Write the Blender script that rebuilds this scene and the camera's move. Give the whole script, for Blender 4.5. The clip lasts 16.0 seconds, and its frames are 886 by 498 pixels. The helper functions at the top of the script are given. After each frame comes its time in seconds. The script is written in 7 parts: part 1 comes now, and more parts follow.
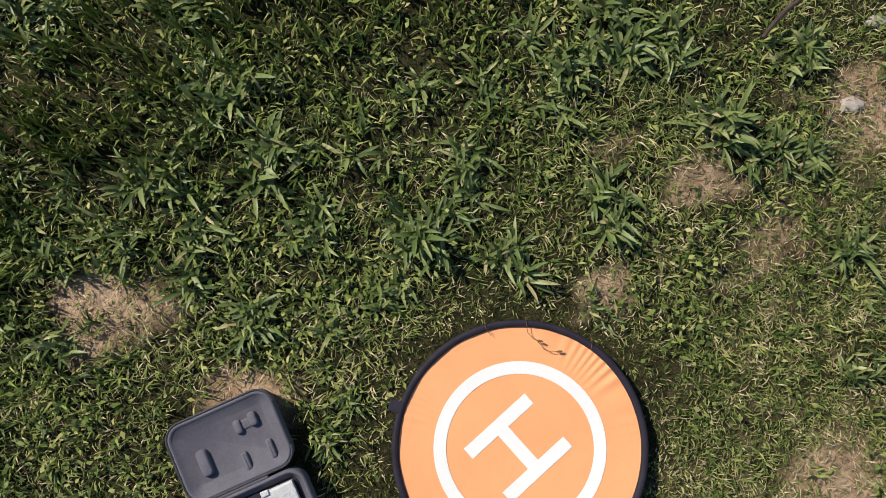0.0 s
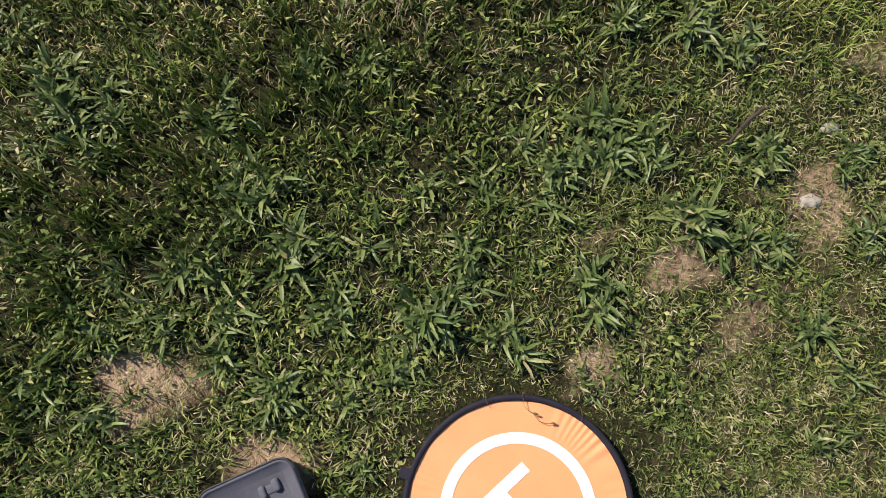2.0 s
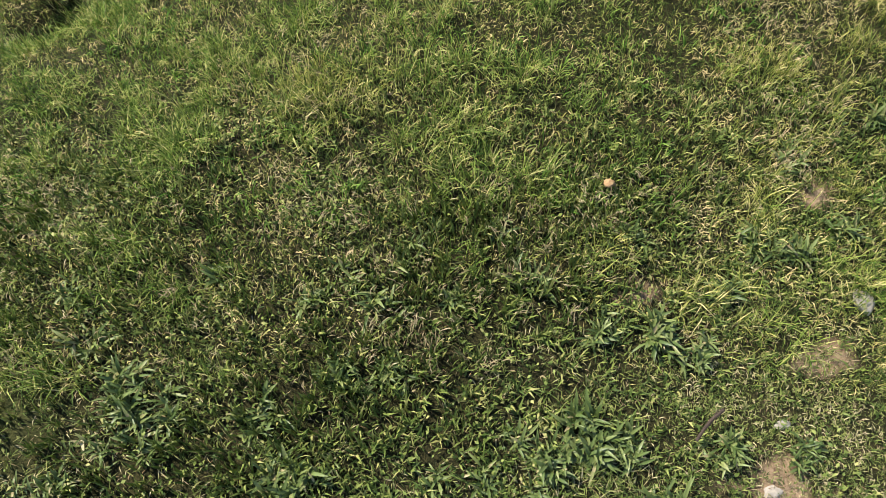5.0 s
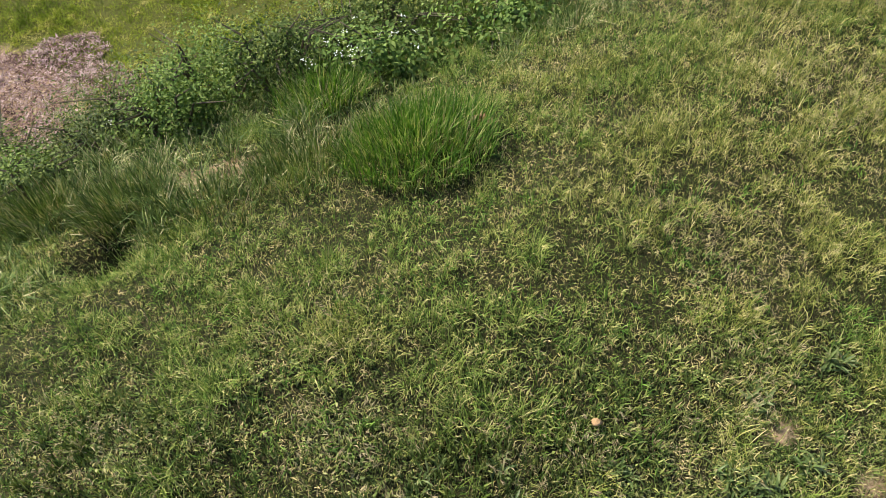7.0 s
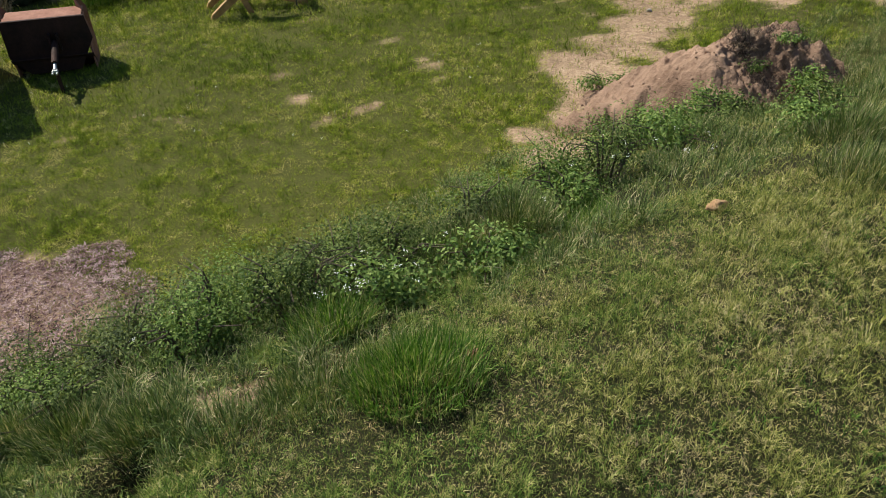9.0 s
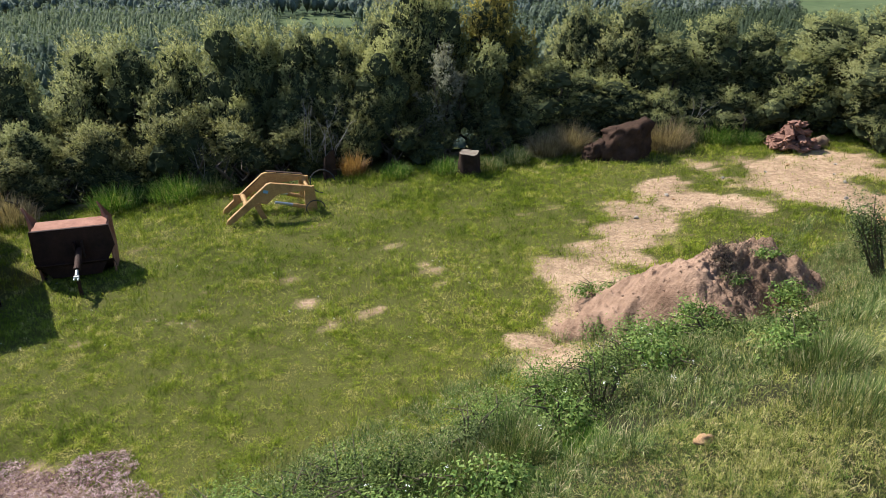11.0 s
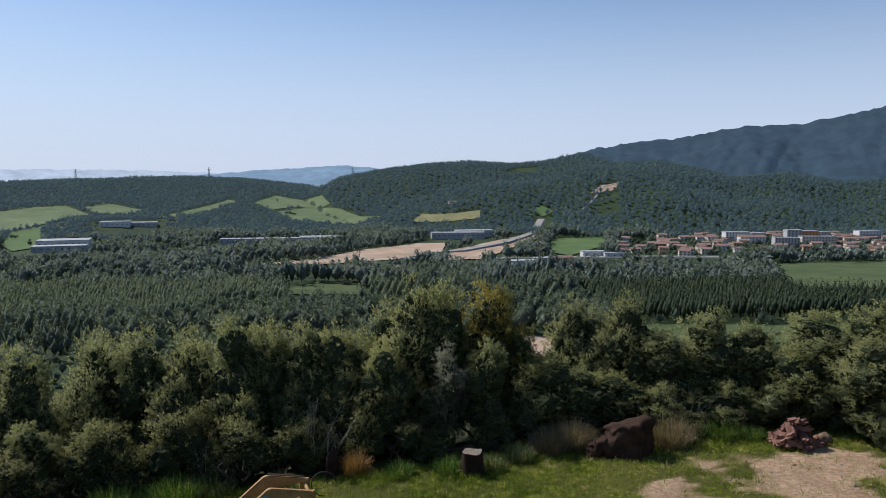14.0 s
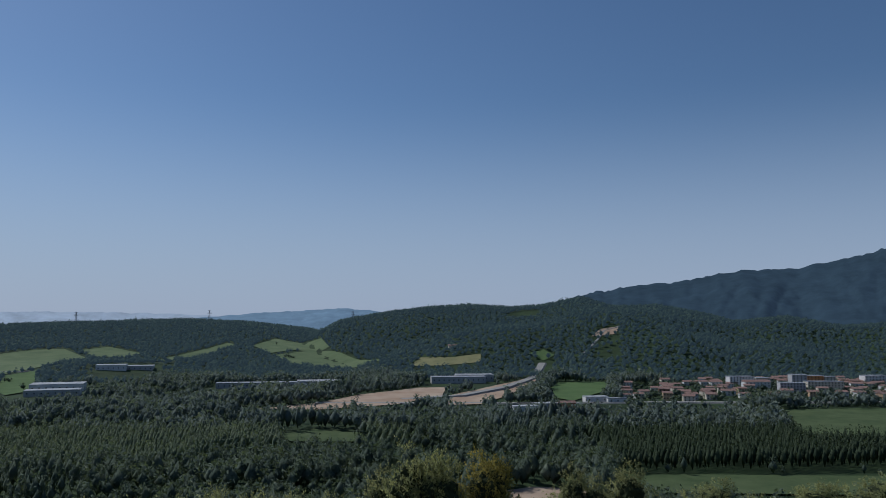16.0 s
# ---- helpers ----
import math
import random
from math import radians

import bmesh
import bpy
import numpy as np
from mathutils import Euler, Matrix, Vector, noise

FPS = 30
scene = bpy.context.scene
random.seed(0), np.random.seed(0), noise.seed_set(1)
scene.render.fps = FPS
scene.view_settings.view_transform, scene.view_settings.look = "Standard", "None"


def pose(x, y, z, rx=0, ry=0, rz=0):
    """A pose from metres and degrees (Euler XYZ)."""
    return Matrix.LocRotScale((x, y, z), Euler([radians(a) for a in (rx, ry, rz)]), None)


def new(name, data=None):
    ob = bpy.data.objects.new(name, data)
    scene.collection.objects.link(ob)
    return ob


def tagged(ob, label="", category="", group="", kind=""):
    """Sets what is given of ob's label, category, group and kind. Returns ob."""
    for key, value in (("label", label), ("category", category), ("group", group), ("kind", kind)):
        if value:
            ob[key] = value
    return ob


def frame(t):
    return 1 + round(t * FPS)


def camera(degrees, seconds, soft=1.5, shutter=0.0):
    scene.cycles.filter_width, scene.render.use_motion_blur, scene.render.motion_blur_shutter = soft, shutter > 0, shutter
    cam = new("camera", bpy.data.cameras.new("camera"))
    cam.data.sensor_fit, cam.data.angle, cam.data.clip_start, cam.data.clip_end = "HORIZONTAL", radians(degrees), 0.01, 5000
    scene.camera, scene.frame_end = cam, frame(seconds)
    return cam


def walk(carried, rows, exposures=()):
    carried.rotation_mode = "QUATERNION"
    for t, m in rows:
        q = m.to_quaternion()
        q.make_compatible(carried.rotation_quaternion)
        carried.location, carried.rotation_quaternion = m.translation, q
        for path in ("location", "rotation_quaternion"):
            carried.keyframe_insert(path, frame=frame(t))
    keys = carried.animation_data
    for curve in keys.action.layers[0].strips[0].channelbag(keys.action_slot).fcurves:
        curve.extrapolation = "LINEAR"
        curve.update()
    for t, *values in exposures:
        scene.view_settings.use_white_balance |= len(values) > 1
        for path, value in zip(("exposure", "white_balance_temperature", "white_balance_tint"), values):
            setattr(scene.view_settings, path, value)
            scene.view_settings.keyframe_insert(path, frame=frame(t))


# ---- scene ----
cam = camera(60.89, 16.0, 0.5)


def path_pose(x, y, z, tilt, roll, heading):
    """Place in metres; tilt up from straight down, roll and heading in degrees."""
    return pose(x, y, z, 0, 0, heading) @ pose(0, 0, 0, tilt) @ pose(0, 0, 0, 0, 0, roll)


# the flight: straight down over the pad, rising and tilting up to the valley
walk(cam, [
    (0, path_pose(-0.166, 0.302, 1.637, 4.22, 0.00, 0.07)),
    (0.5, path_pose(-0.163, 0.295, 1.697, 4.90, -0.00, 0.08)),
    (1, path_pose(-0.170, 0.304, 1.741, 6.10, -0.02, 0.08)),
    (1.5, path_pose(-0.177, 0.325, 1.786, 7.37, 0.01, 0.10)),
    (2, path_pose(-0.178, 0.344, 1.837, 8.54, 0.01, 0.12)),
    (2.5, path_pose(-0.179, 0.361, 1.897, 9.88, 0.02, 0.14)),
    (3, path_pose(-0.189, 0.377, 1.954, 12.19, -0.02, 0.15)),
    (3.5, path_pose(-0.190, 0.395, 2.016, 15.16, -0.01, 0.16)),
    (3.7, path_pose(-0.191, 0.403, 2.043, 16.37, -0.01, 0.16)),
    (5.8, path_pose(-0.201, 0.502, 2.348, 29.97, 0.01, 0.28)),
    (6, path_pose(-0.202, 0.503, 2.387, 31.35, -0.01, 0.31)),
    (6.5, path_pose(-0.203, 0.500, 2.497, 34.81, -0.10, 0.39)),
    (7, path_pose(-0.208, 0.493, 2.615, 38.09, -0.10, 0.46)),
    (7.5, path_pose(-0.208, 0.479, 2.734, 41.46, -0.13, 0.51)),
    (8, path_pose(-0.201, 0.460, 2.855, 44.83, -0.06, 0.54)),
    (8.5, path_pose(-0.189, 0.438, 2.984, 48.20, 0.03, 0.57)),
    (9, path_pose(-0.183, 0.410, 3.116, 51.55, 0.09, 0.57)),
    (9.2, path_pose(-0.182, 0.396, 3.171, 52.92, 0.12, 0.58)),
    (11.3, path_pose(-0.183, 0.269, 3.840, 66.84, -0.00, 0.68)),
    (11.5, path_pose(-0.182, 0.260, 3.905, 68.17, -0.06, 0.70)),
    (12, path_pose(-0.178, 0.240, 4.072, 71.46, -0.07, 0.75)),
    (12.5, path_pose(-0.178, 0.217, 4.239, 74.77, -0.02, 0.74)),
    (13, path_pose(-0.188, 0.190, 4.409, 78.05, -0.01, 0.74)),
    (13.5, path_pose(-0.200, 0.159, 4.581, 81.31, 0.01, 0.74)),
    (14, path_pose(-0.207, 0.124, 4.755, 84.56, 0.00, 0.80)),
    (14.5, path_pose(-0.193, 0.081, 4.922, 87.80, 0.01, 0.80)),
    (15, path_pose(-0.166, 0.033, 5.102, 91.04, 0.07, 0.80)),
    (15.5, path_pose(-0.132, -0.014, 5.292, 93.84, 0.03, 0.81)),
    (16, path_pose(-0.096, -0.059, 5.498, 95.39, 0.10, 0.82)),
], exposures=[(0, 0.38, 6500, 9), (1.5, 0.48, 6500, 9), (3.5, 0.93, 6500, 8), (6, 1.08, 6500, 4), (7, 1.04, 6500, 4), (9, 0.55, 6350, 4), (11.3, 1.05, 6000, 10), (12, 1.0, 5750, 15), (13, 0.58, 5700, 17), (14, 0.02, 5850, 12), (14.5, -0.22, 5700, 10), (16, -0.8, 5450, 9)])
# ---- end of flight ----

# ---- sky and sun ----
SUN_AZ, SUN_EL = math.atan2(-0.82, 0.57), radians(45)
TO_SUN = Vector((math.sin(SUN_AZ) * math.cos(SUN_EL), math.cos(SUN_AZ) * math.cos(SUN_EL), math.sin(SUN_EL)))
world = bpy.data.worlds.new("sky")
scene.world = world
world.use_nodes = True
wn = world.node_tree.nodes
sky = wn.new("ShaderNodeTexSky")
sky.sky_type = "NISHITA"
sky.sun_disc = False
sky.sun_elevation, sky.sun_rotation = SUN_EL, SUN_AZ
sky.altitude, sky.air_density, sky.dust_density, sky.ozone_density = 200, 1.0, 0.5, 2.4
wn["Background"].inputs["Strength"].default_value = 0.094
tint = wn.new("ShaderNodeMix")
tint.data_type, tint.blend_type = "RGBA", "MULTIPLY"
tint.inputs[0].default_value, tint.inputs[7].default_value = 1.0, (0.97, 0.99, 1.0, 1)
world.node_tree.links.new(sky.outputs[0], tint.inputs[6])
# pale haze low round the whole horizon
where_to = wn.new("ShaderNodeTexCoord")
height = wn.new("ShaderNodeSeparateXYZ")
world.node_tree.links.new(where_to.outputs["Generated"], height.inputs[0])
low_sky = wn.new("ShaderNodeMapRange")
low_sky.interpolation_type = "SMOOTHSTEP"
for k, v in ((1, 0.0), (2, 0.3), (3, 0.85), (4, 0.0)):
    low_sky.inputs[k].default_value = v
world.node_tree.links.new(height.outputs[2], low_sky.inputs[0])
hazy = wn.new("ShaderNodeMix")
hazy.data_type = "RGBA"
hazy.inputs[7].default_value = (6.4, 7.0, 8.2, 1)
world.node_tree.links.new(low_sky.outputs[0], hazy.inputs[0])
world.node_tree.links.new(tint.outputs[2], hazy.inputs[6])
world.node_tree.links.new(hazy.outputs[2], wn["Background"].inputs["Color"])
sun_data = bpy.data.lights.new("sun", "SUN")
sun_data.energy, sun_data.angle, sun_data.color = 5.0, radians(0.5), (1.0, 0.92, 0.8)
sun = new("sun", sun_data)
sun.matrix_world = Matrix.Translation((-30, 30, 60)) @ TO_SUN.to_track_quat("Z", "Y").to_matrix().to_4x4()


# ---- materials ----
def material(name, rough=0.8, spec=0.3):
    m = bpy.data.materials.new(name)
    m.use_nodes = True
    b = m.node_tree.nodes["Principled BSDF"]
    b.inputs["Roughness"].default_value = rough
    b.inputs["Specular IOR Level"].default_value = spec
    return m, m.node_tree.nodes, m.node_tree.links, b


def noise_node(n, l, scale, detail=4.0, rough=0.6, vec=None):
    t = n.new("ShaderNodeTexNoise")
    t.inputs["Scale"].default_value, t.inputs["Detail"].default_value, t.inputs["Roughness"].default_value = scale, detail, rough
    if vec is not None:
        l.new(vec, t.inputs["Vector"])
    return t.outputs["Fac"]


def ramp(n, l, fac, stops):
    r = n.new("ShaderNodeValToRGB")
    e = r.color_ramp.elements
    while len(e) < len(stops):
        e.new(0.5)
    for k, (p, c) in enumerate(stops):
        e[k].position, e[k].color = p, (*c, 1) if len(c) == 3 else c
    l.new(fac, r.inputs[0])
    return r.outputs[0]


def mix(n, l, fac, a, b, mode="MIX"):
    m = n.new("ShaderNodeMix")
    m.data_type, m.blend_type = "RGBA", mode
    for s, v in ((m.inputs[0], fac), (m.inputs[6], a), (m.inputs[7], b)):
        if isinstance(v, (int, float)):
            s.default_value = v
        elif isinstance(v, tuple):
            s.default_value = (*v, 1)
        else:
            l.new(v, s)
    return m.outputs[2]


def bump(n, l, b, height, strength=0.3, distance=0.01):
    k = n.new("ShaderNodeBump")
    k.inputs["Strength"].default_value, k.inputs["Distance"].default_value = strength, distance
    l.new(height, k.inputs["Height"])
    l.new(k.outputs[0], b.inputs["Normal"])


def position(n):
    return n.new("ShaderNodeNewGeometry").outputs["Position"]


def mottled(name, dark, light, scale, rough=0.85, spec=0.25, fine=8.0, relief=0.3, depth=0.01, metal=0.0, spread=0.25):
    """A surface that varies between two colours at two scales, with fine relief."""
    m, n, l, b = material(name, rough, spec)
    v = n.new("ShaderNodeTexCoord").outputs["Object"]
    big = ramp(n, l, noise_node(n, l, scale, 5, 0.65, v), [(0.3, dark), (0.7, light)])
    small = noise_node(n, l, scale * fine, 3, 0.7, v)
    grey = ramp(n, l, small, [(0.25, (1 - spread,) * 3), (0.75, (1.0, 1.0, 1.0))])
    l.new(mix(n, l, 1.0, big, grey, "MULTIPLY"), b.inputs["Base Color"])
    b.inputs["Metallic"].default_value = metal
    bump(n, l, b, small, relief, depth)
    return m


def leafy(name, stops, rough=0.5, spec=0.3, through_light=0.2, wide=0.0, drift=0.0, own=1.0, glow=(1.25, 1.3, 0.7), tuft=0.0, strong=2.0, single=False):
    """Blades and leaves: colour by piece, some light through them; wide: size in metres of drifts, in which the pieces' mix shifts by drift; tuft: size of the single tufts, which differ by strong; single: each leaf is an object of its own."""
    m, n, l, b = material(name, rough, spec)
    g = n.new("ShaderNodeNewGeometry")
    pick = n.new("ShaderNodeObjectInfo").outputs["Random"] if single else g.outputs["Random Per Island"]
    if wide:
        two = n.new("ShaderNodeMath")
        two.operation = "ADD"
        l.new(noise_node(n, l, 1.0 / wide, 4, 0.65, g.outputs["Position"]), two.inputs[0])
        l.new(noise_node(n, l, 5.3 / wide, 3, 0.6, g.outputs["Position"]), two.inputs[1])
        off = n.new("ShaderNodeMath")
        off.operation = "MULTIPLY_ADD"
        l.new(two.outputs[0], off.inputs[0])
        off.inputs[1].default_value, off.inputs[2].default_value = drift, -drift + (1 - own) / 2
        sm = n.new("ShaderNodeMath")
        sm.operation = "MULTIPLY_ADD"
        l.new(pick, sm.inputs[0])
        sm.inputs[1].default_value = own
        l.new(off.outputs[0], sm.inputs[2])
        pick = sm.outputs[0]
    if tuft:
        each = n.new("ShaderNodeMath")
        each.operation = "MULTIPLY_ADD"
        l.new(noise_node(n, l, 1.0 / tuft, 2, 0.5, g.outputs["Position"]), each.inputs[0])
        each.inputs[1].default_value, each.inputs[2].default_value = strong, -strong / 2
        both = n.new("ShaderNodeMath")
        l.new(each.outputs[0], both.inputs[0])
        l.new(pick, both.inputs[1])
        pick = both.outputs[0]
    c = ramp(n, l, pick, stops)
    l.new(c, b.inputs["Base Color"])
    if through_light:
        t = n.new("ShaderNodeBsdfTranslucent")
        l.new(mix(n, l, 1.0, c, glow, "MULTIPLY"), t.inputs["Color"])
        s = n.new("ShaderNodeMixShader")
        s.inputs[0].default_value = through_light
        l.new(b.outputs[0], s.inputs[1])
        l.new(t.outputs[0], s.inputs[2])
        l.new(s.outputs[0], n["Material Output"].inputs["Surface"])
    return m


# ---- the lie of the land ----
def smooth(a, b, v):
    t = np.clip((v - a) / (b - a), 0, 1)
    return t * t * (3 - 2 * t)


BANK_S = (-40, -3, 0, 1.0, 2.0, 2.8, 3.5, 4.5, 5.3, 6.3, 7.5, 9.0)
BANK_Z = (-1.5, -0.12, 0, 0.08, 0.10, -0.08, -0.42, -0.9, -1.5, -2.35, -2.75, -2.83)
VALLEY = -85.0


def waves(x, y, size, seed=0.0):
    """Soft unevenness between about -1 and 1."""
    a = np.sin(x / size * 1.7 + 1.3 + seed) * np.cos(y / size * 1.3 - 0.7 * seed)
    b = np.sin((x * 0.6 + y * 0.8) / size * 2.9 + 2.1 * seed) * np.cos((x * 0.8 - y * 0.6) / size * 2.3 + seed)
    c = np.sin((x * 0.9 - y * 0.45) / size * 5.3 + seed * 3) * np.sin((x * 0.3 + y) / size * 4.7 + 0.5)
    return 0.5 * a + 0.33 * b + 0.2 * c


def grain(x, y, size, seed=0):
    """Rough patchiness of three sizes, between about -1 and 1."""
    total = np.zeros(np.shape(x))
    for k, amp in enumerate((0.55, 0.3, 0.2)):
        u, v = np.asarray(x) / size * 2 ** k + 31.7 * seed, np.asarray(y) / size * 2 ** k + 17.3 * seed
        i, j = np.floor(u), np.floor(v)
        f, g = u - i, v - j
        f, g = f * f * (3 - 2 * f), g * g * (3 - 2 * g)

        def corner(a, b):
            h = np.sin((i + a) * 127.1 + (j + b) * 311.7 + seed * 7.7) * 43758.5453
            return h - np.floor(h)
        total += amp * (2 * ((corner(0, 0) * (1 - f) + corner(1, 0) * f) * (1 - g) + (corner(0, 1) * (1 - f) + corner(1, 1) * f) * g) - 1)
    return total


def brink(x):
    """Where the lower terrace ends and the wooded slope begins."""
    return np.interp(x, (-40, -14, -9, -2, 4, 11, 16, 40), (11, 14.5, 16.6, 18.8, 21.0, 22.2, 21, 18))


# crests seen from the flight: bearing in degrees, elevation in degrees
CREST_LEFT = ((-60, -36, -31, -27, -24.4, -19.6, -15, -11, -6, 0), (-0.6, -0.4, -0.25, -0.05, 0.0, 0.15, -0.05, -0.5, -1.5, -3))
CREST_MAIN = ((-16, -11, -8.5, -5, -2, 1.2, 4.3, 6.5, 9.6, 12, 15, 18, 20.3, 23.5, 27, 31, 40), (-3, -1.2, 0.1, 0.75, 1.1, 1.3, 1.1, 1.25, 1.8, 1.15, 1.25, 0.7, 0.05, 0.4, -0.25, 0.1, 0.4))
CREST_FAR = ((-4, 5, 9.6, 13, 17, 20.3, 24.5, 27, 30, 36, 50), (-1, 0.5, 1.9, 2.5, 2.87, 3.5, 3.62, 4.1, 4.75, 5.8, 6.2))
CREST_BLUE = ((-40, -22, -17.5, -14, -11, -8.6, -5, 0), (-0.4, -0.2, 0.25, 0.55, 0.7, 0.9, 0.6, 0.0))


def crest(az, r, table, foot, top, back, rough, seed):
    e = np.interp(az, *table)
    z = -5.0 + np.tan(np.radians(e)) * top
    rise = smooth(foot, top, r) ** 1.15 * (1 - 0.6 * smooth(top, back, r))
    folds = waves(az * 40, r, 420.0, seed) * rough * smooth(foot, (foot + top) / 2, r) * (1 - smooth(0.8 * top, top, r))
    return VALLEY + (z - VALLEY) * rise + folds


def land(x, y):
    """Height of the ground."""
    x, y = np.asarray(x, float), np.asarray(y, float)
    s = -0.6 * x + 0.8 * y
    up = np.interp(s + 0.55 * smooth(2.6, 4.2, x) * smooth(3.2, 4.4, s), BANK_S, BANK_Z)
    tilt = np.clip(0.045 * x, -0.35, 0.55) * smooth(4.5, 8.5, s)
    z = up + tilt + 0.03 * waves(x, y, 1.3) + 0.05 * waves(x, y, 4.0, 1.0) * smooth(6, 9, s)
    # two overgrown hollows in the bank
    z = z - 0.34 * np.exp(-((x + 1.92) ** 2 + (y - 2.75) ** 2) / 0.03) - 0.3 * np.exp(-((x - 0.88) ** 2 + (y - 5.62) ** 2) / 0.06)
    d = y - brink(x)
    slope = np.where(d > 0, -0.36 * d * smooth(0, 6, d), 0.0)
    slope = slope + np.where(x < -11, 0.25 * (x + 11), 0) * smooth(6, 14, s)
    z = z + slope
    z = z + 2.0 * waves(x, y, 30.0) * smooth(15, 60, d)
    z = np.maximum(z, VALLEY + 0.4 * waves(x, y, 60.0))
    r, az = np.hypot(x, y), np.degrees(np.arctan2(x, y))
    hills = np.maximum.reduce([
        crest(az, r, CREST_LEFT, 1150, 2300, 3600, 9, 0.4), crest(az, r, CREST_MAIN, 1130, 1900, 3000, 52, 1.7)])
    return np.where((r > 1000) & (y > 0), np.maximum(z, hills), z)


def at_ground(x, y, lift=0.0):
    return Vector((x, y, float(land(x, y)) + lift))


# ---- helpers for meshes ----
def part(name, bm, mat, parent=None, label="", smooth_faces=False, m=None):
    me = bpy.data.meshes.new(name)
    bm.to_mesh(me)
    bm.free()
    me.materials.append(mat)
    if smooth_faces:
        me.polygons.foreach_set("use_smooth", [True] * len(me.polygons))
    ob = new(name, me)
    if parent is not None:
        ob.parent = parent
    if m is not None:
        ob.matrix_basis = m
    if label:
        ob["label"] = label
    return ob


def sheet_mesh(name, verts, faces, mat, smooth_faces=False, normals=None):
    """A mesh from arrays: verts (n, 3); faces (m, 3 or 4); normals: one for each vertex, for soft leaf masses."""
    verts, faces = np.asarray(verts, np.float32), np.asarray(faces, np.int32)
    me = bpy.data.meshes.new(name)
    k = faces.shape[1]
    me.vertices.add(len(verts))
    me.vertices.foreach_set("co", verts.ravel())
    me.loops.add(faces.size)
    me.loops.foreach_set("vertex_index", faces.ravel())
    me.polygons.add(len(faces))
    me.polygons.foreach_set("loop_start", np.arange(0, faces.size, k, dtype=np.int32))
    if smooth_faces:
        me.polygons.foreach_set("use_smooth", np.ones(len(faces), bool))
    me.materials.append(mat)
    me.update(calc_edges=True)
    me.validate()
    if normals is not None:
        me.polygons.foreach_set("use_smooth", np.ones(len(faces), bool))
        me.normals_split_custom_set_from_vertices(np.asarray(normals, np.float32))
    return me


def unit(v):
    return v / np.maximum(np.linalg.norm(v, axis=-1, keepdims=True), 1e-6)


def facing(tri, way):
    """Turn each triangle (k, 3, 3) so that its front looks along its way (k, 3)."""
    n = np.cross(tri[:, 1] - tri[:, 0], tri[:, 2] - tri[:, 0])
    back = (n * way).sum(1) < 0
    tri[back] = tri[back][:, ::-1]
    return tri


def box(bm, size, centre, bevel=0.0, turn=None):
    m = Matrix.Translation(centre) @ (turn or Matrix()) @ Matrix.Diagonal((*size, 1))
    r = bmesh.ops.create_cube(bm, size=1.0, matrix=m)
    if bevel:
        edges = list({e for v in r["verts"] for e in v.link_edges})
        bmesh.ops.bevel(bm, geom=edges, offset=bevel, segments=2, affect="EDGES", profile=0.6)


def tube(bm, a, b, ra, rb=None, sides=10, caps=True):
    a, b = Vector(a), Vector(b)
    m = Matrix.Translation((a + b) / 2) @ (b - a).to_track_quat("Z", "Y").to_matrix().to_4x4()
    bmesh.ops.create_cone(bm, cap_ends=caps, segments=sides, radius1=ra, radius2=ra if rb is None else rb, depth=(b - a).length, matrix=m)


def prism(bm, outline, thick, m):
    """An outline in x, y given thickness along z, placed by m."""
    lo = [bm.verts.new(m @ Vector((x, y, 0))) for x, y in outline]
    hi = [bm.verts.new(m @ Vector((x, y, thick))) for x, y in outline]
    bm.faces.new(lo[::-1])
    bm.faces.new(hi)
    for k in range(len(lo)):
        j = (k + 1) % len(lo)
        bm.faces.new((lo[k], lo[j], hi[j], hi[k]))


# ---- where the turf is worn away: x, y, size ----
WORN = ((-0.82, 0.3, 0.19), (-0.44, 0.22, 0.08), (-0.56, 0.14, 0.13), (0.23, 0.65, 0.1), (0.05, 0.52, 0.06), (-0.2, 0.33, 0.07), (0.16, 0.35, 0.05), (0.58, 0.45, 0.07),
        (0.73, 0.76, 0.1), (0.48, 0.36, 0.1), (0.23, 0.28, 0.06), (-0.9, 0.22, 0.1), (0.39, 0.55, 0.08), (0.46, 1.35, 0.1), (0.93, 1.09, 0.13), (0.76, 0.7, 0.1), (0.9, 1.25, 0.09),
        (1.01, 1.67, 0.09), (-0.99, 0.78, 0.07), (1.26, 1.47, 0.12), (0.17, 1.16, 0.06), (0.62, -0.07, 0.14), (-1.58, 1.53, 0.08))
SANDY = ((1.3, 9.7, 0.8), (2.2, 11.4, 0.9), (2.0, 12.4, 0.8), (1.9, 13.1, 0.75), (2.6, 14.0, 0.85), (3.4, 14.3, 0.8), (4.0, 15.2, 0.75), (3.7, 15.8, 0.6), (5.2, 16.3, 0.9), (6.4, 16.2, 0.95), (7.9, 16.7, 1.25),
         (9.2, 16.2, 1.35), (10.8, 15.9, 1.6), (12.5, 15.5, 2.2), (7.0, 17.6, 0.9), (8.2, 18.4, 1.35), (9.6, 18.4, 1.6), (4.1, 10.9, 1.9), (-1.5, 3.48, 0.34), (2.6, 10.0, 0.8),
         (3.2, 13.5, 0.85), (3.4, 14.8, 0.85), (4.2, 15.5, 0.75), (2.9, 12.5, 0.9), (2.9, 11.6, 0.9), (5.0, 17.5, 0.7), (6.3, 18.3, 0.9), (3.4, 16.4, 0.55), (0.9, 10.7, 0.4))
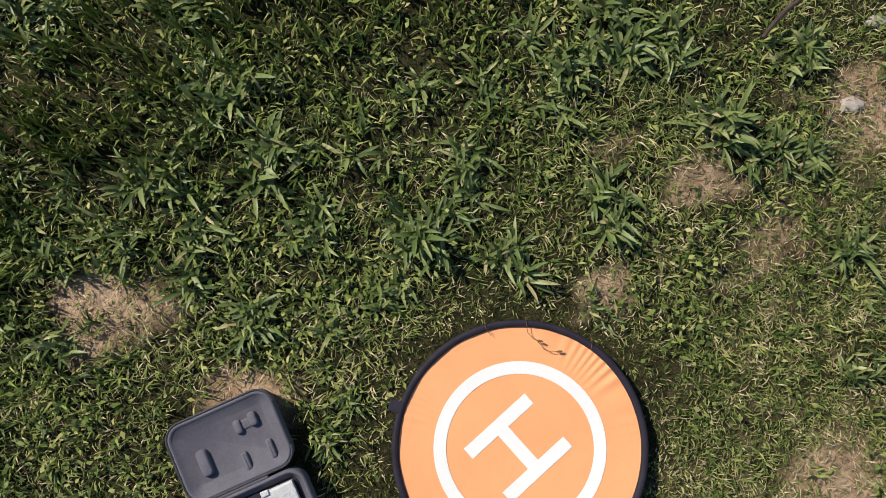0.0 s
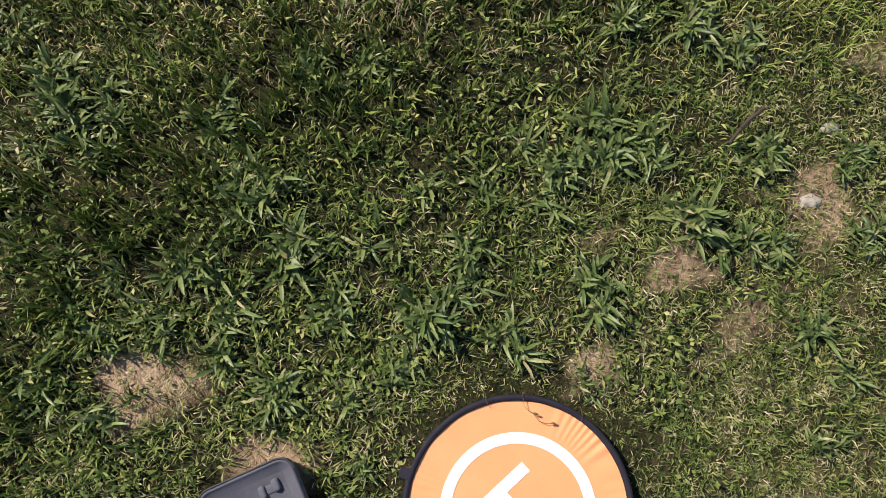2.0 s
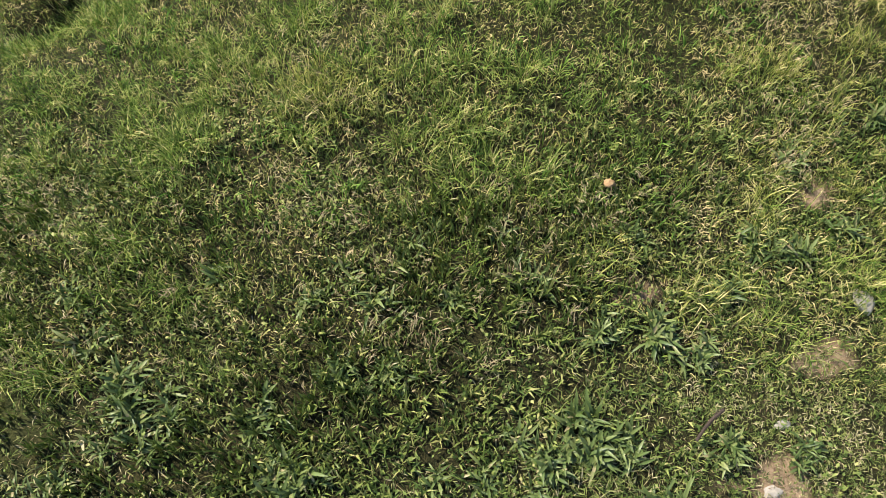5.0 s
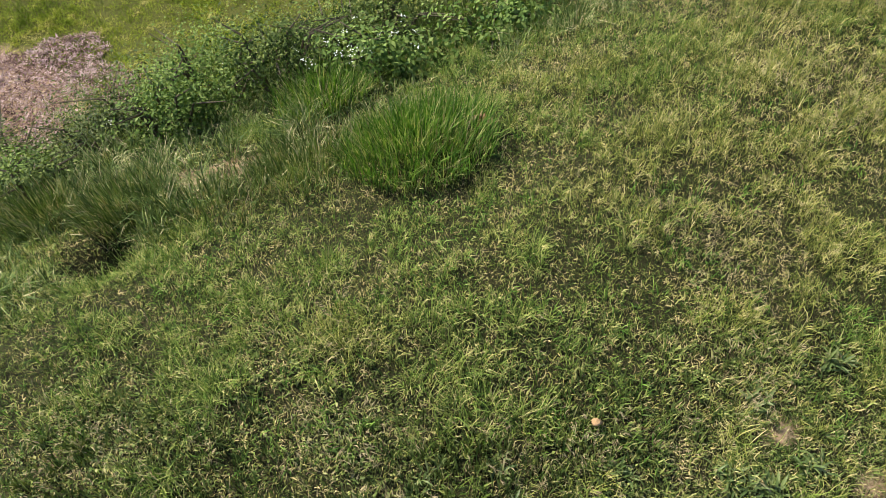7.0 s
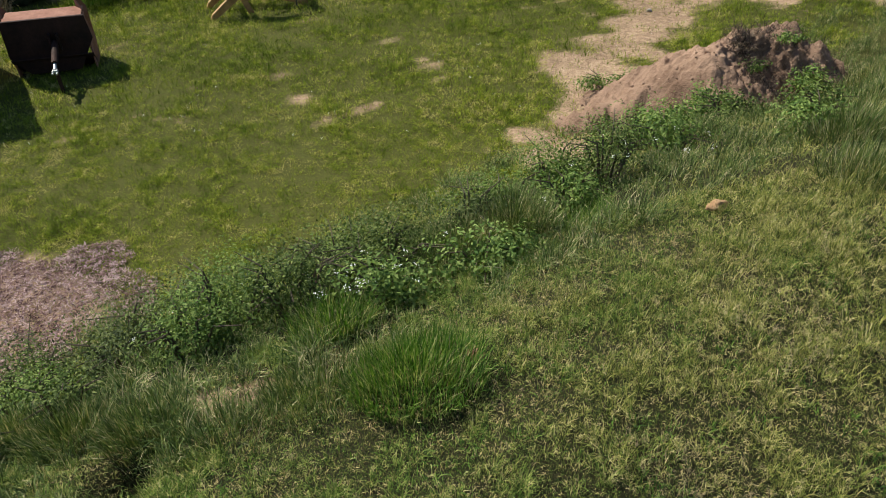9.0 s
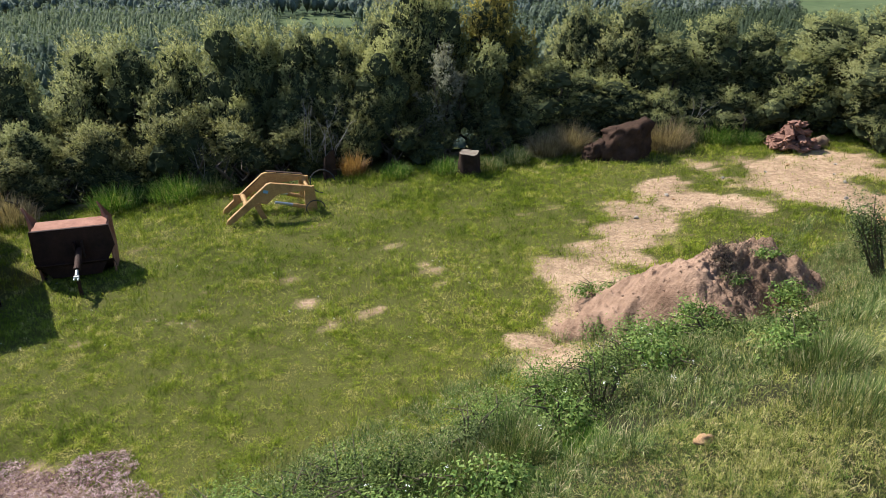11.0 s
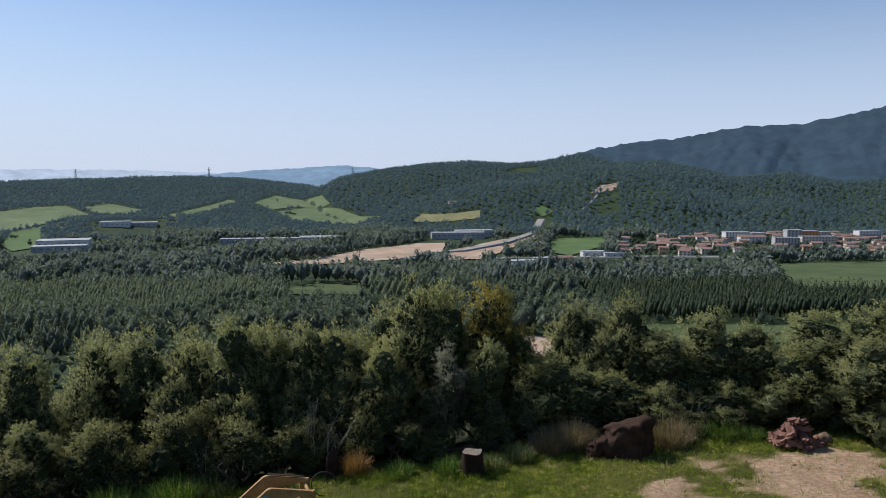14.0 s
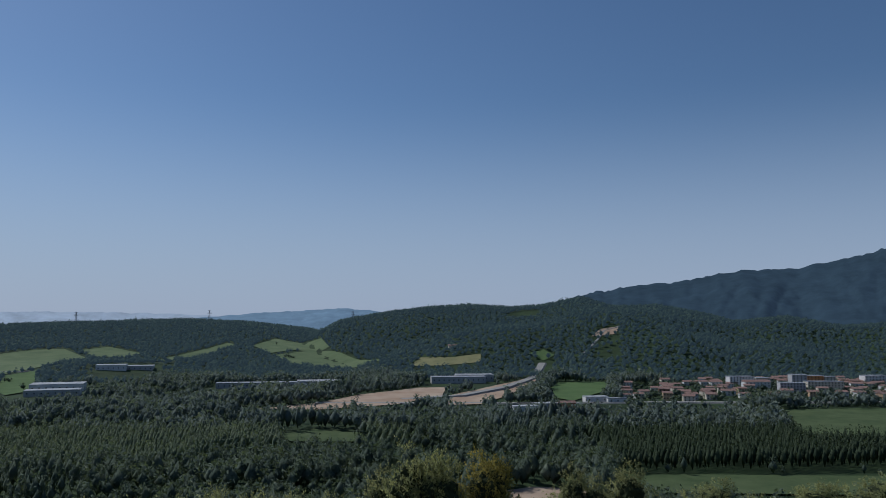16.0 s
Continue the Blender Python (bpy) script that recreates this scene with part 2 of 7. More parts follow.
BALD = ((-4.83, 11.6, 0.42), (-5.43, 10.94, 0.3), (-2.29, 11.4, 0.28), (-1.36, 10.95, 0.28), (-0.37, 10.65, 0.3), (-1.79, 10.35, 0.2), (0.68, 11.31, 0.35), (1.41, 10.73, 0.3), (-3.88, 12.5, 0.25), (-1.73, 14.07, 0.25), (-2.7, 12.26, 0.22), (-2.57, 9.12, 0.22), (-5.96, 9.01, 0.3), (-3.77, 8.44, 0.3), (-4.27, 9.61, 0.2), (0.79, 15.66, 0.25), (-5.64, 9.51, 0.22))
TRACKS = ((-7.0, 10.6, -0.6, 15.2), (-5.2, 9.3, 0.9, 13.6), (-0.6, 15.2, 3.0, 16.6))
CHIPS = (-5.2, 6.9, 1.25)


def worn(x, y):
    """0 where the turf is whole, 1 on bare soil."""
    x, y = np.asarray(x, float), np.asarray(y, float)
    w = np.zeros_like(x)
    for px, py, r in (*SANDY, CHIPS):
        w = np.maximum(w, np.exp(-((x - px) ** 2 + (y - py) ** 2) / r ** 2 * 0.8))
    for px, py, r in WORN:
        w = np.maximum(w, 0.8 * np.exp(-((x - px) ** 2 + (y - py) ** 2) / r ** 2))
    low = smooth(5.5, 8, y)
    w = w * (0.84 + 0.16 * low)
    # two wheel tracks and scattered thin places on the terrace
    for ax, ay, bx, by in TRACKS:
        t = np.clip(((x - ax) * (bx - ax) + (y - ay) * (by - ay)) / ((bx - ax) ** 2 + (by - ay) ** 2), 0, 1)
        d = np.hypot(x - ax - t * (bx - ax), y - ay - t * (by - ay))
        w = np.maximum(w, 0.34 * np.exp(-(d / 0.25) ** 2))
    for px, py, r in BALD:
        w = np.maximum(w, 0.36 * np.exp(-((x - px) ** 2 + ((y - py) * 1.3) ** 2) / (1.4 * r) ** 2))
    w = np.maximum(w, 0.36 * low * (x < 5) * smooth(-0.6, 0.6, grain(x, y, 3.5, 4)))
    w = w + (0.75 * grain(x, y, 0.12, 1) + 0.1) * (1 - low) * smooth(0.05, 0.4, w) + (0.62 * grain(x, y, 0.9, 2) + 0.25 * grain(x, y, 0.22, 3)) * low
    return 0.97 * smooth(0.37 + 0.03 * (1 - low), 0.9 + 0.06 * low, w)


def thin(x, y):
    """Short dry turf, through which the soil shows."""
    return smooth(-0.1, 0.7, 1.1 * x - 0.7 * y + 0.25 + 0.2 * grain(x, y, 0.25, 5)) * smooth(1.7, 0.9, np.hypot(x, y)) * smooth(-0.75, -0.35, y)


# ---- ground: one sheet from under the pad to the horizon ----
def ground_material():
    m, n, l, b = material("earth_and_turf", 0.95, 0.12)
    p = position(n)
    bare = n.new("ShaderNodeAttribute")
    bare.attribute_name = "bare"
    soil = ramp(n, l, noise_node(n, l, 9, 8, 0.72, p), [(0.28, (0.17, 0.11, 0.075)), (0.5, (0.38, 0.27, 0.18)), (0.75, (0.56, 0.42, 0.29))])
    soil = mix(n, l, 1.0, soil, ramp(n, l, noise_node(n, l, 0.8, 6, 0.7, p), [(0.3, (0.62, 0.58, 0.55)), (0.65, (1.1, 1.08, 1.05))]), "MULTIPLY")
    soil = mix(n, l, 1.0, soil, ramp(n, l, noise_node(n, l, 34, 4, 0.7, p), [(0.34, (0.6, 0.56, 0.53)), (0.52, (1.0, 1.0, 1.0)), (0.7, (1.16, 1.14, 1.1))]), "MULTIPLY")
    straw = ramp(n, l, noise_node(n, l, 160, 4, 0.7, p), [(0.35, (0.05, 0.038, 0.02)), (0.55, (0.19, 0.15, 0.075)), (0.75, (0.34, 0.28, 0.16))])
    soil = mix(n, l, ramp(n, l, noise_node(n, l, 5, 5, 0.7, p), [(0.5, (0, 0, 0)), (0.75, (0.4, 0.4, 0.4))]), soil, straw)
    # dark humus, darker still to paint in the shade between the blades
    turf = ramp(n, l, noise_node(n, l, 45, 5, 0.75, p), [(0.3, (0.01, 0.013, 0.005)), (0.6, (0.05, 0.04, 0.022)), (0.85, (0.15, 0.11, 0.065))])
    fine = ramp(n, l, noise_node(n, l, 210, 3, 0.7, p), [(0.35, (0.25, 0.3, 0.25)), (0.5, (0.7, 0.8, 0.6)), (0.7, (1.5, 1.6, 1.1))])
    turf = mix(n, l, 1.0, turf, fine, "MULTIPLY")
    moss = ramp(n, l, noise_node(n, l, 30, 5, 0.75, p), [(0.3, (0.034, 0.038, 0.008)), (0.6, (0.09, 0.09, 0.02)), (0.85, (0.2, 0.16, 0.06))])
    level = n.new("ShaderNodeSeparateXYZ")
    l.new(p, level.inputs[0])
    down = n.new("ShaderNodeMapRange")
    down.inputs[1].default_value, down.inputs[2].default_value = -2.0, -2.6
    l.new(level.outputs[2], down.inputs[0])
    turf = mix(n, l, down.outputs[0], turf, moss)
    # rough sward over the rest of the hilltop
    sward = ramp(n, l, noise_node(n, l, 38, 6, 0.75, p), [(0.3, (0.022, 0.03, 0.009)), (0.5, (0.07, 0.082, 0.024)), (0.7, (0.15, 0.15, 0.055))])
    rough = n.new("ShaderNodeAttribute")
    rough.attribute_name = "sward"
    turf = mix(n, l, rough.outputs["Fac"], turf, sward)
    edge = n.new("ShaderNodeMath")
    edge.operation = "MULTIPLY_ADD"
    l.new(noise_node(n, l, 18, 5, 0.7, p), edge.inputs[0])
    edge.inputs[1].default_value = 0.7
    l.new(bare.outputs["Fac"], edge.inputs[2])
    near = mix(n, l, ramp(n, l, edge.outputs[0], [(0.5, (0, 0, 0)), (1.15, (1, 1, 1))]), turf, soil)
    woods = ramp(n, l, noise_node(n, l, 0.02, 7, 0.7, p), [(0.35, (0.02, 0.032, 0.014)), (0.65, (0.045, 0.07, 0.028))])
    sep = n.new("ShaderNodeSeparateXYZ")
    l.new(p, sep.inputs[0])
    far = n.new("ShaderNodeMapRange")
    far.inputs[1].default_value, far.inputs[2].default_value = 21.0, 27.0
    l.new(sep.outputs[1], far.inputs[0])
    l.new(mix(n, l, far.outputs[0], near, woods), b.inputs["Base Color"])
    bump(n, l, b, noise_node(n, l, 60, 5, 0.7, p), 0.7, 0.02)
    return m


EARTH = ground_material()
ys = np.concatenate([-np.geomspace(3000, 3.2, 26), np.arange(-3.0, 4.0, 0.05), np.arange(4.0, 26.0, 0.1), np.geomspace(26.2, 1000, 110), np.arange(1012, 4300, 26.0)])
us = np.linspace(-1, 1, 161)
wide = np.interp(ys, (-3000, -3, 0, 6, 26, 120, 1000, 4900), (2600, 9, 7, 11, 30, 150, 900, 4000))
gx = us[None, :] * wide[:, None]
gy = np.repeat(ys[:, None], len(us), 1)
gz = land(gx, gy)
ny, nx = gx.shape
idx = np.arange(ny * nx).reshape(ny, nx)
quads = np.stack([idx[:-1, :-1], idx[:-1, 1:], idx[1:, 1:], idx[1:, :-1]], -1).reshape(-1, 4)
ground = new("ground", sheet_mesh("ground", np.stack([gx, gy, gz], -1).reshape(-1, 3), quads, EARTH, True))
tagged(ground, "grassy hillside above a wide wooded valley", "ground", kind="structure")
ground.data.attributes.new("bare", "FLOAT", "POINT").data.foreach_set("value", np.maximum(worn(gx, gy), 0.18 * thin(gx, gy)).ravel().astype(np.float32))


def sward(x, y):
    """The hilltop outside the turf and the meadow."""
    ragged = 0.35 * grain(x, y, 0.5, 21)
    turf = smooth(1.75, 1.3, np.abs(x) + ragged) * smooth(-0.75, -0.4, y - ragged) * (y < 2.2)
    meadow = smooth(-4.3, -3.7, x + ragged) * smooth(3.3, 2.7, x + ragged) * smooth(1.0, 1.35, y + ragged)
    s = -0.6 * x + 0.8 * y
    return (1 - np.maximum(turf, meadow)) * ((s < 4.2) | ((np.abs(x) > 1.8 + 0.62 * y) & (s < 8)))


ground.data.attributes.new("sward", "FLOAT", "POINT").data.foreach_set("value", sward(gx, gy).ravel().astype(np.float32))

# ---- blades and leaves as arrays ----
rng = np.random.default_rng(7)


def blade_mesh(name, x, y, length, width, lean, mat, z=None, bend=0.5, heading=None, slim=True):
    """Grass: each blade a tapered strip that arches over (slim: two triangles, else three). lean: 0 upright, 1 lying flat."""
    k = len(x)
    length, width, lean = (np.broadcast_to(v, k) for v in (length, width, lean))
    a = rng.uniform(0, 2 * np.pi, k) if heading is None else heading
    face = a + np.pi / 2 + rng.normal(0, 0.5, k)
    z = land(x, y) if z is None else z
    base = np.stack([x, y, z - 0.004], -1)
    out = np.stack([np.cos(a), np.sin(a), np.zeros(k)], -1)
    side = np.stack([np.cos(face), np.sin(face), np.zeros(k)], -1) * (width / 2)[:, None]
    th1 = lean * np.pi / 2 * 0.6
    th2 = np.minimum(lean * np.pi / 2 * (1 + bend), 1.75)
    h1 = (length * 0.5)[:, None] * (out * np.sin(th1)[:, None] + np.array([0, 0, 1.0]) * np.cos(th1)[:, None])
    h2 = (length * 0.5)[:, None] * (out * np.sin(th2)[:, None] + np.array([0, 0, 1.0]) * np.cos(th2)[:, None])
    if slim:
        v = np.stack([base, base + h1 - side, base + h1 + side, base + h1 + h2], 1)
        f = np.array([[0, 2, 1], [1, 2, 3]])[None] + (np.arange(k) * 4)[:, None, None]
    else:
        v = np.stack([base - side, base + side, base + h1 - side * 0.8, base + h1 + side * 0.8, base + h1 + h2], 1)
        f = np.array([[0, 1, 3], [0, 3, 2], [2, 3, 4]])[None] + (np.arange(k) * 5)[:, None, None]
    return sheet_mesh(name, v.reshape(-1, 3), f.reshape(-1, 3), mat)


def card_mesh(name, pos, normal, length, width, mat, heading=None):
    """Leaves: each a pointed, slightly folded blade, lying in the plane of its normal."""
    k = len(pos)
    length, width = np.broadcast_to(length, k), np.broadcast_to(width, k)
    normal = normal / np.maximum(np.linalg.norm(normal, axis=1, keepdims=True), 1e-6)
    t = rng.normal(size=(k, 3)) if heading is None else heading
    t = t - (t * normal).sum(1, keepdims=True) * normal
    t = t / np.maximum(np.linalg.norm(t, axis=1, keepdims=True), 1e-6)
    s = np.cross(normal, t)
    L, W = length[:, None], width[:, None]
    mid = pos + t * L * 0.45
    v = np.stack([pos, mid + s * W * 0.5 + normal * W * 0.2, pos + t * L, mid - s * W * 0.5 + normal * W * 0.2], 1)
    return sheet_mesh(name, v.reshape(-1, 3), np.arange(k * 4).reshape(-1, 4), mat)


def scatter(n, x0, x1, y0, y1, keep):
    x, y = rng.uniform(x0, x1, n), rng.uniform(y0, y1, n)
    ok = rng.uniform(size=n) < keep(x, y)
    return x[ok], y[ok]


def tufts(n, x0, x1, y0, y1, keep, per, spread):
    """Blades in small tufts that lean outwards."""
    x, y = scatter(n, x0, x1, y0, y1, keep)
    k = rng.integers(per // 2, per + per // 2 + 1, len(x))
    x, y = np.repeat(x, k), np.repeat(y, k)
    dx, dy = rng.normal(0, spread, len(x)), rng.normal(0, spread, len(x))
    return x + dx, y + dy, np.arctan2(dy, dx) + rng.normal(0, 0.7, len(x))


GRASS = leafy("short_grass", [(0.0, (0.0485, 0.0757, 0.0175)), (0.35, (0.116, 0.147, 0.0388)), (0.6, (0.179, 0.194, 0.0563)), (0.8, (0.233, 0.233, 0.0921)), (0.92, (0.32, 0.272, 0.145)), (1.0, (0.436, 0.369, 0.228))], 0.6, 0.1, 0.1, 0.45, 0.9, tuft=0.035, strong=1.5)
MEADOW = leafy("meadow_grass", [(0.0, (0.03, 0.065, 0.01)), (0.3, (0.115, 0.182, 0.028)), (0.6, (0.2, 0.26, 0.05)), (0.85, (0.3, 0.32, 0.09)), (1.0, (0.46, 0.41, 0.17))], 0.6, 0.12, 0.12, 0.5, 1.0, tuft=0.05, strong=1.5)
TANNED = leafy("dry_meadow_grass", [(0.0, (0.0424, 0.0615, 0.0127)), (0.3, (0.159, 0.191, 0.036)), (0.6, (0.276, 0.281, 0.0636)), (0.85, (0.392, 0.36, 0.122)), (1.0, (0.572, 0.488, 0.233))], 0.6, 0.12, 0.1, 0.5, 0.9, tuft=0.05, strong=1.5)
LAWN = leafy("terrace_grass", [(0.0, (0.0799, 0.117, 0.0103)), (0.35, (0.155, 0.197, 0.0169)), (0.7, (0.24, 0.282, 0.0301)), (0.92, (0.329, 0.324, 0.0611)), (1.0, (0.414, 0.367, 0.132))], 0.8, 0.05, 0.16, 3.2, 1.8, 0.5, tuft=0.2, strong=2.5)
LUSH = leafy("lush_grass", [(0.0, (0.03, 0.075, 0.01)), (0.5, (0.1, 0.19, 0.026)), (0.85, (0.19, 0.28, 0.055)), (1.0, (0.38, 0.37, 0.15))], 0.6, 0.14, 0.25, 0.4, 0.5, tuft=0.05)
SEDGE = leafy("grey_green_grass", [(0.0, (0.045, 0.075, 0.02)), (0.5, (0.12, 0.165, 0.044)), (0.8, (0.2, 0.235, 0.08)), (0.93, (0.34, 0.32, 0.15)), (1.0, (0.46, 0.4, 0.23))], 0.6, 0.12, 0.12, 0.7, 0.9, tuft=0.07)
DRY = leafy("dry_grass", [(0.0, (0.14, 0.11, 0.06)), (0.5, (0.26, 0.2, 0.12)), (1.0, (0.42, 0.335, 0.21))], 0.7, 0.1, 0.2, tuft=0.15)
STRAW = leafy("straw_litter", [(0.0, (0.1, 0.065, 0.035)), (0.4, (0.22, 0.155, 0.09)), (0.8, (0.36, 0.27, 0.165)), (1.0, (0.46, 0.37, 0.24))], 0.8, 0.1, 0.0)
RUSSET = leafy("russet_grass", [(0.0, (0.2, 0.11, 0.04)), (0.6, (0.36, 0.2, 0.08)), (1.0, (0.45, 0.3, 0.14))], 0.65, 0.12, 0.3)
WEED = leafy("broad_weed", [(0.0, (0.0414, 0.069, 0.0138)), (0.5, (0.115, 0.152, 0.0345)), (0.85, (0.196, 0.224, 0.0598)), (1.0, (0.299, 0.282, 0.103))], 0.55, 0.18, 0.08, 0.3, 0.5, tuft=0.06, strong=1.5)
PLANTAIN = leafy("plantain_leaf", [(0.0, (0.0594, 0.0907, 0.0238)), (0.45, (0.103, 0.138, 0.0389)), (0.85, (0.162, 0.192, 0.0648)), (0.97, (0.205, 0.216, 0.081)), (1.0, (0.302, 0.248, 0.13))], 0.45, 0.3, 0.12, 0.1, 0.5, single=True)


def stuff(name, mesh, label, category):
    return tagged(new(name, mesh), label, category, kind="stuff")


def clear_of_things(x, y):
    pad_free = smooth(0.276, 0.298, np.hypot(x, y))
    u, v = (x + 0.6) * 0.906 + (y - 0.03) * 0.42, -(x + 0.6) * 0.42 + (y - 0.03) * 0.906
    case_free = 1 - (np.abs(u) < 0.13) * (v > -0.36) * (v < 0.1)
    return pad_free * case_free


# short mown turf round the pad, thin on the worn spots
def near_keep(x, y):
    return clear_of_things(x, y) * (1 - 0.62 * worn(x, y)) * (0.55 + 0.45 * smooth(-0.4, 0.4, waves(x, y, 0.2, 2.0)))


def weedy(x, y):
    """Where the turf gives way to taller dark weeds."""
    return smooth(0.25, 1.1, y - 0.75 * x + 0.3 * waves(x, y, 0.25, 6.0))


def tall_weeds(x, y):
    return smooth(0.75, 1.5, y - 0.8 * x + 0.25 * waves(x, y, 0.2, 8.0)) * smooth(2.1, 1.5, y)


x, y, a = tufts(30000, -1.75, 1.75, -0.75, 1.75, lambda x, y: near_keep(x, y) * (1 - 0.4 * weedy(x, y)) * (1 - 0.6 * tall_weeds(x, y)), 6, 0.008)
tall = (smooth(-0.2, 0.7, waves(x, y, 0.3, 5.0) - 0.5 * x) - 0.25 * smooth(0.1, 0.6, x)) * smooth(0.3, 0.42, np.hypot(x, y))
stuff("turf", blade_mesh("turf", x, y, rng.uniform(0.016, 0.04, len(x)) * (1 + 0.5 * tall) * (0.6 + 0.4 * smooth(0.3, 0.4, np.hypot(x, y))), rng.uniform(0.0019, 0.004, len(x)), rng.uniform(0.3, 1.0, len(x)), GRASS, None, 0.5, a),
      "short mown grass with dry straw mixed in", "grass")
x, y, a = tufts(22000, -1.3, 1.7, -0.75, 1.3, lambda x, y: clear_of_things(x, y) * thin(x, y) * (1 - 0.7 * worn(x, y)), 6, 0.008)
stuff("turf", blade_mesh("short_turf", x, y, rng.uniform(0.01, 0.026, len(x)), rng.uniform(0.0016, 0.003, len(x)), rng.uniform(0.4, 1.0, len(x)), GRASS, None, 0.5, a),
      "very short dry mown turf", "grass")
# dry straw lying on the worn spots
x, y = scatter(75000, -1.75, 1.75, -0.75, 2.2, lambda x, y: clear_of_things(x, y) * (0.16 + 0.84 * smooth(0.02, 0.5, worn(x, y))))
stuff("straw", blade_mesh("straw", x, y, rng.uniform(0.01, 0.035, len(x)), rng.uniform(0.0012, 0.0026, len(x)), rng.uniform(0.85, 1.0, len(x)), STRAW, land(x, y) + 0.006, 0.05),
      "short dry straw littering the bare soil", "straw")
# flat broad leaves of clover and daisies among the turf
x, y = scatter(26000, -1.75, 1.75, -0.75, 1.9, lambda x, y: near_keep(x, y) * smooth(-0.15, 0.5, waves(x, y, 0.23, 7.0) - 0.35 * x))
pos = np.stack([x, y, land(x, y) + rng.uniform(0.008, 0.04, len(x))], -1)
stuff("low_weeds", card_mesh("low_weeds", pos, np.stack([rng.normal(0, 0.5, len(x)), rng.normal(0, 0.5, len(x)), np.ones(len(x))], -1), rng.uniform(0.009, 0.022, len(x)), rng.uniform(0.006, 0.012, len(x)), WEED),
      "low broad-leaved weeds among the turf", "weeds")


def hollow_free(x, y):
    return (1 - 0.95 * np.exp(-((x + 1.92) ** 2 + (y - 2.75) ** 2) / 0.03)) * (1 - 0.95 * np.exp(-((x - 0.88) ** 2 + (y - 5.62) ** 2) / 0.05))


# rougher meadow between the turf and the bank
def meadow_keep(x, y):
    s = -0.6 * x + 0.8 * y
    gaps = 0.6 + 0.4 * smooth(-0.3, 0.2, grain(x, y, 0.14, 3) + 0.5 * grain(x, y, 0.5, 15))
    return hollow_free(x, y) * (s < 4.3) * smooth(1.1, 2.0, y + 0.5 * np.abs(x)) * (1 - 0.85 * worn(x, y)) * gaps


def sere(x, y):
    """Where the meadow has gone to seed and turned tan."""
    return smooth(-0.22, 0.3, grain(x, y, 0.75, 8) + 0.3 * (x - 0.3) - 0.25 * smooth(2.9, 3.8, y - 0.75 * x))


for share, mat, label in ((lambda x, y: 1 - sere(x, y), MEADOW, "rough green meadow grass"), (sere, TANNED, "rough meadow grass turning tan, with pale seed heads")):
    x, y, a = tufts(40000, -4.2, 3.2, 1.0, 5.4, lambda x, y: meadow_keep(x, y) * share(x, y), 9, 0.012)
    tall = 0.3 + 1.6 * smooth(-0.25, 0.6, grain(x, y, 0.14, 3) + 0.5 * grain(x, y, 0.5, 15))
    stuff("meadow", blade_mesh("meadow", x, y, rng.uniform(0.03, 0.085, len(x)) * tall, rng.uniform(0.0018, 0.0034, len(x)), rng.uniform(0.1, 0.85, len(x)), mat, None, 0.5, a), label, "grass")
x, y, a = tufts(11000, 1.5, 9.5, 3.0, 12.5, lambda x, y: (-0.6 * x + 0.8 * y < 5.2) * (1 - 0.8 * worn(x, y)), 8, 0.02)
stuff("meadow", blade_mesh("meadow_right", x, y, rng.uniform(0.05, 0.16, len(x)), rng.uniform(0.003, 0.0055, len(x)), rng.uniform(0.15, 0.9, len(x)), TANNED, None, 0.5, a),
      "tall seeding meadow grass along the bank", "grass")
# the bank's own growth
def bank_keep(x, y):
    s = -0.6 * x + 0.8 * y
    hollows = 0.12 + 0.88 * smooth(-0.35, 0.2, waves(x, y, 0.25, 31.0) + 0.5 * waves(x, y, 0.8, 32.0))
    return hollow_free(x, y) * (s > 3.2) * (s < 7.6) * np.where(x > 4, 0.6, 1.0) * (np.abs(x) < 1.5 + 0.62 * y) * (1 - 0.95 * worn(x, y)) * hollows


x, y, a = tufts(95000, -6.5, 13.0, 2.2, 16.0, bank_keep, 8, 0.025)
tall = 0.55 + 0.8 * smooth(-0.3, 0.6, waves(x, y, 0.4, 33.0))
stuff("bank_grass", blade_mesh("bank_grass", x, y, rng.uniform(0.1, 0.28, len(x)) * tall, rng.uniform(0.0035, 0.0075, len(x)), rng.uniform(0.1, 0.75, len(x)), SEDGE, None, 0.5, a),
      "long grey-green grass on the bank", "grass")


# the lower terrace
def terrace_keep(x, y):
    return (-0.6 * x + 0.8 * y > 6.6) * (y < brink(x) + 0.5) * (1 - 0.93 * worn(x, y)) * (0.75 + 0.25 * smooth(-0.6, 0.1, waves(x, y, 0.8, 3.0))) * (np.abs(x) < 1.2 + 0.62 * y)


def clumpy(x, y):
    """Thick and thin places in the lawn."""
    return 0.35 + 0.65 * smooth(-0.35, 0.3, grain(x, y, 0.55, 12) + 0.5 * grain(x, y, 2.2, 13))


x, y, a = tufts(40000, -8.5, 3.6, 5.4, 12.2, lambda x, y: terrace_keep(x, y) * clumpy(x, y) * smooth(12.2, 10.6, y), 9, 0.032)
grow = 0.6 + 0.9 * smooth(-0.2, 0.6, grain(x, y, 0.6, 12))
stuff("terrace_grass", blade_mesh("near_terrace_grass", x, y, rng.uniform(0.04, 0.115, len(x)) * grow, rng.uniform(0.004, 0.009, len(x)), rng.uniform(0.2, 0.95, len(x)), LAWN, None, 0.5, a),
      "short green and olive spring grass below the bank", "grass")
x, y, a = tufts(88000, -13.5, 13.5, 9.5, 22.5, lambda x, y: terrace_keep(x, y) * clumpy(x, y) * np.where(x < 3.6, smooth(10.4, 12.0, y), 1.0), 7, 0.05)
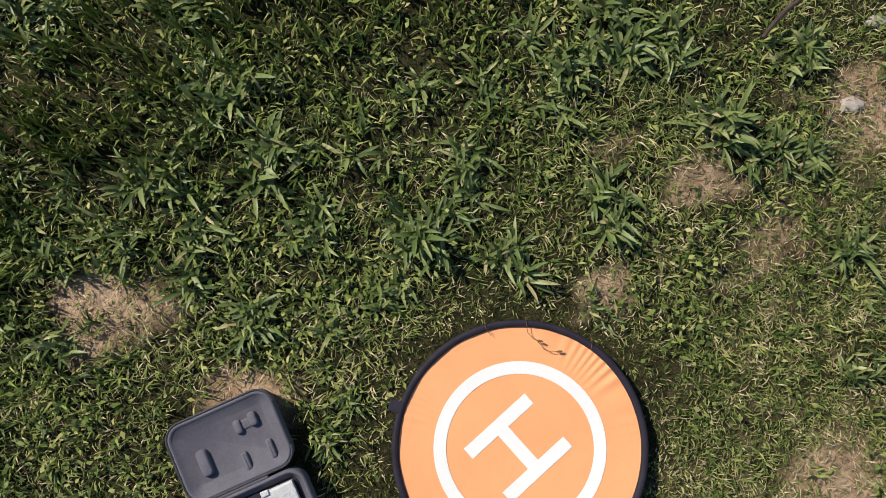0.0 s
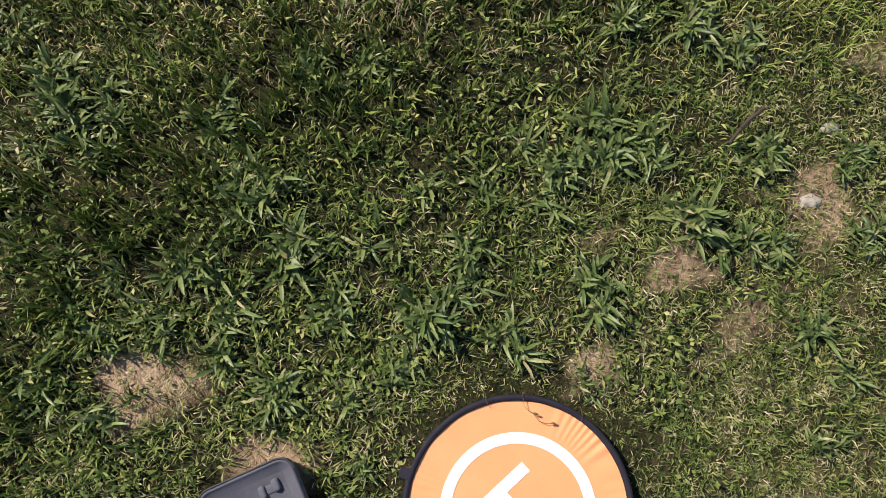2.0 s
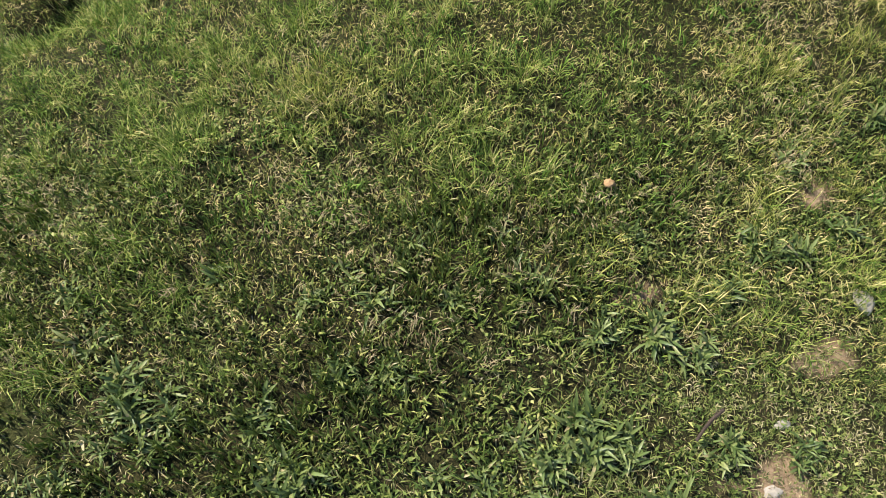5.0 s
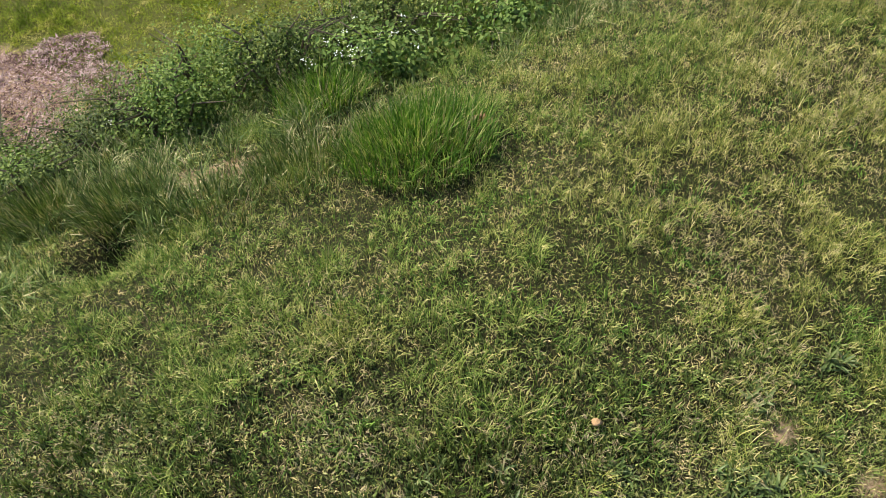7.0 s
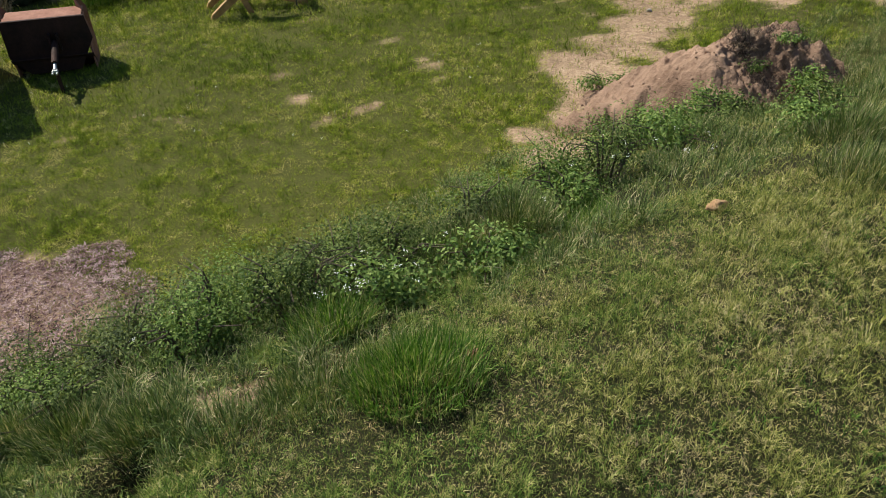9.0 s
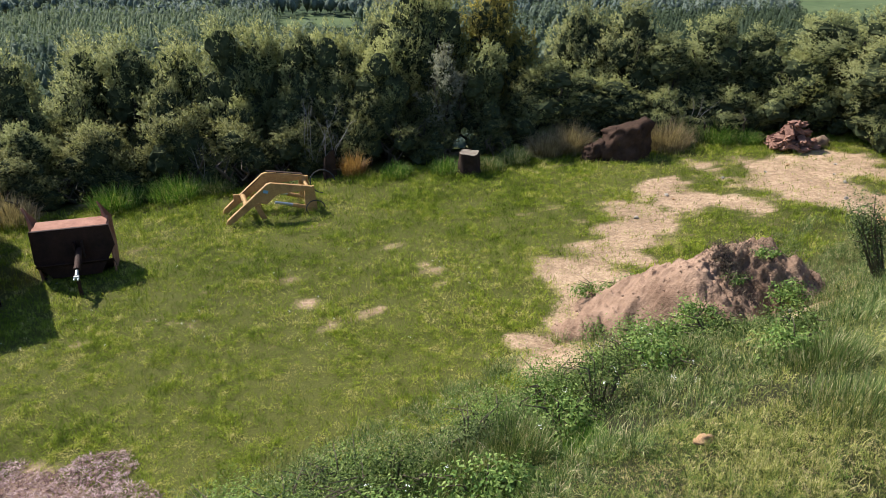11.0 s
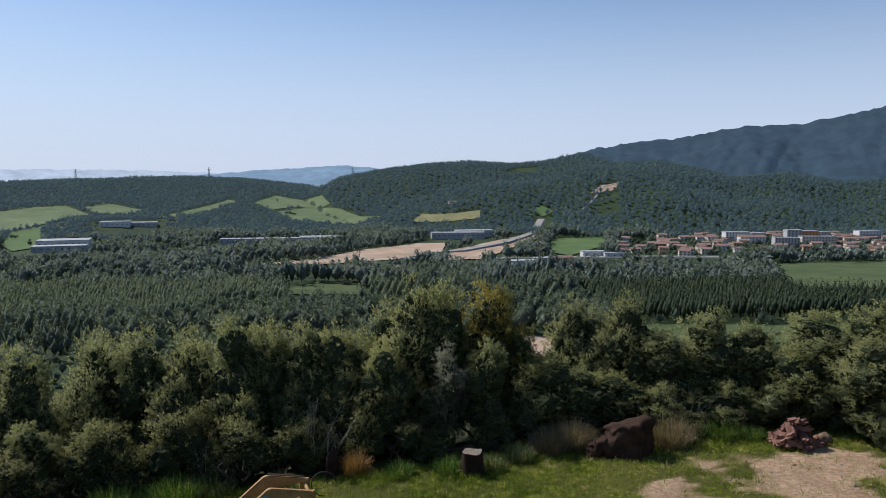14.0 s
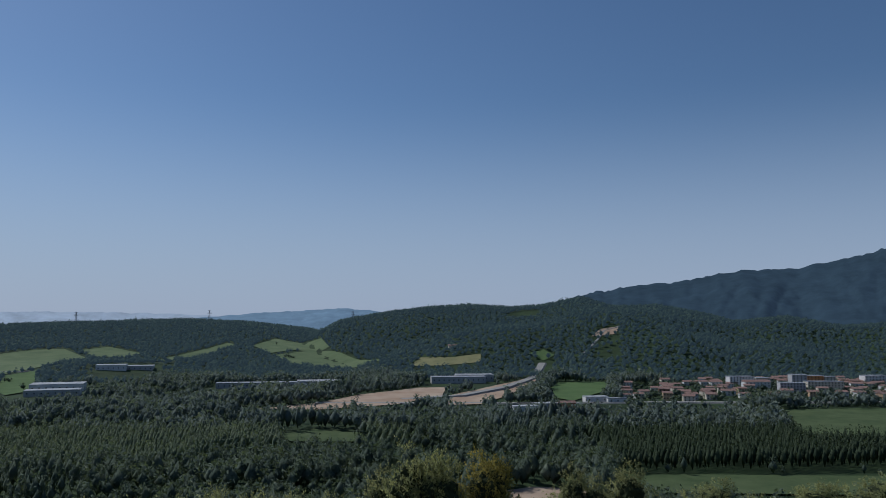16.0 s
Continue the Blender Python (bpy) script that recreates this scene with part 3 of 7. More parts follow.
grow = 1 + 0.6 * smooth(brink(x) - 4, brink(x), y) + 0.7 * smooth(0.0, 0.6, waves(x, y, 0.7, 9.0))
stuff("terrace_grass", blade_mesh("terrace_grass", x, y, rng.uniform(0.05, 0.13, len(x)) * grow, rng.uniform(0.006, 0.012, len(x)), rng.uniform(0.2, 0.9, len(x)), LAWN, None, 0.5, a),
      "bright green spring grass on the terrace", "grass")


# ---- plantain rosettes: each leaf a piece of its own ----
def plantain_leaf(name, length, width, arch):
    bm = bmesh.new()
    rows = []
    for k in range(7):
        t = k / 6
        th = arch * t
        px, pz = length * math.sin(th) / max(arch, 0.01), length * (1 - math.cos(th)) / max(arch, 0.01)
        w = width * (0.22 + 0.78 * math.sin(min(1.0, 1.45 * t) * math.pi / 2)) * max(0.05, 1 - t ** 3.5) ** 0.85 / 2
        rows.append([bm.verts.new((px, sgn * w, -pz + abs(sgn) * w * 0.35)) for sgn in (-1, 0, 1)])
    for a, b in zip(rows, rows[1:]):
        for j in (0, 1):
            bm.faces.new((a[j], a[j + 1], b[j + 1], b[j]))
    me = bpy.data.meshes.new(name)
    bm.to_mesh(me)
    bm.free()
    me.polygons.foreach_set("use_smooth", [True] * len(me.polygons))
    me.materials.append(PLANTAIN)
    return me


LEAVES = [plantain_leaf("leaf", ln, wd, ar) for ln, wd, ar in ((0.085, 0.0135, 0.8), (0.072, 0.014, 1.1), (0.098, 0.013, 1.0), (0.06, 0.0125, 0.6), (0.085, 0.012, 1.5), (0.076, 0.0135, 0.4))]


def rosette(x, y, size, count, seed):
    rnd = random.Random(seed)
    thing = tagged(new("plantain"), "green plantain rosette with long narrow leaves in turf", "weed", "plantain rosettes in the turf")
    thing.location = at_ground(x, y, 0.008)
    thing.rotation_euler = (0, 0, rnd.uniform(0, 6.3))
    crowns = [(rnd.uniform(-0.05, 0.05) * size, rnd.uniform(-0.05, 0.05) * size) for k in range(2 + count // 10)]
    for k in range(count):
        leaf = new("leaf", rnd.choice(LEAVES))
        leaf.parent = thing
        cx, cy = rnd.choice(crowns)
        up = 1.1 * (1 - (k + 0.5) / count) ** 1.1 + rnd.uniform(0.15, 0.65)
        leaf.rotation_euler = (rnd.uniform(-0.6, 0.6), -up, k * 2.4 + rnd.uniform(-0.7, 0.7))
        q = size * rnd.uniform(0.55, 1.05)
        leaf.scale = (q, q * rnd.uniform(0.8, 1.15), q)
        leaf.location = (cx + rnd.uniform(-0.012, 0.012), cy + rnd.uniform(-0.012, 0.012), 0)


ROSETTES = ((0.2, 0.88, 1.05, 46), (0.1, 0.81, 0.85, 26), (0.31, 0.84, 0.85, 26), (0.42, 0.69, 1.0, 44), (0.51, 0.63, 0.8, 24), (0.59, 0.84, 0.8, 30), (0.18, 0.51, 0.85, 38), (-0.22, 0.45, 0.95, 38),
            (-0.03, 0.385, 0.8, 34), (-0.56, 0.28, 0.8, 34), (-0.62, 0.73, 1.0, 36), (-0.76, 0.56, 0.9, 30), (-0.51, 0.59, 1.0, 38), (-0.4, 0.28, 0.6, 18), (-0.29, 0.33, 0.65, 22), (-0.97, 0.38, 0.75, 24),
            (-0.96, 0.22, 0.65, 20), (-1.06, 0.9, 0.95, 26), (-0.84, 0.43, 0.8, 24), (-0.1, 0.6, 0.75, 26), (0.61, 0.61, 0.75, 24), (0.7, 0.42, 0.8, 26), (0.72, 0.17, 0.65, 20), (-0.12, 0.51, 0.7, 20),
            (0.17, 0.29, 0.5, 14), (-0.36, 0.11, 0.5, 14), (-0.41, 0.02, 0.55, 16), (-0.66, 0.46, 0.8, 24), (-0.44, 0.47, 0.8, 24), (0.45, 1.18, 0.95, 38), (0.28, 1.18, 0.75, 26), (0.88, 1.43, 0.9, 30),
            (0.66, 1.3, 0.8, 26), (-0.48, 1.05, 0.9, 28), (-0.35, 1.05, 0.7, 20), (-1.1, 1.01, 0.95, 28), (-0.97, 0.95, 0.8, 22), (-1.22, 0.74, 0.8, 22), (0.82, 0.83, 0.7, 22), (0.41, 1.5, 0.7, 20),
            (0.87, 0.63, 0.8, 22), (-0.17, 1.28, 0.65, 16), (-0.71, 0.92, 0.85, 24), (0.76, 1.48, 0.8, 22), (0.54, 1.12, 0.75, 24), (1.07, 1.52, 0.85, 18), (0.95, 1.78, 0.8, 18), (1.3, 1.95, 0.9, 18), (0.78, 0.3, 0.6, 16))
for k, (x, y, size, count) in enumerate(ROSETTES):
    rosette(x, y, size, round(count * 2.7), 40 + k)
rnd = random.Random(77)
for k in range(40):
    x = rnd.uniform(-1.35, 0.1)
    rosette(x, rnd.uniform(0.4, 1.6) + 0.2 * x, rnd.uniform(0.6, 0.9), rnd.randrange(16, 28), 140 + k)

# the thatch under the meadow
THATCH = leafy("meadow_thatch", [(0.0, (0.0224, 0.0381, 0.00896)), (0.4, (0.0952, 0.123, 0.0246)), (0.7, (0.246, 0.241, 0.0672)), (0.88, (0.37, 0.291, 0.118)), (1.0, (0.526, 0.414, 0.213))], 0.7, 0.08, 0.05, 0.6, 1.2, tuft=0.05, strong=2.4)
x, y = scatter(270000, -4.2, 3.4, 1.0, 5.6, lambda x, y: (-0.6 * x + 0.8 * y < 4.3) * smooth(1.1, 1.8, y + 0.5 * np.abs(x)) * (np.abs(x) < 0.9 + 0.62 * y) * (1 - 0.8 * worn(x, y)))
stuff("thatch", blade_mesh("thatch", x, y, rng.uniform(0.018, 0.048, len(x)), rng.uniform(0.002, 0.0042, len(x)), rng.uniform(0.15, 0.95, len(x)), THATCH),
      "short dense thatch of green and brown grass", "grass")
# leafy weeds through the meadow
x, y = scatter(5000, -3.6, 2.8, 1.5, 4.6, lambda x, y: (-0.6 * x + 0.8 * y < 3.6) * smooth(-0.2, 0.4, waves(x, y, 0.3, 11.0)))
k = rng.integers(4, 9, len(x))
x, y = np.repeat(x, k), np.repeat(y, k)
stuff("meadow_weeds", blade_mesh("meadow_weeds", x + rng.normal(0, 0.015, len(x)), y + rng.normal(0, 0.015, len(x)), rng.uniform(0.03, 0.085, len(x)), rng.uniform(0.003, 0.0065, len(x)), rng.uniform(0.15, 0.8, len(x)), LUSH),
      "leafy weeds scattered through the meadow", "weeds")
# drooping pale seed heads
x, y = scatter(9000, -3.8, 2.8, 1.0, 4.6, lambda x, y: (-0.6 * x + 0.8 * y < 3.6) * (y - 0.6 * x > 1.1) * (0.12 + 0.88 * np.maximum(sere(x, y), smooth(1.9, 1.5, y))) * (0.2 + 0.8 * smooth(-0.1, 0.5, waves(x, y, 0.5, 13.0))))
k = np.full(len(x), 6)
a = np.repeat(rng.uniform(0, 6.28, len(x)), k)
x, y = np.repeat(x, k), np.repeat(y, k)
stuff("seed_heads", blade_mesh("seed_heads", x + rng.normal(0, 0.012, len(x)), y + rng.normal(0, 0.012, len(x)), rng.uniform(0.02, 0.042, len(x)), rng.uniform(0.0016, 0.0034, len(x)), rng.uniform(0.6, 1.0, len(x)), DRY, land(x, y) + rng.uniform(0.05, 0.12, len(x)), 0.4, a + rng.normal(0, 0.35, len(a))),
      "pale drooping seed heads of brome grass", "grass")

# the same grass, coarser, over the hilltop round about
def outer_keep(x, y):
    s = -0.6 * x + 0.8 * y
    return (s < 4.2) * sward(x, y) * smooth(9.0, 4.0, np.hypot(x, y)) * (0.5 + 0.5 * smooth(-0.4, 0.4, waves(x, y, 0.6, 51.0)))


x, y = scatter(110000, -8.5, 8.5, -7.0, 6.0, outer_keep)
stuff("rough_turf", blade_mesh("rough_turf", x, y, rng.uniform(0.03, 0.1, len(x)), rng.uniform(0.006, 0.014, len(x)), rng.uniform(0.2, 1.0, len(x)), GRASS),
      "rough grass over the hilltop", "grass")

# many lesser rosettes, too tangled to tell apart
x, y = scatter(11500, -1.75, 1.9, -0.7, 2.1, lambda x, y: clear_of_things(x, y) * (np.hypot(x, y) > 0.37) * (1 - worn(x, y)) * (0.12 + 0.5 * weedy(x, y) + 0.5 * smooth(-0.1, 0.5, waves(x, y, 0.33, 4.0) - 0.4 * x)) * (1 - 0.7 * smooth(1.2, 2.2, y - x)))
k = rng.integers(7, 13, len(x))
x, y = np.repeat(x, k), np.repeat(y, k)
stuff("weed_leaves", blade_mesh("weed_leaves", x + rng.normal(0, 0.012, len(x)), y + rng.normal(0, 0.012, len(x)), rng.uniform(0.016, 0.042, len(x)) * (1 + 0.35 * weedy(x, y) + 0.8 * tall_weeds(x, y)), rng.uniform(0.003, 0.0085, len(x)), rng.uniform(0.25, 0.9, len(x)) * (1 - 0.25 * weedy(x, y) - 0.4 * tall_weeds(x, y)), WEED),
      "tangled narrow-leaved weeds in the turf", "weeds")

# ---- landing pad ----
ORANGE = mottled("orange_nylon", (0.68, 0.285, 0.122), (0.74, 0.325, 0.145), 6, 0.5, 0.35, 60, 0.15, 0.002, 0, 0.05)
BLACK = mottled("black_binding", (0.012, 0.010, 0.018), (0.022, 0.018, 0.03), 30, 0.75, 0.25, 10, 0.3, 0.001)
WHITE = mottled("white_print", (0.6, 0.6, 0.59), (0.64, 0.64, 0.63), 10, 0.6, 0.3, 10, 0.1, 0.001, 0, 0.04)


def pad_height(x, y):
    """The cloth lies nearly flat, sagging a little, with gathers along one side of its rim."""
    r, a = math.hypot(x, y), math.atan2(y, x)
    gather = math.exp(-((a - 0.78) / 0.42) ** 2) + 0.35 * math.exp(-((a - 2.8) / 0.2) ** 2)
    fold = 0.0022 * math.sin(a * 62 + 6 * math.sin(a * 7)) * gather * max(0, min(1, (r - 0.185) / 0.07))
    return 0.004 * (r / 0.27) ** 2 + 0.0012 * math.sin(9 * x + 2) * math.sin(11 * y + 1) + fold


def ring_strip(bm, r0, r1, n, steps, lift):
    rows = []
    for k in range(n):
        a = 2 * math.pi * k / n
        rows.append([bm.verts.new((r * math.cos(a), r * math.sin(a), pad_height(r * math.cos(a), r * math.sin(a)) + lift))
                     for r in (r0 + (r1 - r0) * j / steps for j in range(steps + 1))])
    for k in range(n):
        a, b = rows[k], rows[(k + 1) % n]
        for j in range(steps):
            bm.faces.new((a[j], a[j + 1], b[j + 1], b[j]))


pad = tagged(new("landing_pad"), "round orange fabric landing pad with black rim, lying on grass", "landing pad")
pad.location = at_ground(-0.006, 0.005, 0.03)
pad.scale = (0.97, 0.97, 0.97)
bm = bmesh.new()
ring_strip(bm, 0.004, 0.266, 360, 22, 0.0)
part("cloth", bm, ORANGE, pad, "orange nylon cloth gathered at the rim", True)
bm = bmesh.new()
rows = []
for k in range(120):
    a = 2 * math.pi * k / 120
    c, s = math.cos(a), math.sin(a)
    rows.append([bm.verts.new((r * c, r * s, z + 0.003 + 0.001 * math.sin(17 * a))) for r, z in
                 ((0.259, 0.004), (0.262, 0.0075), (0.267, 0.0095), (0.272, 0.0085), (0.2745, 0.004), (0.273, -0.002), (0.266, -0.004), (0.259, 0.0))])
for k in range(120):
    a, b = rows[k], rows[(k + 1) % 120]
    for j in range(8):
        bm.faces.new((a[j], b[j], b[(j + 1) % 8], a[(j + 1) % 8]))
part("rim", bm, BLACK, pad, "black fabric-bound wire rim", True)
bm = bmesh.new()
ring_strip(bm, 0.158, 0.185, 200, 4, 0.0012)
part("printed_ring", bm, WHITE, pad, "white printed ring", True)


def print_bar(bm, cx, cy, length, width, turn):
    c, s = math.cos(turn), math.sin(turn)
    grid = [[bm.verts.new((cx + u * c - v * s, cy + u * s + v * c, pad_height(cx + u * c - v * s, cy + u * s + v * c) + 0.0012))
             for v in (-width / 2, width / 2)] for u in (length * (j / 12 - 0.5) for j in range(13))]
    for a, b in zip(grid, grid[1:]):
        bm.faces.new((a[0], b[0], b[1], a[1]))


H_TURN = radians(42)
hx, hy = 0.0616 * math.cos(H_TURN - math.pi / 2), 0.0616 * math.sin(H_TURN - math.pi / 2)
bm = bmesh.new()
print_bar(bm, -0.004 - hx, 0.001 - hy, 0.176, 0.029, H_TURN)
print_bar(bm, -0.004 + hx, 0.001 + hy, 0.176, 0.029, H_TURN)
print_bar(bm, -0.004, 0.001, 0.0945, 0.029, H_TURN - math.pi / 2)
part("printed_letter", bm, WHITE, pad, "white printed letter H")
bm = bmesh.new()
box(bm, (0.03, 0.026, 0.006), (-0.265, 0.09, 0.009), 0.002, Matrix.Rotation(-0.25, 4, "Z"))
part("strap_loop", bm, BLACK, pad, "small black strap loop")

STALK = mottled("dry_stalk", (0.1, 0.045, 0.02), (0.22, 0.12, 0.05), 40, 0.7, 0.2)


def stalk(points, z, seed_head):
    """A thin dry grass stalk lying on the pad."""
    thing = tagged(new("grass_stalk"), "thin dry brown grass stalk lying on the pad", "grass stalk", "stalks on the pad")
    thing.location = pad.location
    bm = bmesh.new()
    for a, b in zip(points, points[1:]):
        tube(bm, (*a, z), (*b, z), 0.0007, 0.0006, 5)
    part("stem", bm, STALK, thing)
    if seed_head:
        bm = bmesh.new()
        (ax, ay), (bx, by) = points[-2], points[-1]
        m = Matrix.Translation((bx, by, z + 0.001)) @ Matrix.Rotation(math.atan2(by - ay, bx - ax), 4, "Z") @ Matrix.Diagonal((0.008, 0.0028, 0.0028, 1))
        bmesh.ops.create_icosphere(bm, subdivisions=1, radius=1, matrix=m)
        part("seed_head", bm, STALK, thing)


stalk([(0.012, 0.272), (0.016, 0.24), (0.028, 0.226), (0.042, 0.222)], 0.016, True)
stalk([(0.036, 0.224), (0.05, 0.205), (0.066, 0.199), (0.082, 0.2)], 0.012, True)
stalk([(-0.075, 0.272), (-0.072, 0.25), (-0.06, 0.232)], 0.015, False)
stalk([(0.146, 0.236), (0.15, 0.222), (0.148, 0.205)], 0.016, False)

# ---- carrying case, lying open ----
CASE = mottled("grey_case_fabric", (0.085, 0.08, 0.1), (0.11, 0.105, 0.125), 20, 0.8, 0.25, 12, 0.35, 0.0008)
LINING = mottled("grey_case_lining", (0.1, 0.096, 0.118), (0.125, 0.12, 0.145), 12, 0.85, 0.2, 20, 0.2, 0.0006)
ZIP = mottled("black_zip", (0.02, 0.02, 0.026), (0.04, 0.04, 0.05), 60, 0.6, 0.4)
SILVER = mottled("silver_plastic", (0.42, 0.42, 0.43), (0.5, 0.5, 0.51), 20, 0.35, 0.5)


def round_rect(w, d, r, n=6):
    pts = []
    for cx, cy, a0 in ((w / 2 - r, d / 2 - r, 0), (-w / 2 + r, d / 2 - r, 90), (-w / 2 + r, -d / 2 + r, 180), (w / 2 - r, -d / 2 + r, 270)):
        pts += [(cx + r * math.cos(radians(a0 + 90 * k / n)), cy + r * math.sin(radians(a0 + 90 * k / n))) for k in range(n + 1)]
    return pts


def tray(bm, w, d, h, wall, depth, r):
    """A shell with rounded corners, open on top."""
    loops = []
    for inset, z in ((0.012, 0), (0.003, 0.008), (0, 0.02), (0, h - 0.006), (0.003, h), (wall - 0.002, h), (wall, h - 0.004), (wall + 0.012, h - depth + 0.008), (wall + 0.02, h - depth)):
        loops.append([bm.verts.new((x, y, z)) for x, y in round_rect(w - 2 * inset, d - 2 * inset, max(r - inset, 0.008))])
    k = len(loops[0])
    for a, b in zip(loops, loops[1:]):
        for j in range(k):
            bm.faces.new((a[j], a[(j + 1) % k], b[(j + 1) % k], b[j]))
    bm.faces.new(loops[0][::-1])
    bm.faces.new(loops[-1])


def pillow(bm, w, d, h, x, y, z):
    """A moulded bump with soft edges."""
    loops = []
    for inset, up in ((0, 0), (0.0005, h * 0.55), (0.002, h * 0.88), (0.005, h)):
        loops.append([bm.verts.new((x + px, y + py, z + up)) for px, py in round_rect(w - 2 * inset, d - 2 * inset, min(w, d) * 0.36 - inset * 0.5)])
    k = len(loops[0])
    for a, b in zip(loops, loops[1:]):
        for j in range(k):
            bm.faces.new((a[j], a[(j + 1) % k], b[(j + 1) % k], b[j]))
    bm.faces.new(loops[-1])


case = tagged(new("carrying_case"), "open grey zip carrying case with moulded lid on grass", "case")
case.matrix_basis = Matrix.Translation(at_ground(-0.597, 0.018, 0.012)) @ Matrix.Rotation(radians(24), 4, "Z") @ Matrix.Diagonal((0.97, 0.97, 0.97, 1))
bm = bmesh.new()
tray(bm, 0.236, 0.17, 0.05, 0.009, 0.014, 0.036)
lid = part("lid", bm, CASE, case, "grey moulded fabric lid", True)
for w, d, h, x, y in ((0.026, 0.058, 0.016, -0.062, -0.013), (0.015, 0.042, 0.011, 0.019, -0.045), (0.015, 0.044, 0.011, 0.076, -0.042), (0.018, 0.031, 0.012, 0.029, 0.027), (0.02, 0.032, 0.014, 0.064, 0.031), (0.03, 0.022, 0.005, 0.047, 0.027)):
    bm = bmesh.new()
    pillow(bm, w, d, h, x, y, 0.034)
    part("moulded_bump", bm, LINING, lid, "", True)
bm = bmesh.new()
for k, (a, b) in enumerate(zip(round_rect(0.237, 0.171, 0.036), round_rect(0.237, 0.171, 0.036)[1:])):
    tube(bm, (*a, 0.048), (*b, 0.048), 0.0026, None, 6)
part("zip", bm, ZIP, lid, "dark zip tape")
bm = bmesh.new()
tray(bm, 0.236, 0.17, 0.052, 0.009, 0.03, 0.036)
base = part("base", bm, CASE, case, "grey fabric case base", True, Matrix.Translation((0.002, -0.178, 0)))
bm = bmesh.new()
box(bm, (0.2, 0.13, 0.012), (0, 0, 0.028), 0.004)
part("foam_insert", bm, BLACK, base)
bm = bmesh.new()
box(bm, (0.07, 0.05, 0.014), (0.055, 0.036, 0.042), 0.004)
box(bm, (0.018, 0.012, 0.006), (0.028, 0.058, 0.05), 0.002)
part("battery_charger", bm, SILVER, base, "silver plastic block in the foam")
bm = bmesh.new()
box(bm, (0.12, 0.012, 0.006), (-0.01, -0.087, 0.046), 0.002)
part("hinge", bm, CASE, case)

# ---- small things in the turf ----
BARK = mottled("stick_bark", (0.03, 0.02, 0.016), (0.09, 0.065, 0.05), 30, 0.85, 0.2, 8, 0.6, 0.002)
STONE = mottled("pale_stone", (0.28, 0.24, 0.2), (0.45, 0.4, 0.35), 8, 0.9, 0.2, 8, 0.5, 0.005)
OCHRE = mottled("ochre_stone", (0.3, 0.17, 0.08), (0.52, 0.34, 0.19), 5, 0.9, 0.2, 8, 0.6, 0.01)


def lump(name, mat, size, where, label, category, seed, group="", rough=0.22, level=3, turn=0.0, sink=0.25):
    """A stone or clod: a broken, uneven ball set into the ground."""
    bm = bmesh.new()
    bmesh.ops.create_icosphere(bm, subdivisions=level, radius=1.0)
    off = Vector((seed * 3.1, seed * 1.7, 0))
    for v in bm.verts:
        d = noise.fractal(v.co * 1.1 + off, 0.9, 2.1, 4) * rough * 2 + (0.1 if abs(noise.noise(v.co * 2.3 - off)) > 0.3 else 0) * rough
        v.co = v.co * (1 + d)
        v.co = Vector((v.co.x * size[0] / 2, v.co.y * size[1] / 2, v.co.z * size[2] / 2))
    ob = part(name, bm, mat, None, "", level > 2)
    ob.matrix_basis = Matrix.Translation(Vector(where) + Vector((0, 0, size[2] * (0.5 - sink)))) @ Matrix.Rotation(turn, 4, "Z")
    return tagged(ob, label, category, group)


lump("stone", STONE, (0.05, 0.034, 0.014), at_ground(0.72, 0.735), "small flat pale stone in the worn turf", "stone", 1, "stones in the turf")
lump("stone", STONE, (0.06, 0.08, 0.02), at_ground(1.1, 1.3), "pale rough stone at the edge of bare soil", "stone", 2, "stones in the turf")
lump("stone", STONE, (0.05, 0.026, 0.012), at_ground(0.78, 0.92), "small flat pale stone in the worn turf", "stone", 3, "stones in the turf")
lump("clod", OCHRE, (0.035, 0.028, 0.025), at_ground(0.33, 1.67, 0.03), "small reddish clod lying in meadow grass", "clod", 4)
lump("stone", OCHRE, (0.1, 0.07, 0.06), at_ground(-0.02, 3.42, 0.03), "ochre stone at the brink of the bank", "stone", 5, "stones on the bank")
lump("stone", OCHRE, (0.17, 0.1, 0.08), at_ground(1.78, 4.95, 0.03), "large ochre stone lying in grass on the bank", "stone", 7, "stones on the bank", 0.3, 3, 0.3)
stick = tagged(new("stick"), "dark broken stick lying in turf", "stick")
stick.location = at_ground(0.545, 0.91, 0.045)
stick.scale = (0.8, 0.8, 0.8)
bm = bmesh.new()
pts = [(-0.045, -0.055, -0.012), (-0.01, -0.01, 0.0), (0.02, 0.02, 0.004), (0.06, 0.05, 0.01)]
for a, b, r in zip(pts, pts[1:], (0.006, 0.007, 0.0065)):
    tube(bm, a, b, r, r * 0.95, 8)
tube(bm, (0.015, 0.016, 0.003), (0.04, 0.05, 0.012), 0.003, 0.002, 6)
part("stem", bm, BARK, stick)

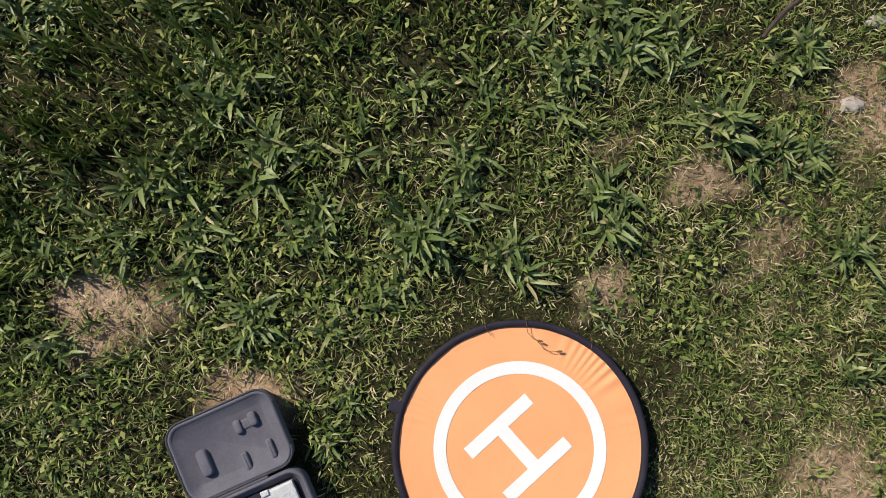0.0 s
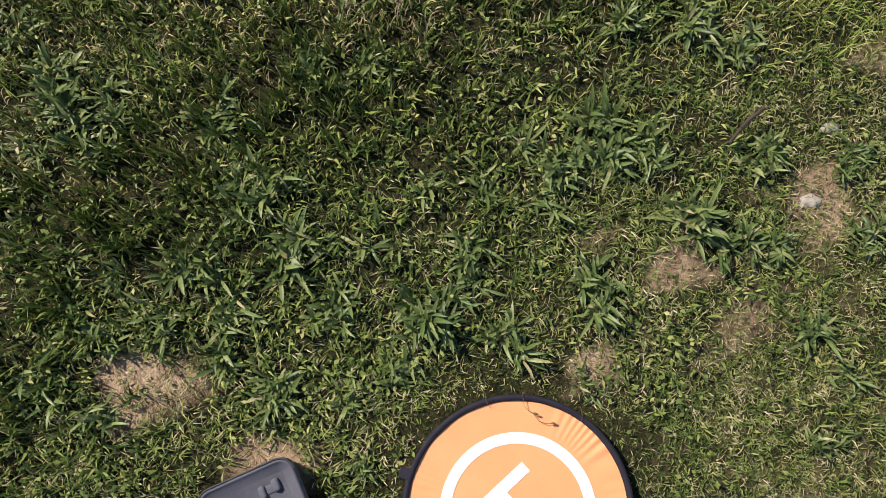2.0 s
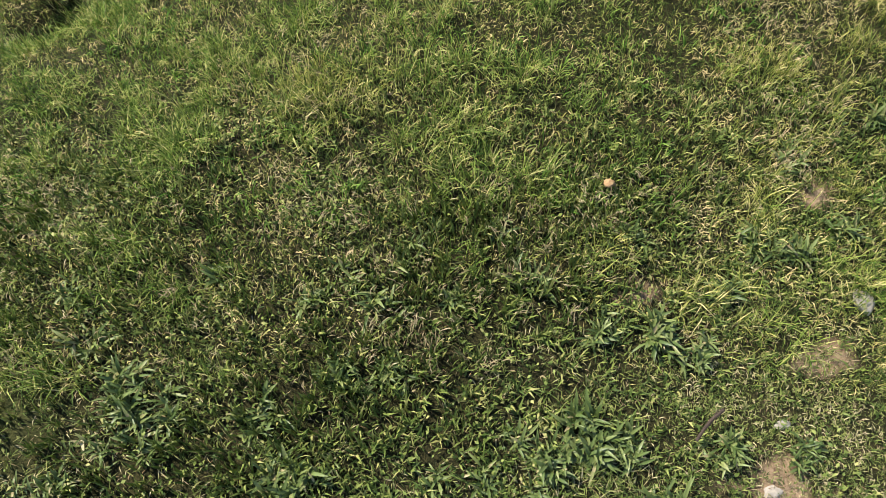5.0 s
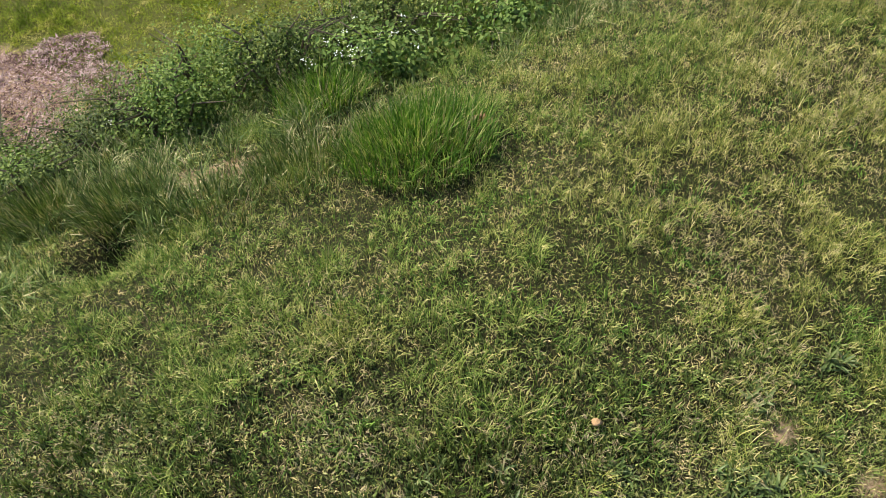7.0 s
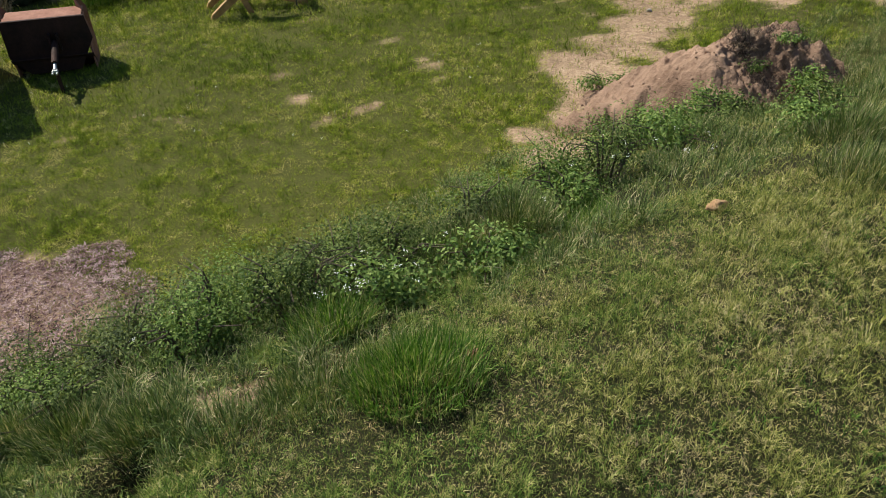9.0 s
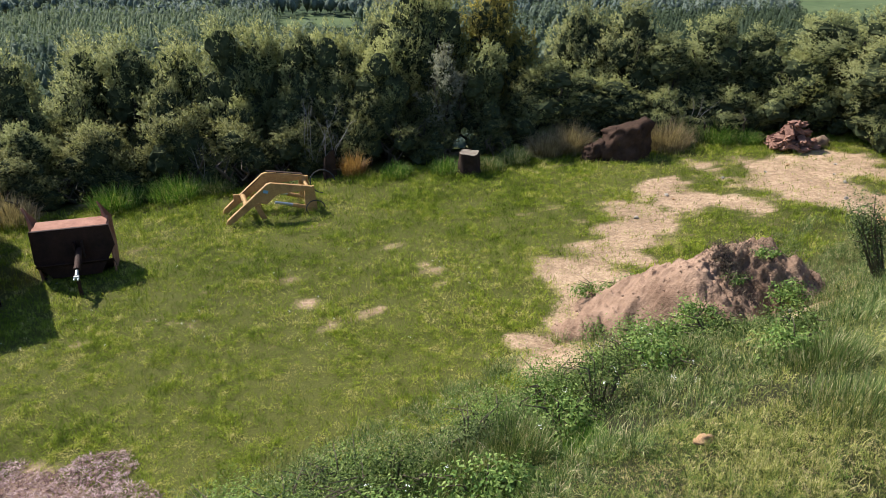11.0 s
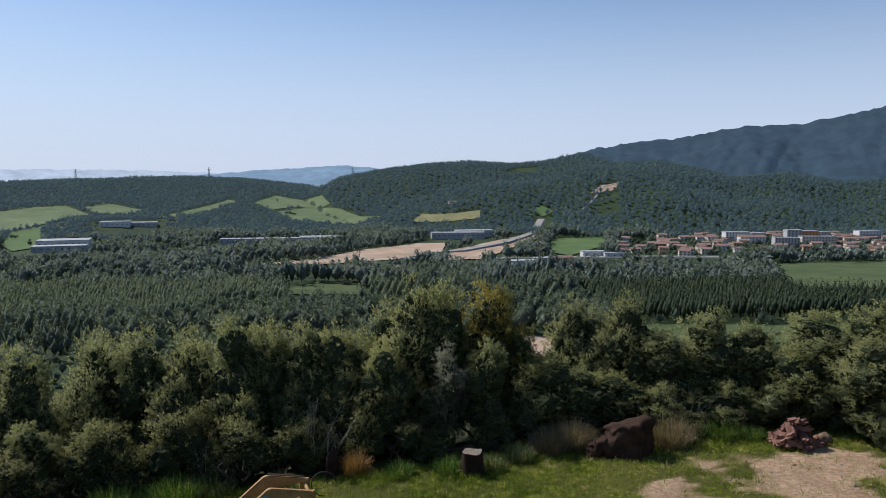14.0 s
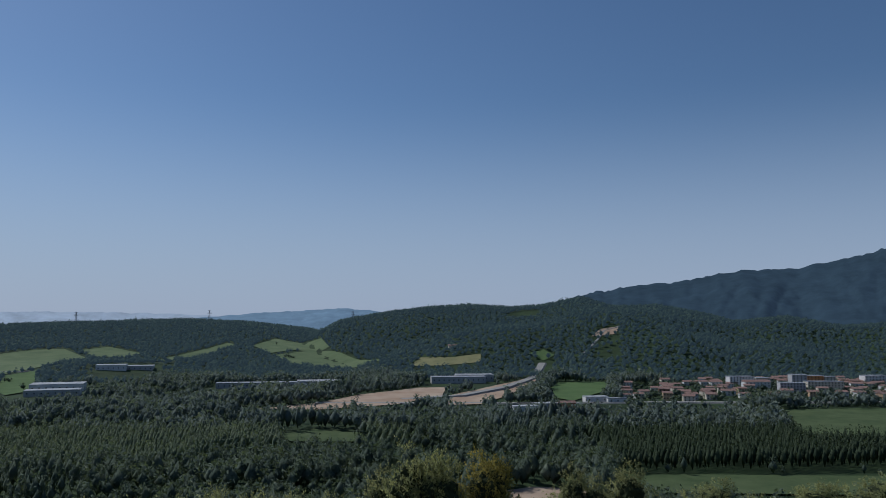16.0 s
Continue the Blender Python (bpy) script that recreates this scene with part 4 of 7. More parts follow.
# ---- the bank: tall clumps, brambles, flowers ----
def grass_clump(x, y, radius, height, count, mat, label, width=0.006, lean=0.36, group="tall grass clumps"):
    a, q = rng.uniform(0, 2 * np.pi, count), np.sqrt(rng.uniform(0, 1, count)) * radius
    bx, by = q * np.cos(a), q * np.sin(a)
    thing = tagged(new("grass_clump"), label, "grass clump", group)
    thing.location = at_ground(x, y)
    bend = np.clip(rng.uniform(0.0, lean, count) ** 1.3 + 0.3 * q / radius * lean, 0, 1)
    stalky = rng.uniform(size=count) < 0.06
    for name, some, m, longer, slimmer in (("blade_tuft", ~stalky, mat, 1.0, 1.0), ("dry_tuft", stalky, DRY, 1.2, 0.45)):
        k = int(some.sum())
        me = blade_mesh(name, x + bx[some], y + by[some], rng.uniform(0.3, 1.1, k) * height * longer * (1 - 0.35 * q[some] / radius), rng.uniform(0.6, 1.3, k) * width * slimmer,
                        bend[some], m, None, 0.7, a[some] + rng.normal(0, 0.9, k))
        ob = new(name, me)
        tagged(ob, kind="stuff")
        ob.parent, ob.location = thing, -thing.location
    return thing


for x, y, r, h, k, mat, label in (
        (-0.36, 3.27, 0.4, 0.34, 2400, LUSH, "dense bright green grass clump on the brink"), (-0.95, 3.3, 0.4, 0.26, 1300, SEDGE, "long seeding grass clump on the brink"),
        (-1.95, 3.22, 0.28, 0.34, 1300, SEDGE, "long seeding grass clump on the brink"), (-2.5, 3.3, 0.28, 0.36, 1100, SEDGE, "long seeding grass clump on the brink"),
        (-1.45, 3.0, 0.35, 0.24, 900, SEDGE, "long seeding grass clump on the brink"), (-3.0, 3.5, 0.3, 0.36, 1100, SEDGE, "long seeding grass clump on the brink"),
        (-1.0, 4.2, 0.3, 0.4, 1500, LUSH, "dark green grass clump below the brink"), (0.35, 5.6, 0.4, 0.5, 2200, SEDGE, "long grey-green grass clump on the bank"),
        (-0.1, 5.3, 0.35, 0.4, 1500, SEDGE, "long grey-green grass clump on the bank"), (0.9, 5.6, 0.25, 0.45, 1300, LUSH, "dark green grass clump below the brink"),
        (3.0, 5.3, 0.4, 0.4, 900, SEDGE, "tall green grass clump on the meadow's edge"), (3.9, 7.2, 0.4, 0.35, 500, SEDGE, "tall green grass clump on the meadow's edge"),
        (3.3, 6.2, 0.35, 0.4, 1500, SEDGE, "tall green grass clump on the meadow's edge"), (4.6, 8.2, 0.5, 0.35, 600, SEDGE, "tall green grass clump on the meadow's edge"),
        (2.3, 7.6, 0.4, 0.35, 1500, SEDGE, "long grey-green grass clump on the bank"), (5.4, 9.4, 0.5, 0.35, 700, SEDGE, "tall green grass clump on the meadow's edge")):
    grass_clump(x, y, r, h, k, mat, label)
for x, y, r, h, k, mat, label in (
        (-7.1, 18.0, 0.7, 0.75, 1800, LUSH, "tall green grass tussock at the terrace's edge"), (-8.4, 17.4, 0.6, 0.75, 1600, LUSH, "tall green grass tussock at the terrace's edge"),
        (-6.2, 18.3, 0.5, 0.6, 1200, SEDGE, "tall green grass tussock at the terrace's edge"), (-10.4, 16.3, 0.6, 0.9, 1200, DRY, "tall dry grass clump at the terrace's edge"),
        (-2.75, 19.1, 0.28, 0.85, 900, RUSSET, "russet dry grass clump at the terrace's edge"), (3.1, 20.5, 0.55, 1.0, 2300, DRY, "tall dry grass clump at the terrace's edge"),
        (2.4, 20.2, 0.5, 0.8, 2200, DRY, "tall dry grass clump at the terrace's edge"), (5.75, 20.5, 0.65, 0.95, 2500, DRY, "tall dry grass clump at the terrace's edge"),
        (6.4, 20.9, 0.5, 0.75, 1400, SEDGE, "green and dry grass tussock at the terrace's edge"), (7.3, 20.9, 0.6, 0.7, 1500, LUSH, "tall green grass tussock at the terrace's edge"),
        (-0.35, 18.9, 0.35, 0.55, 900, LUSH, "tall green grass tussock at the terrace's edge"), (0.8, 19.0, 0.35, 0.5, 900, SEDGE, "tall green grass tussock at the terrace's edge"),
        (1.5, 19.6, 0.4, 0.6, 900, SEDGE, "tall green grass tussock at the terrace's edge"), (-1.6, 18.9, 0.35, 0.5, 800, LUSH, "tall green grass tussock at the terrace's edge"),
        (8.0, 20.6, 0.4, 0.5, 900, LUSH, "tall green grass tussock at the terrace's edge"), (-4.6, 18.3, 0.5, 0.5, 1000, SEDGE, "tall green grass tussock at the terrace's edge")):
    grass_clump(x, y, r, h, k, mat, label, 0.012, 0.5, "tussocks at the terrace's edge")

BRAMBLE = leafy("bramble_leaf", [(0.0, (0.028, 0.048, 0.01)), (0.6, (0.085, 0.12, 0.028)), (1.0, (0.2, 0.24, 0.07))], 0.65, 0.12, 0.2, tuft=0.12, strong=1.8)
NETTLE = leafy("herb_leaf", [(0.0, (0.06, 0.11, 0.024)), (0.6, (0.14, 0.205, 0.046)), (1.0, (0.23, 0.29, 0.085))], 0.65, 0.12, 0.22, tuft=0.1, strong=1.8)
DARKLEAF = leafy("dark_shrub_leaf", [(0.0, (0.03, 0.045, 0.016)), (0.6, (0.08, 0.105, 0.034)), (1.0, (0.16, 0.185, 0.065))], 0.65, 0.12, 0.2, tuft=0.12, strong=1.8)
CANE = mottled("bramble_cane", (0.06, 0.045, 0.025), (0.13, 0.1, 0.06), 20, 0.7, 0.3)
PETAL = leafy("white_petal", [(0.0, (0.7, 0.7, 0.66)), (1.0, (0.8, 0.8, 0.78))], 0.6, 0.2, 0.2)


def shell_points(k, centre, radii, lobes, fill=0.5):
    """Points over a lumpy, hollow mass, with outward directions."""
    c = rng.normal(size=(lobes, 3))
    c = c / np.linalg.norm(c, axis=1, keepdims=True) * rng.uniform(0.35, 0.7, (lobes, 1))
    c[:, 2] = np.abs(c[:, 2]) * 0.9
    pick = rng.integers(0, lobes, k)
    d = rng.normal(size=(k, 3))
    d = d / np.linalg.norm(d, axis=1, keepdims=True)
    q = np.where(rng.uniform(size=k) < fill, rng.uniform(0.3, 1.6, k), rng.uniform(0.75, 1.2, k))
    p = c[pick] + d * (q * rng.uniform(0.2, 0.6, lobes)[pick])[:, None]
    return np.asarray(centre) + p * np.asarray(radii), d


def bush(name, label, category, x, y, radii, leaves, size, leaf_mat, stem_mat, group="", stems=7, lift=0.0, seed=0):
    rnd = random.Random(seed)
    thing = tagged(new(name), label, category, group)
    thing.location = at_ground(x, y)
    p, d = shell_points(leaves, (0, 0, radii[2] * 0.35 + lift), radii, 14)
    here = land(p[:, 0] + x, p[:, 1] + y) - thing.location.z
    p[:, 2] = np.maximum(p[:, 2], here + 0.02)
    d[:, 2] += 0.6
    me = card_mesh("foliage", p, d + rng.normal(0, 0.45, d.shape), rng.uniform(0.6, 1.3, leaves) * size, rng.uniform(0.5, 0.8, leaves) * size * 0.75, leaf_mat)
    new("foliage", me).parent = thing
    bm = bmesh.new()
    for k in range(stems):
        a, q = rnd.uniform(0, 6.28), rnd.uniform(0.5, 1.05)
        tip = Vector((math.cos(a) * radii[0] * q, math.sin(a) * radii[1] * q, radii[2] * rnd.uniform(0.5, 1.1) + lift))
        mid = tip * 0.5 + Vector((0, 0, radii[2] * 0.35))
        root = Vector((math.cos(a) * 0.06, math.sin(a) * 0.06, -0.03))
        tube(bm, root, mid, 0.012 + 0.01 * radii[2], 0.008, 5, False)
        tube(bm, mid, tip, 0.008, 0.003, 5, False)
    tagged(part("stem_tangle", bm, stem_mat, thing), kind="stuff")
    return thing


for k, (x, y, rx, ry, rz, n) in enumerate(((-3.1, 5.2, 0.7, 0.6, 0.6, 2600), (-2.5, 5.0, 0.7, 0.55, 0.65, 2600), (-1.9, 4.75, 0.6, 0.5, 0.55, 2200), (-1.6, 5.3, 0.6, 0.5, 0.55, 1800),
                                           (-0.7, 5.2, 0.7, 0.5, 0.45, 2000), (-3.9, 4.9, 0.6, 0.5, 0.6, 1600), (0.3, 6.3, 0.6, 0.5, 0.5, 1500), (1.3, 6.4, 0.5, 0.5, 0.5, 1500), (-4.1, 4.0, 0.45, 0.45, 0.6, 1300),
                                           (-2.75, 4.55, 0.5, 0.45, 0.5, 1700), (-2.1, 4.3, 0.45, 0.4, 0.45, 1500), (-1.35, 4.55, 0.5, 0.4, 0.45, 1600), (-0.85, 4.85, 0.45, 0.4, 0.4, 1300), (0.0, 5.75, 0.5, 0.4, 0.4, 1300),
                                           (0.8, 6.7, 0.6, 0.45, 0.45, 1300), (-3.5, 4.5, 0.5, 0.4, 0.55, 1500), (1.9, 7.7, 0.5, 0.4, 0.4, 1000), (-1.2, 5.75, 0.6, 0.5, 0.35, 1300), (-3.3, 4.05, 0.4, 0.35, 0.4, 1300), (-2.7, 3.62, 0.35, 0.25, 0.28, 900), (-3.1, 3.2, 0.35, 0.3, 0.3, 900))):
    bush("bramble", "tangled green bramble bush on the bank", "bramble", x, y, (rx, ry, rz * (0.85 + 0.4 * (k % 3) / 2)), round(n * 1.8), 0.031, (BRAMBLE, DARKLEAF, NETTLE, BRAMBLE)[k % 4], CANE, "brambles on the bank", 9, 0, k)
for k, (x, y, rx, ry, rz, n) in enumerate(((-0.6, 4.5, 0.5, 0.35, 0.3, 1500), (0.1, 4.8, 0.5, 0.4, 0.25, 1500), (0.9, 6.0, 0.4, 0.4, 0.3, 1200), (-1.1, 6.1, 0.6, 0.5, 0.4, 1500), (2.0, 7.0, 0.5, 0.4, 0.35, 1200),
                                           (2.45, 9.25, 0.45, 0.4, 0.4, 1000), (3.2, 9.3, 0.5, 0.35, 0.35, 900), (2.1, 10.4, 0.3, 0.25, 0.25, 500), (3.0, 12.0, 0.6, 0.5, 0.3, 1100), (2.6, 8.3, 0.4, 0.4, 0.3, 900), (1.6, 7.9, 0.4, 0.4, 0.3, 800), (3.6, 7.4, 0.4, 0.35, 0.3, 800), (3.2, 6.6, 0.4, 0.35, 0.3, 900), (2.9, 7.9, 0.45, 0.4, 0.3, 900))):
    bush("weed_patch", "leafy green weeds growing in a low patch", "weeds", x, y, (rx, ry, rz), n, 0.045, BRAMBLE if k > 10 and k % 2 else NETTLE, CANE, "weed patches", 5, 0, 30 + k)
# white umbels and small flowers
bx = np.concatenate([rng.normal(-0.75, 0.3, 22), rng.normal(2.45, 0.3, 18), rng.normal(-2.2, 0.6, 12), rng.normal(1.2, 0.5, 12), rng.uniform(-9, 1, 60)])
by = np.concatenate([rng.normal(4.45, 0.18, 22), rng.normal(9.3, 0.25, 18), rng.normal(5.0, 0.3, 12), rng.normal(6.0, 0.4, 12), rng.uniform(10.5, 14.5, 60)])
bz = land(bx, by) + np.concatenate([rng.uniform(0.2, 0.45, 64), rng.uniform(0.08, 0.16, 60)])
rep = np.repeat(np.stack([bx, by, bz], -1), 7, 0) + rng.normal(0, 0.012, (len(bx) * 7, 3))
stuff("flowers", card_mesh("flowers", rep, np.stack([rng.normal(0, 0.3, len(rep)), rng.normal(0, 0.3, len(rep)), np.ones(len(rep))], -1), 0.011, 0.009, PETAL), "small white flowers above the weeds", "flowers")

# ---- wood chips spread below the bank ----
CHIP = leafy("wood_chip", [(0.0, (0.09, 0.05, 0.046)), (0.5, (0.27, 0.165, 0.155)), (1.0, (0.52, 0.38, 0.36))], 0.9, 0.1, 0.0, 0.5, 1.2, tuft=0.12)
k = 42000
a, q = rng.uniform(0, 2 * np.pi, k), np.sqrt(rng.uniform(0, 1, k)) * 1.75
x, y = CHIPS[0] + q * np.cos(a) * 1.1, CHIPS[1] + q * np.sin(a)
ok = (q < 1.2 + 0.5 * waves(x, y, 0.5, 3)) & (-0.6 * x + 0.8 * y > 6.0)
x, y = x[ok], y[ok]
pos = np.stack([x, y, land(x, y) + 0.02 + 0.08 * np.exp(-((x + 5.2) ** 2 + (y - 7.3) ** 2) / 0.4) + rng.uniform(0, 0.03, len(x))], -1)
stuff("wood_chips", card_mesh("wood_chips", pos, np.stack([rng.normal(0, 0.5, len(x)), rng.normal(0, 0.5, len(x)), np.ones(len(x))], -1), rng.uniform(0.02, 0.08, len(x)), rng.uniform(0.006, 0.014, len(x)), CHIP),
      "scattered pinkish wood chips and bark", "wood chips")

ICO6 = np.array([(1, 0, 0), (-1, 0, 0), (0, 1, 0), (0, -1, 0), (0, 0, 0.7), (0, 0, -0.7)], float)
ICO6_F = np.array([(0, 2, 4), (2, 1, 4), (1, 3, 4), (3, 0, 4), (2, 0, 5), (1, 2, 5), (3, 1, 5), (0, 3, 5)])
# ---- heap of soil ----
SOIL = mottled("heap_soil", (0.16, 0.098, 0.066), (0.36, 0.235, 0.165), 1.3, 0.95, 0.1, 14, 0.9, 0.04)


HEAP_RIDGE = ((3.4, 9.72, -1.42), (3.47, 10.1, -1.2), (3.7, 10.62, -1.2), (4.15, 10.86, -1.24), (4.56, 10.9, -1.1), (4.85, 10.75, -1.28))


def heap_height(x, y):
    """Height of the heap's tipped sides, which fall away from its crooked ridge."""
    best = -99.0
    for (ax, ay, az), (bx, by, bz) in zip(HEAP_RIDGE, HEAP_RIDGE[1:]):
        t = max(0.0, min(1.0, ((x - ax) * (bx - ax) + (y - ay) * (by - ay)) / ((bx - ax) ** 2 + (by - ay) ** 2)))
        d = math.hypot(x - ax - t * (bx - ax), y - ay - t * (by - ay))
        steep = 0.8 + 0.75 * float(smooth(10.6, 9.6, y)) * float(smooth(3.4, 2.9, x))
        best = max(best, az + t * (bz - az) + 0.1 - math.sqrt((steep * d) ** 2 + 0.01))
    u, v = x - 3.9, y - 10.4
    rough = 0.18 * noise.fractal(Vector((u * 1.5, v * 1.5, 3.0)), 0.7, 2.2, 6) + 0.07 * noise.noise(Vector((u * 8, v * 8, 5.0)))
    rough += 0.05 * noise.noise(Vector((u * 15, v * 15, 6.0))) - 0.1 * abs(noise.noise(Vector((u * 4.3, v * 3.1, 1.0)))) + 0.04
    rough += 0.12 * max(0, noise.noise(Vector((u * 2.6 + 7, v * 2.6, 2.0)))) * smooth(0.0, 0.8, u)
    return best + rough


HEAP = (3.9, 10.5)
bm = bmesh.new()
rings = []
for k in range(80):
    r = 2.6 * k / 79
    row = []
    for j in range(130):
        a = 2 * math.pi * j / 130
        u, v = r * math.cos(a), r * math.sin(a)
        z = float(land(HEAP[0] + u, HEAP[1] + v))
        floor_z = max(z - 0.06 - 0.2 * smooth(1.9, 2.6, r), heap_height(HEAP[0] + u, HEAP[1] + v))
        row.append(bm.verts.new((u, v, floor_z)))
    rings.append(row)
for a, b in zip(rings[1:], rings[2:]):
    for j in range(130):
        bm.faces.new((a[j], a[(j + 1) % 130], b[(j + 1) % 130], b[j]))
cap = bm.verts.new((0, 0, rings[1][0].co.z))
for j in range(130):
    bm.faces.new((cap, rings[1][j], rings[1][(j + 1) % 130]))
heap = part("earth_mound", bm, SOIL, None, "", True)
heap.location = (HEAP[0], HEAP[1], 0)
tagged(heap, "heap of brown soil with weeds growing on it", "heap")
HEAP_PTS = np.array([v.co[:] for v in heap.data.vertices]) + np.array([HEAP[0], HEAP[1], 0])
# clods on and round the heap
bm = bmesh.new()
rnd = random.Random(5)
for k in range(700):
    p = Vector(HEAP_PTS[rnd.randrange(len(HEAP_PTS))]) + Vector((rnd.uniform(-0.05, 0.05), rnd.uniform(-0.05, 0.05), 0.0))
    s = rnd.uniform(0.01, 0.026) * (2.0 if rnd.random() < 0.06 else 1)
    m = Matrix.Translation(p) @ Euler((rnd.random() * 3, rnd.random() * 3, rnd.random() * 3)).to_matrix().to_4x4() @ Matrix.Diagonal((s, s * rnd.uniform(0.6, 1), s * rnd.uniform(0.5, 0.9), 1))
    bmesh.ops.create_icosphere(bm, subdivisions=1, radius=1, matrix=m)
CLOD = mottled("loose_clods", (0.2, 0.125, 0.085), (0.38, 0.26, 0.185), 2, 0.95, 0.1, 14, 0.3, 0.003)
ob = part("clods", bm, CLOD)
tagged(ob, "loose clods of soil on the heap", "clods", kind="stuff")


def heap_top(x, y):
    d = np.hypot(HEAP_PTS[:, 0] - x, HEAP_PTS[:, 1] - y)
    return float(HEAP_PTS[np.argmin(d), 2])


for k, (x, y, rx, ry, rz, n) in enumerate(((4.0, 10.25, 0.25, 0.22, 0.18, 420), (4.75, 10.0, 0.38, 0.34, 0.34, 1000), (4.55, 10.55, 0.3, 0.25, 0.15, 380), (2.75, 9.55, 0.42, 0.32, 0.3, 900), (3.25, 9.35, 0.35, 0.3, 0.3, 700), (2.35, 11.75, 0.55, 0.4, 0.25, 900), (4.0, 9.2, 0.3, 0.25, 0.25, 500))):
    b = bush("weed_patch", "leafy green weeds growing on the soil heap", "weeds", x, y, (rx, ry, rz), n, 0.05, NETTLE, CANE, "weeds on the heap", 5, 0, 60 + k)
    b.location.z = heap_top(x, y) - 0.05
ROOTLET = leafy("dead_root", [(0.0, (0.02, 0.015, 0.012)), (0.7, (0.07, 0.05, 0.035)), (1.0, (0.22, 0.17, 0.11))], 0.9, 0.1, 0.0)
# dead roots over the heap's dark side
a = rng.choice(len(HEAP_PTS), 8200)
p = HEAP_PTS[a]
p = p[(p[:, 0] > 3.75) & (p[:, 0] < 5.6) & (p[:, 1] < 11.1) & (p[:, 2] > land(p[:, 0], p[:, 1]) + 0.02)]
ob = stuff("roots", blade_mesh("roots", p[:, 0] + rng.normal(0, 0.05, len(p)), p[:, 1] + rng.normal(0, 0.05, len(p)), rng.uniform(0.06, 0.2, len(p)), 0.008, rng.uniform(0.4, 1, len(p)), ROOTLET, p[:, 2] + 0.01), "dead roots and straw on the heap", "roots")

# ---- things on the terrace ----
RUST = mottled("rusty_steel", (0.018, 0.009, 0.007), (0.06, 0.026, 0.018), 2.5, 0.8, 0.3, 9, 0.5, 0.004, 0.3, 0.45)
RUST_LIGHT = mottled("pale_rust", (0.2, 0.075, 0.045), (0.38, 0.19, 0.13), 3, 0.8, 0.3, 9, 0.4, 0.004, 0.1, 0.3)
YELLOW = mottled("faded_yellow_paint", (0.32, 0.17, 0.065), (0.57, 0.345, 0.13), 4, 0.65, 0.3, 10, 0.3, 0.003, 0.0, 0.5)
CHROME = mottled("dull_chrome", (0.45, 0.45, 0.46), (0.62, 0.62, 0.62), 10, 0.35, 0.5, 8, 0.1, 0.001, 0.7)
HOSE = mottled("black_hose", (0.015, 0.015, 0.016), (0.03, 0.03, 0.032), 20, 0.6, 0.4)
OLDWOOD = mottled("weathered_wood", (0.018, 0.011, 0.008), (0.062, 0.037, 0.027), 3, 0.95, 0.15, 9, 0.8, 0.02)
CUTWOOD = mottled("cut_wood", (0.15, 0.12, 0.095), (0.28, 0.235, 0.185), 6, 0.9, 0.15, 9, 0.4, 0.01)


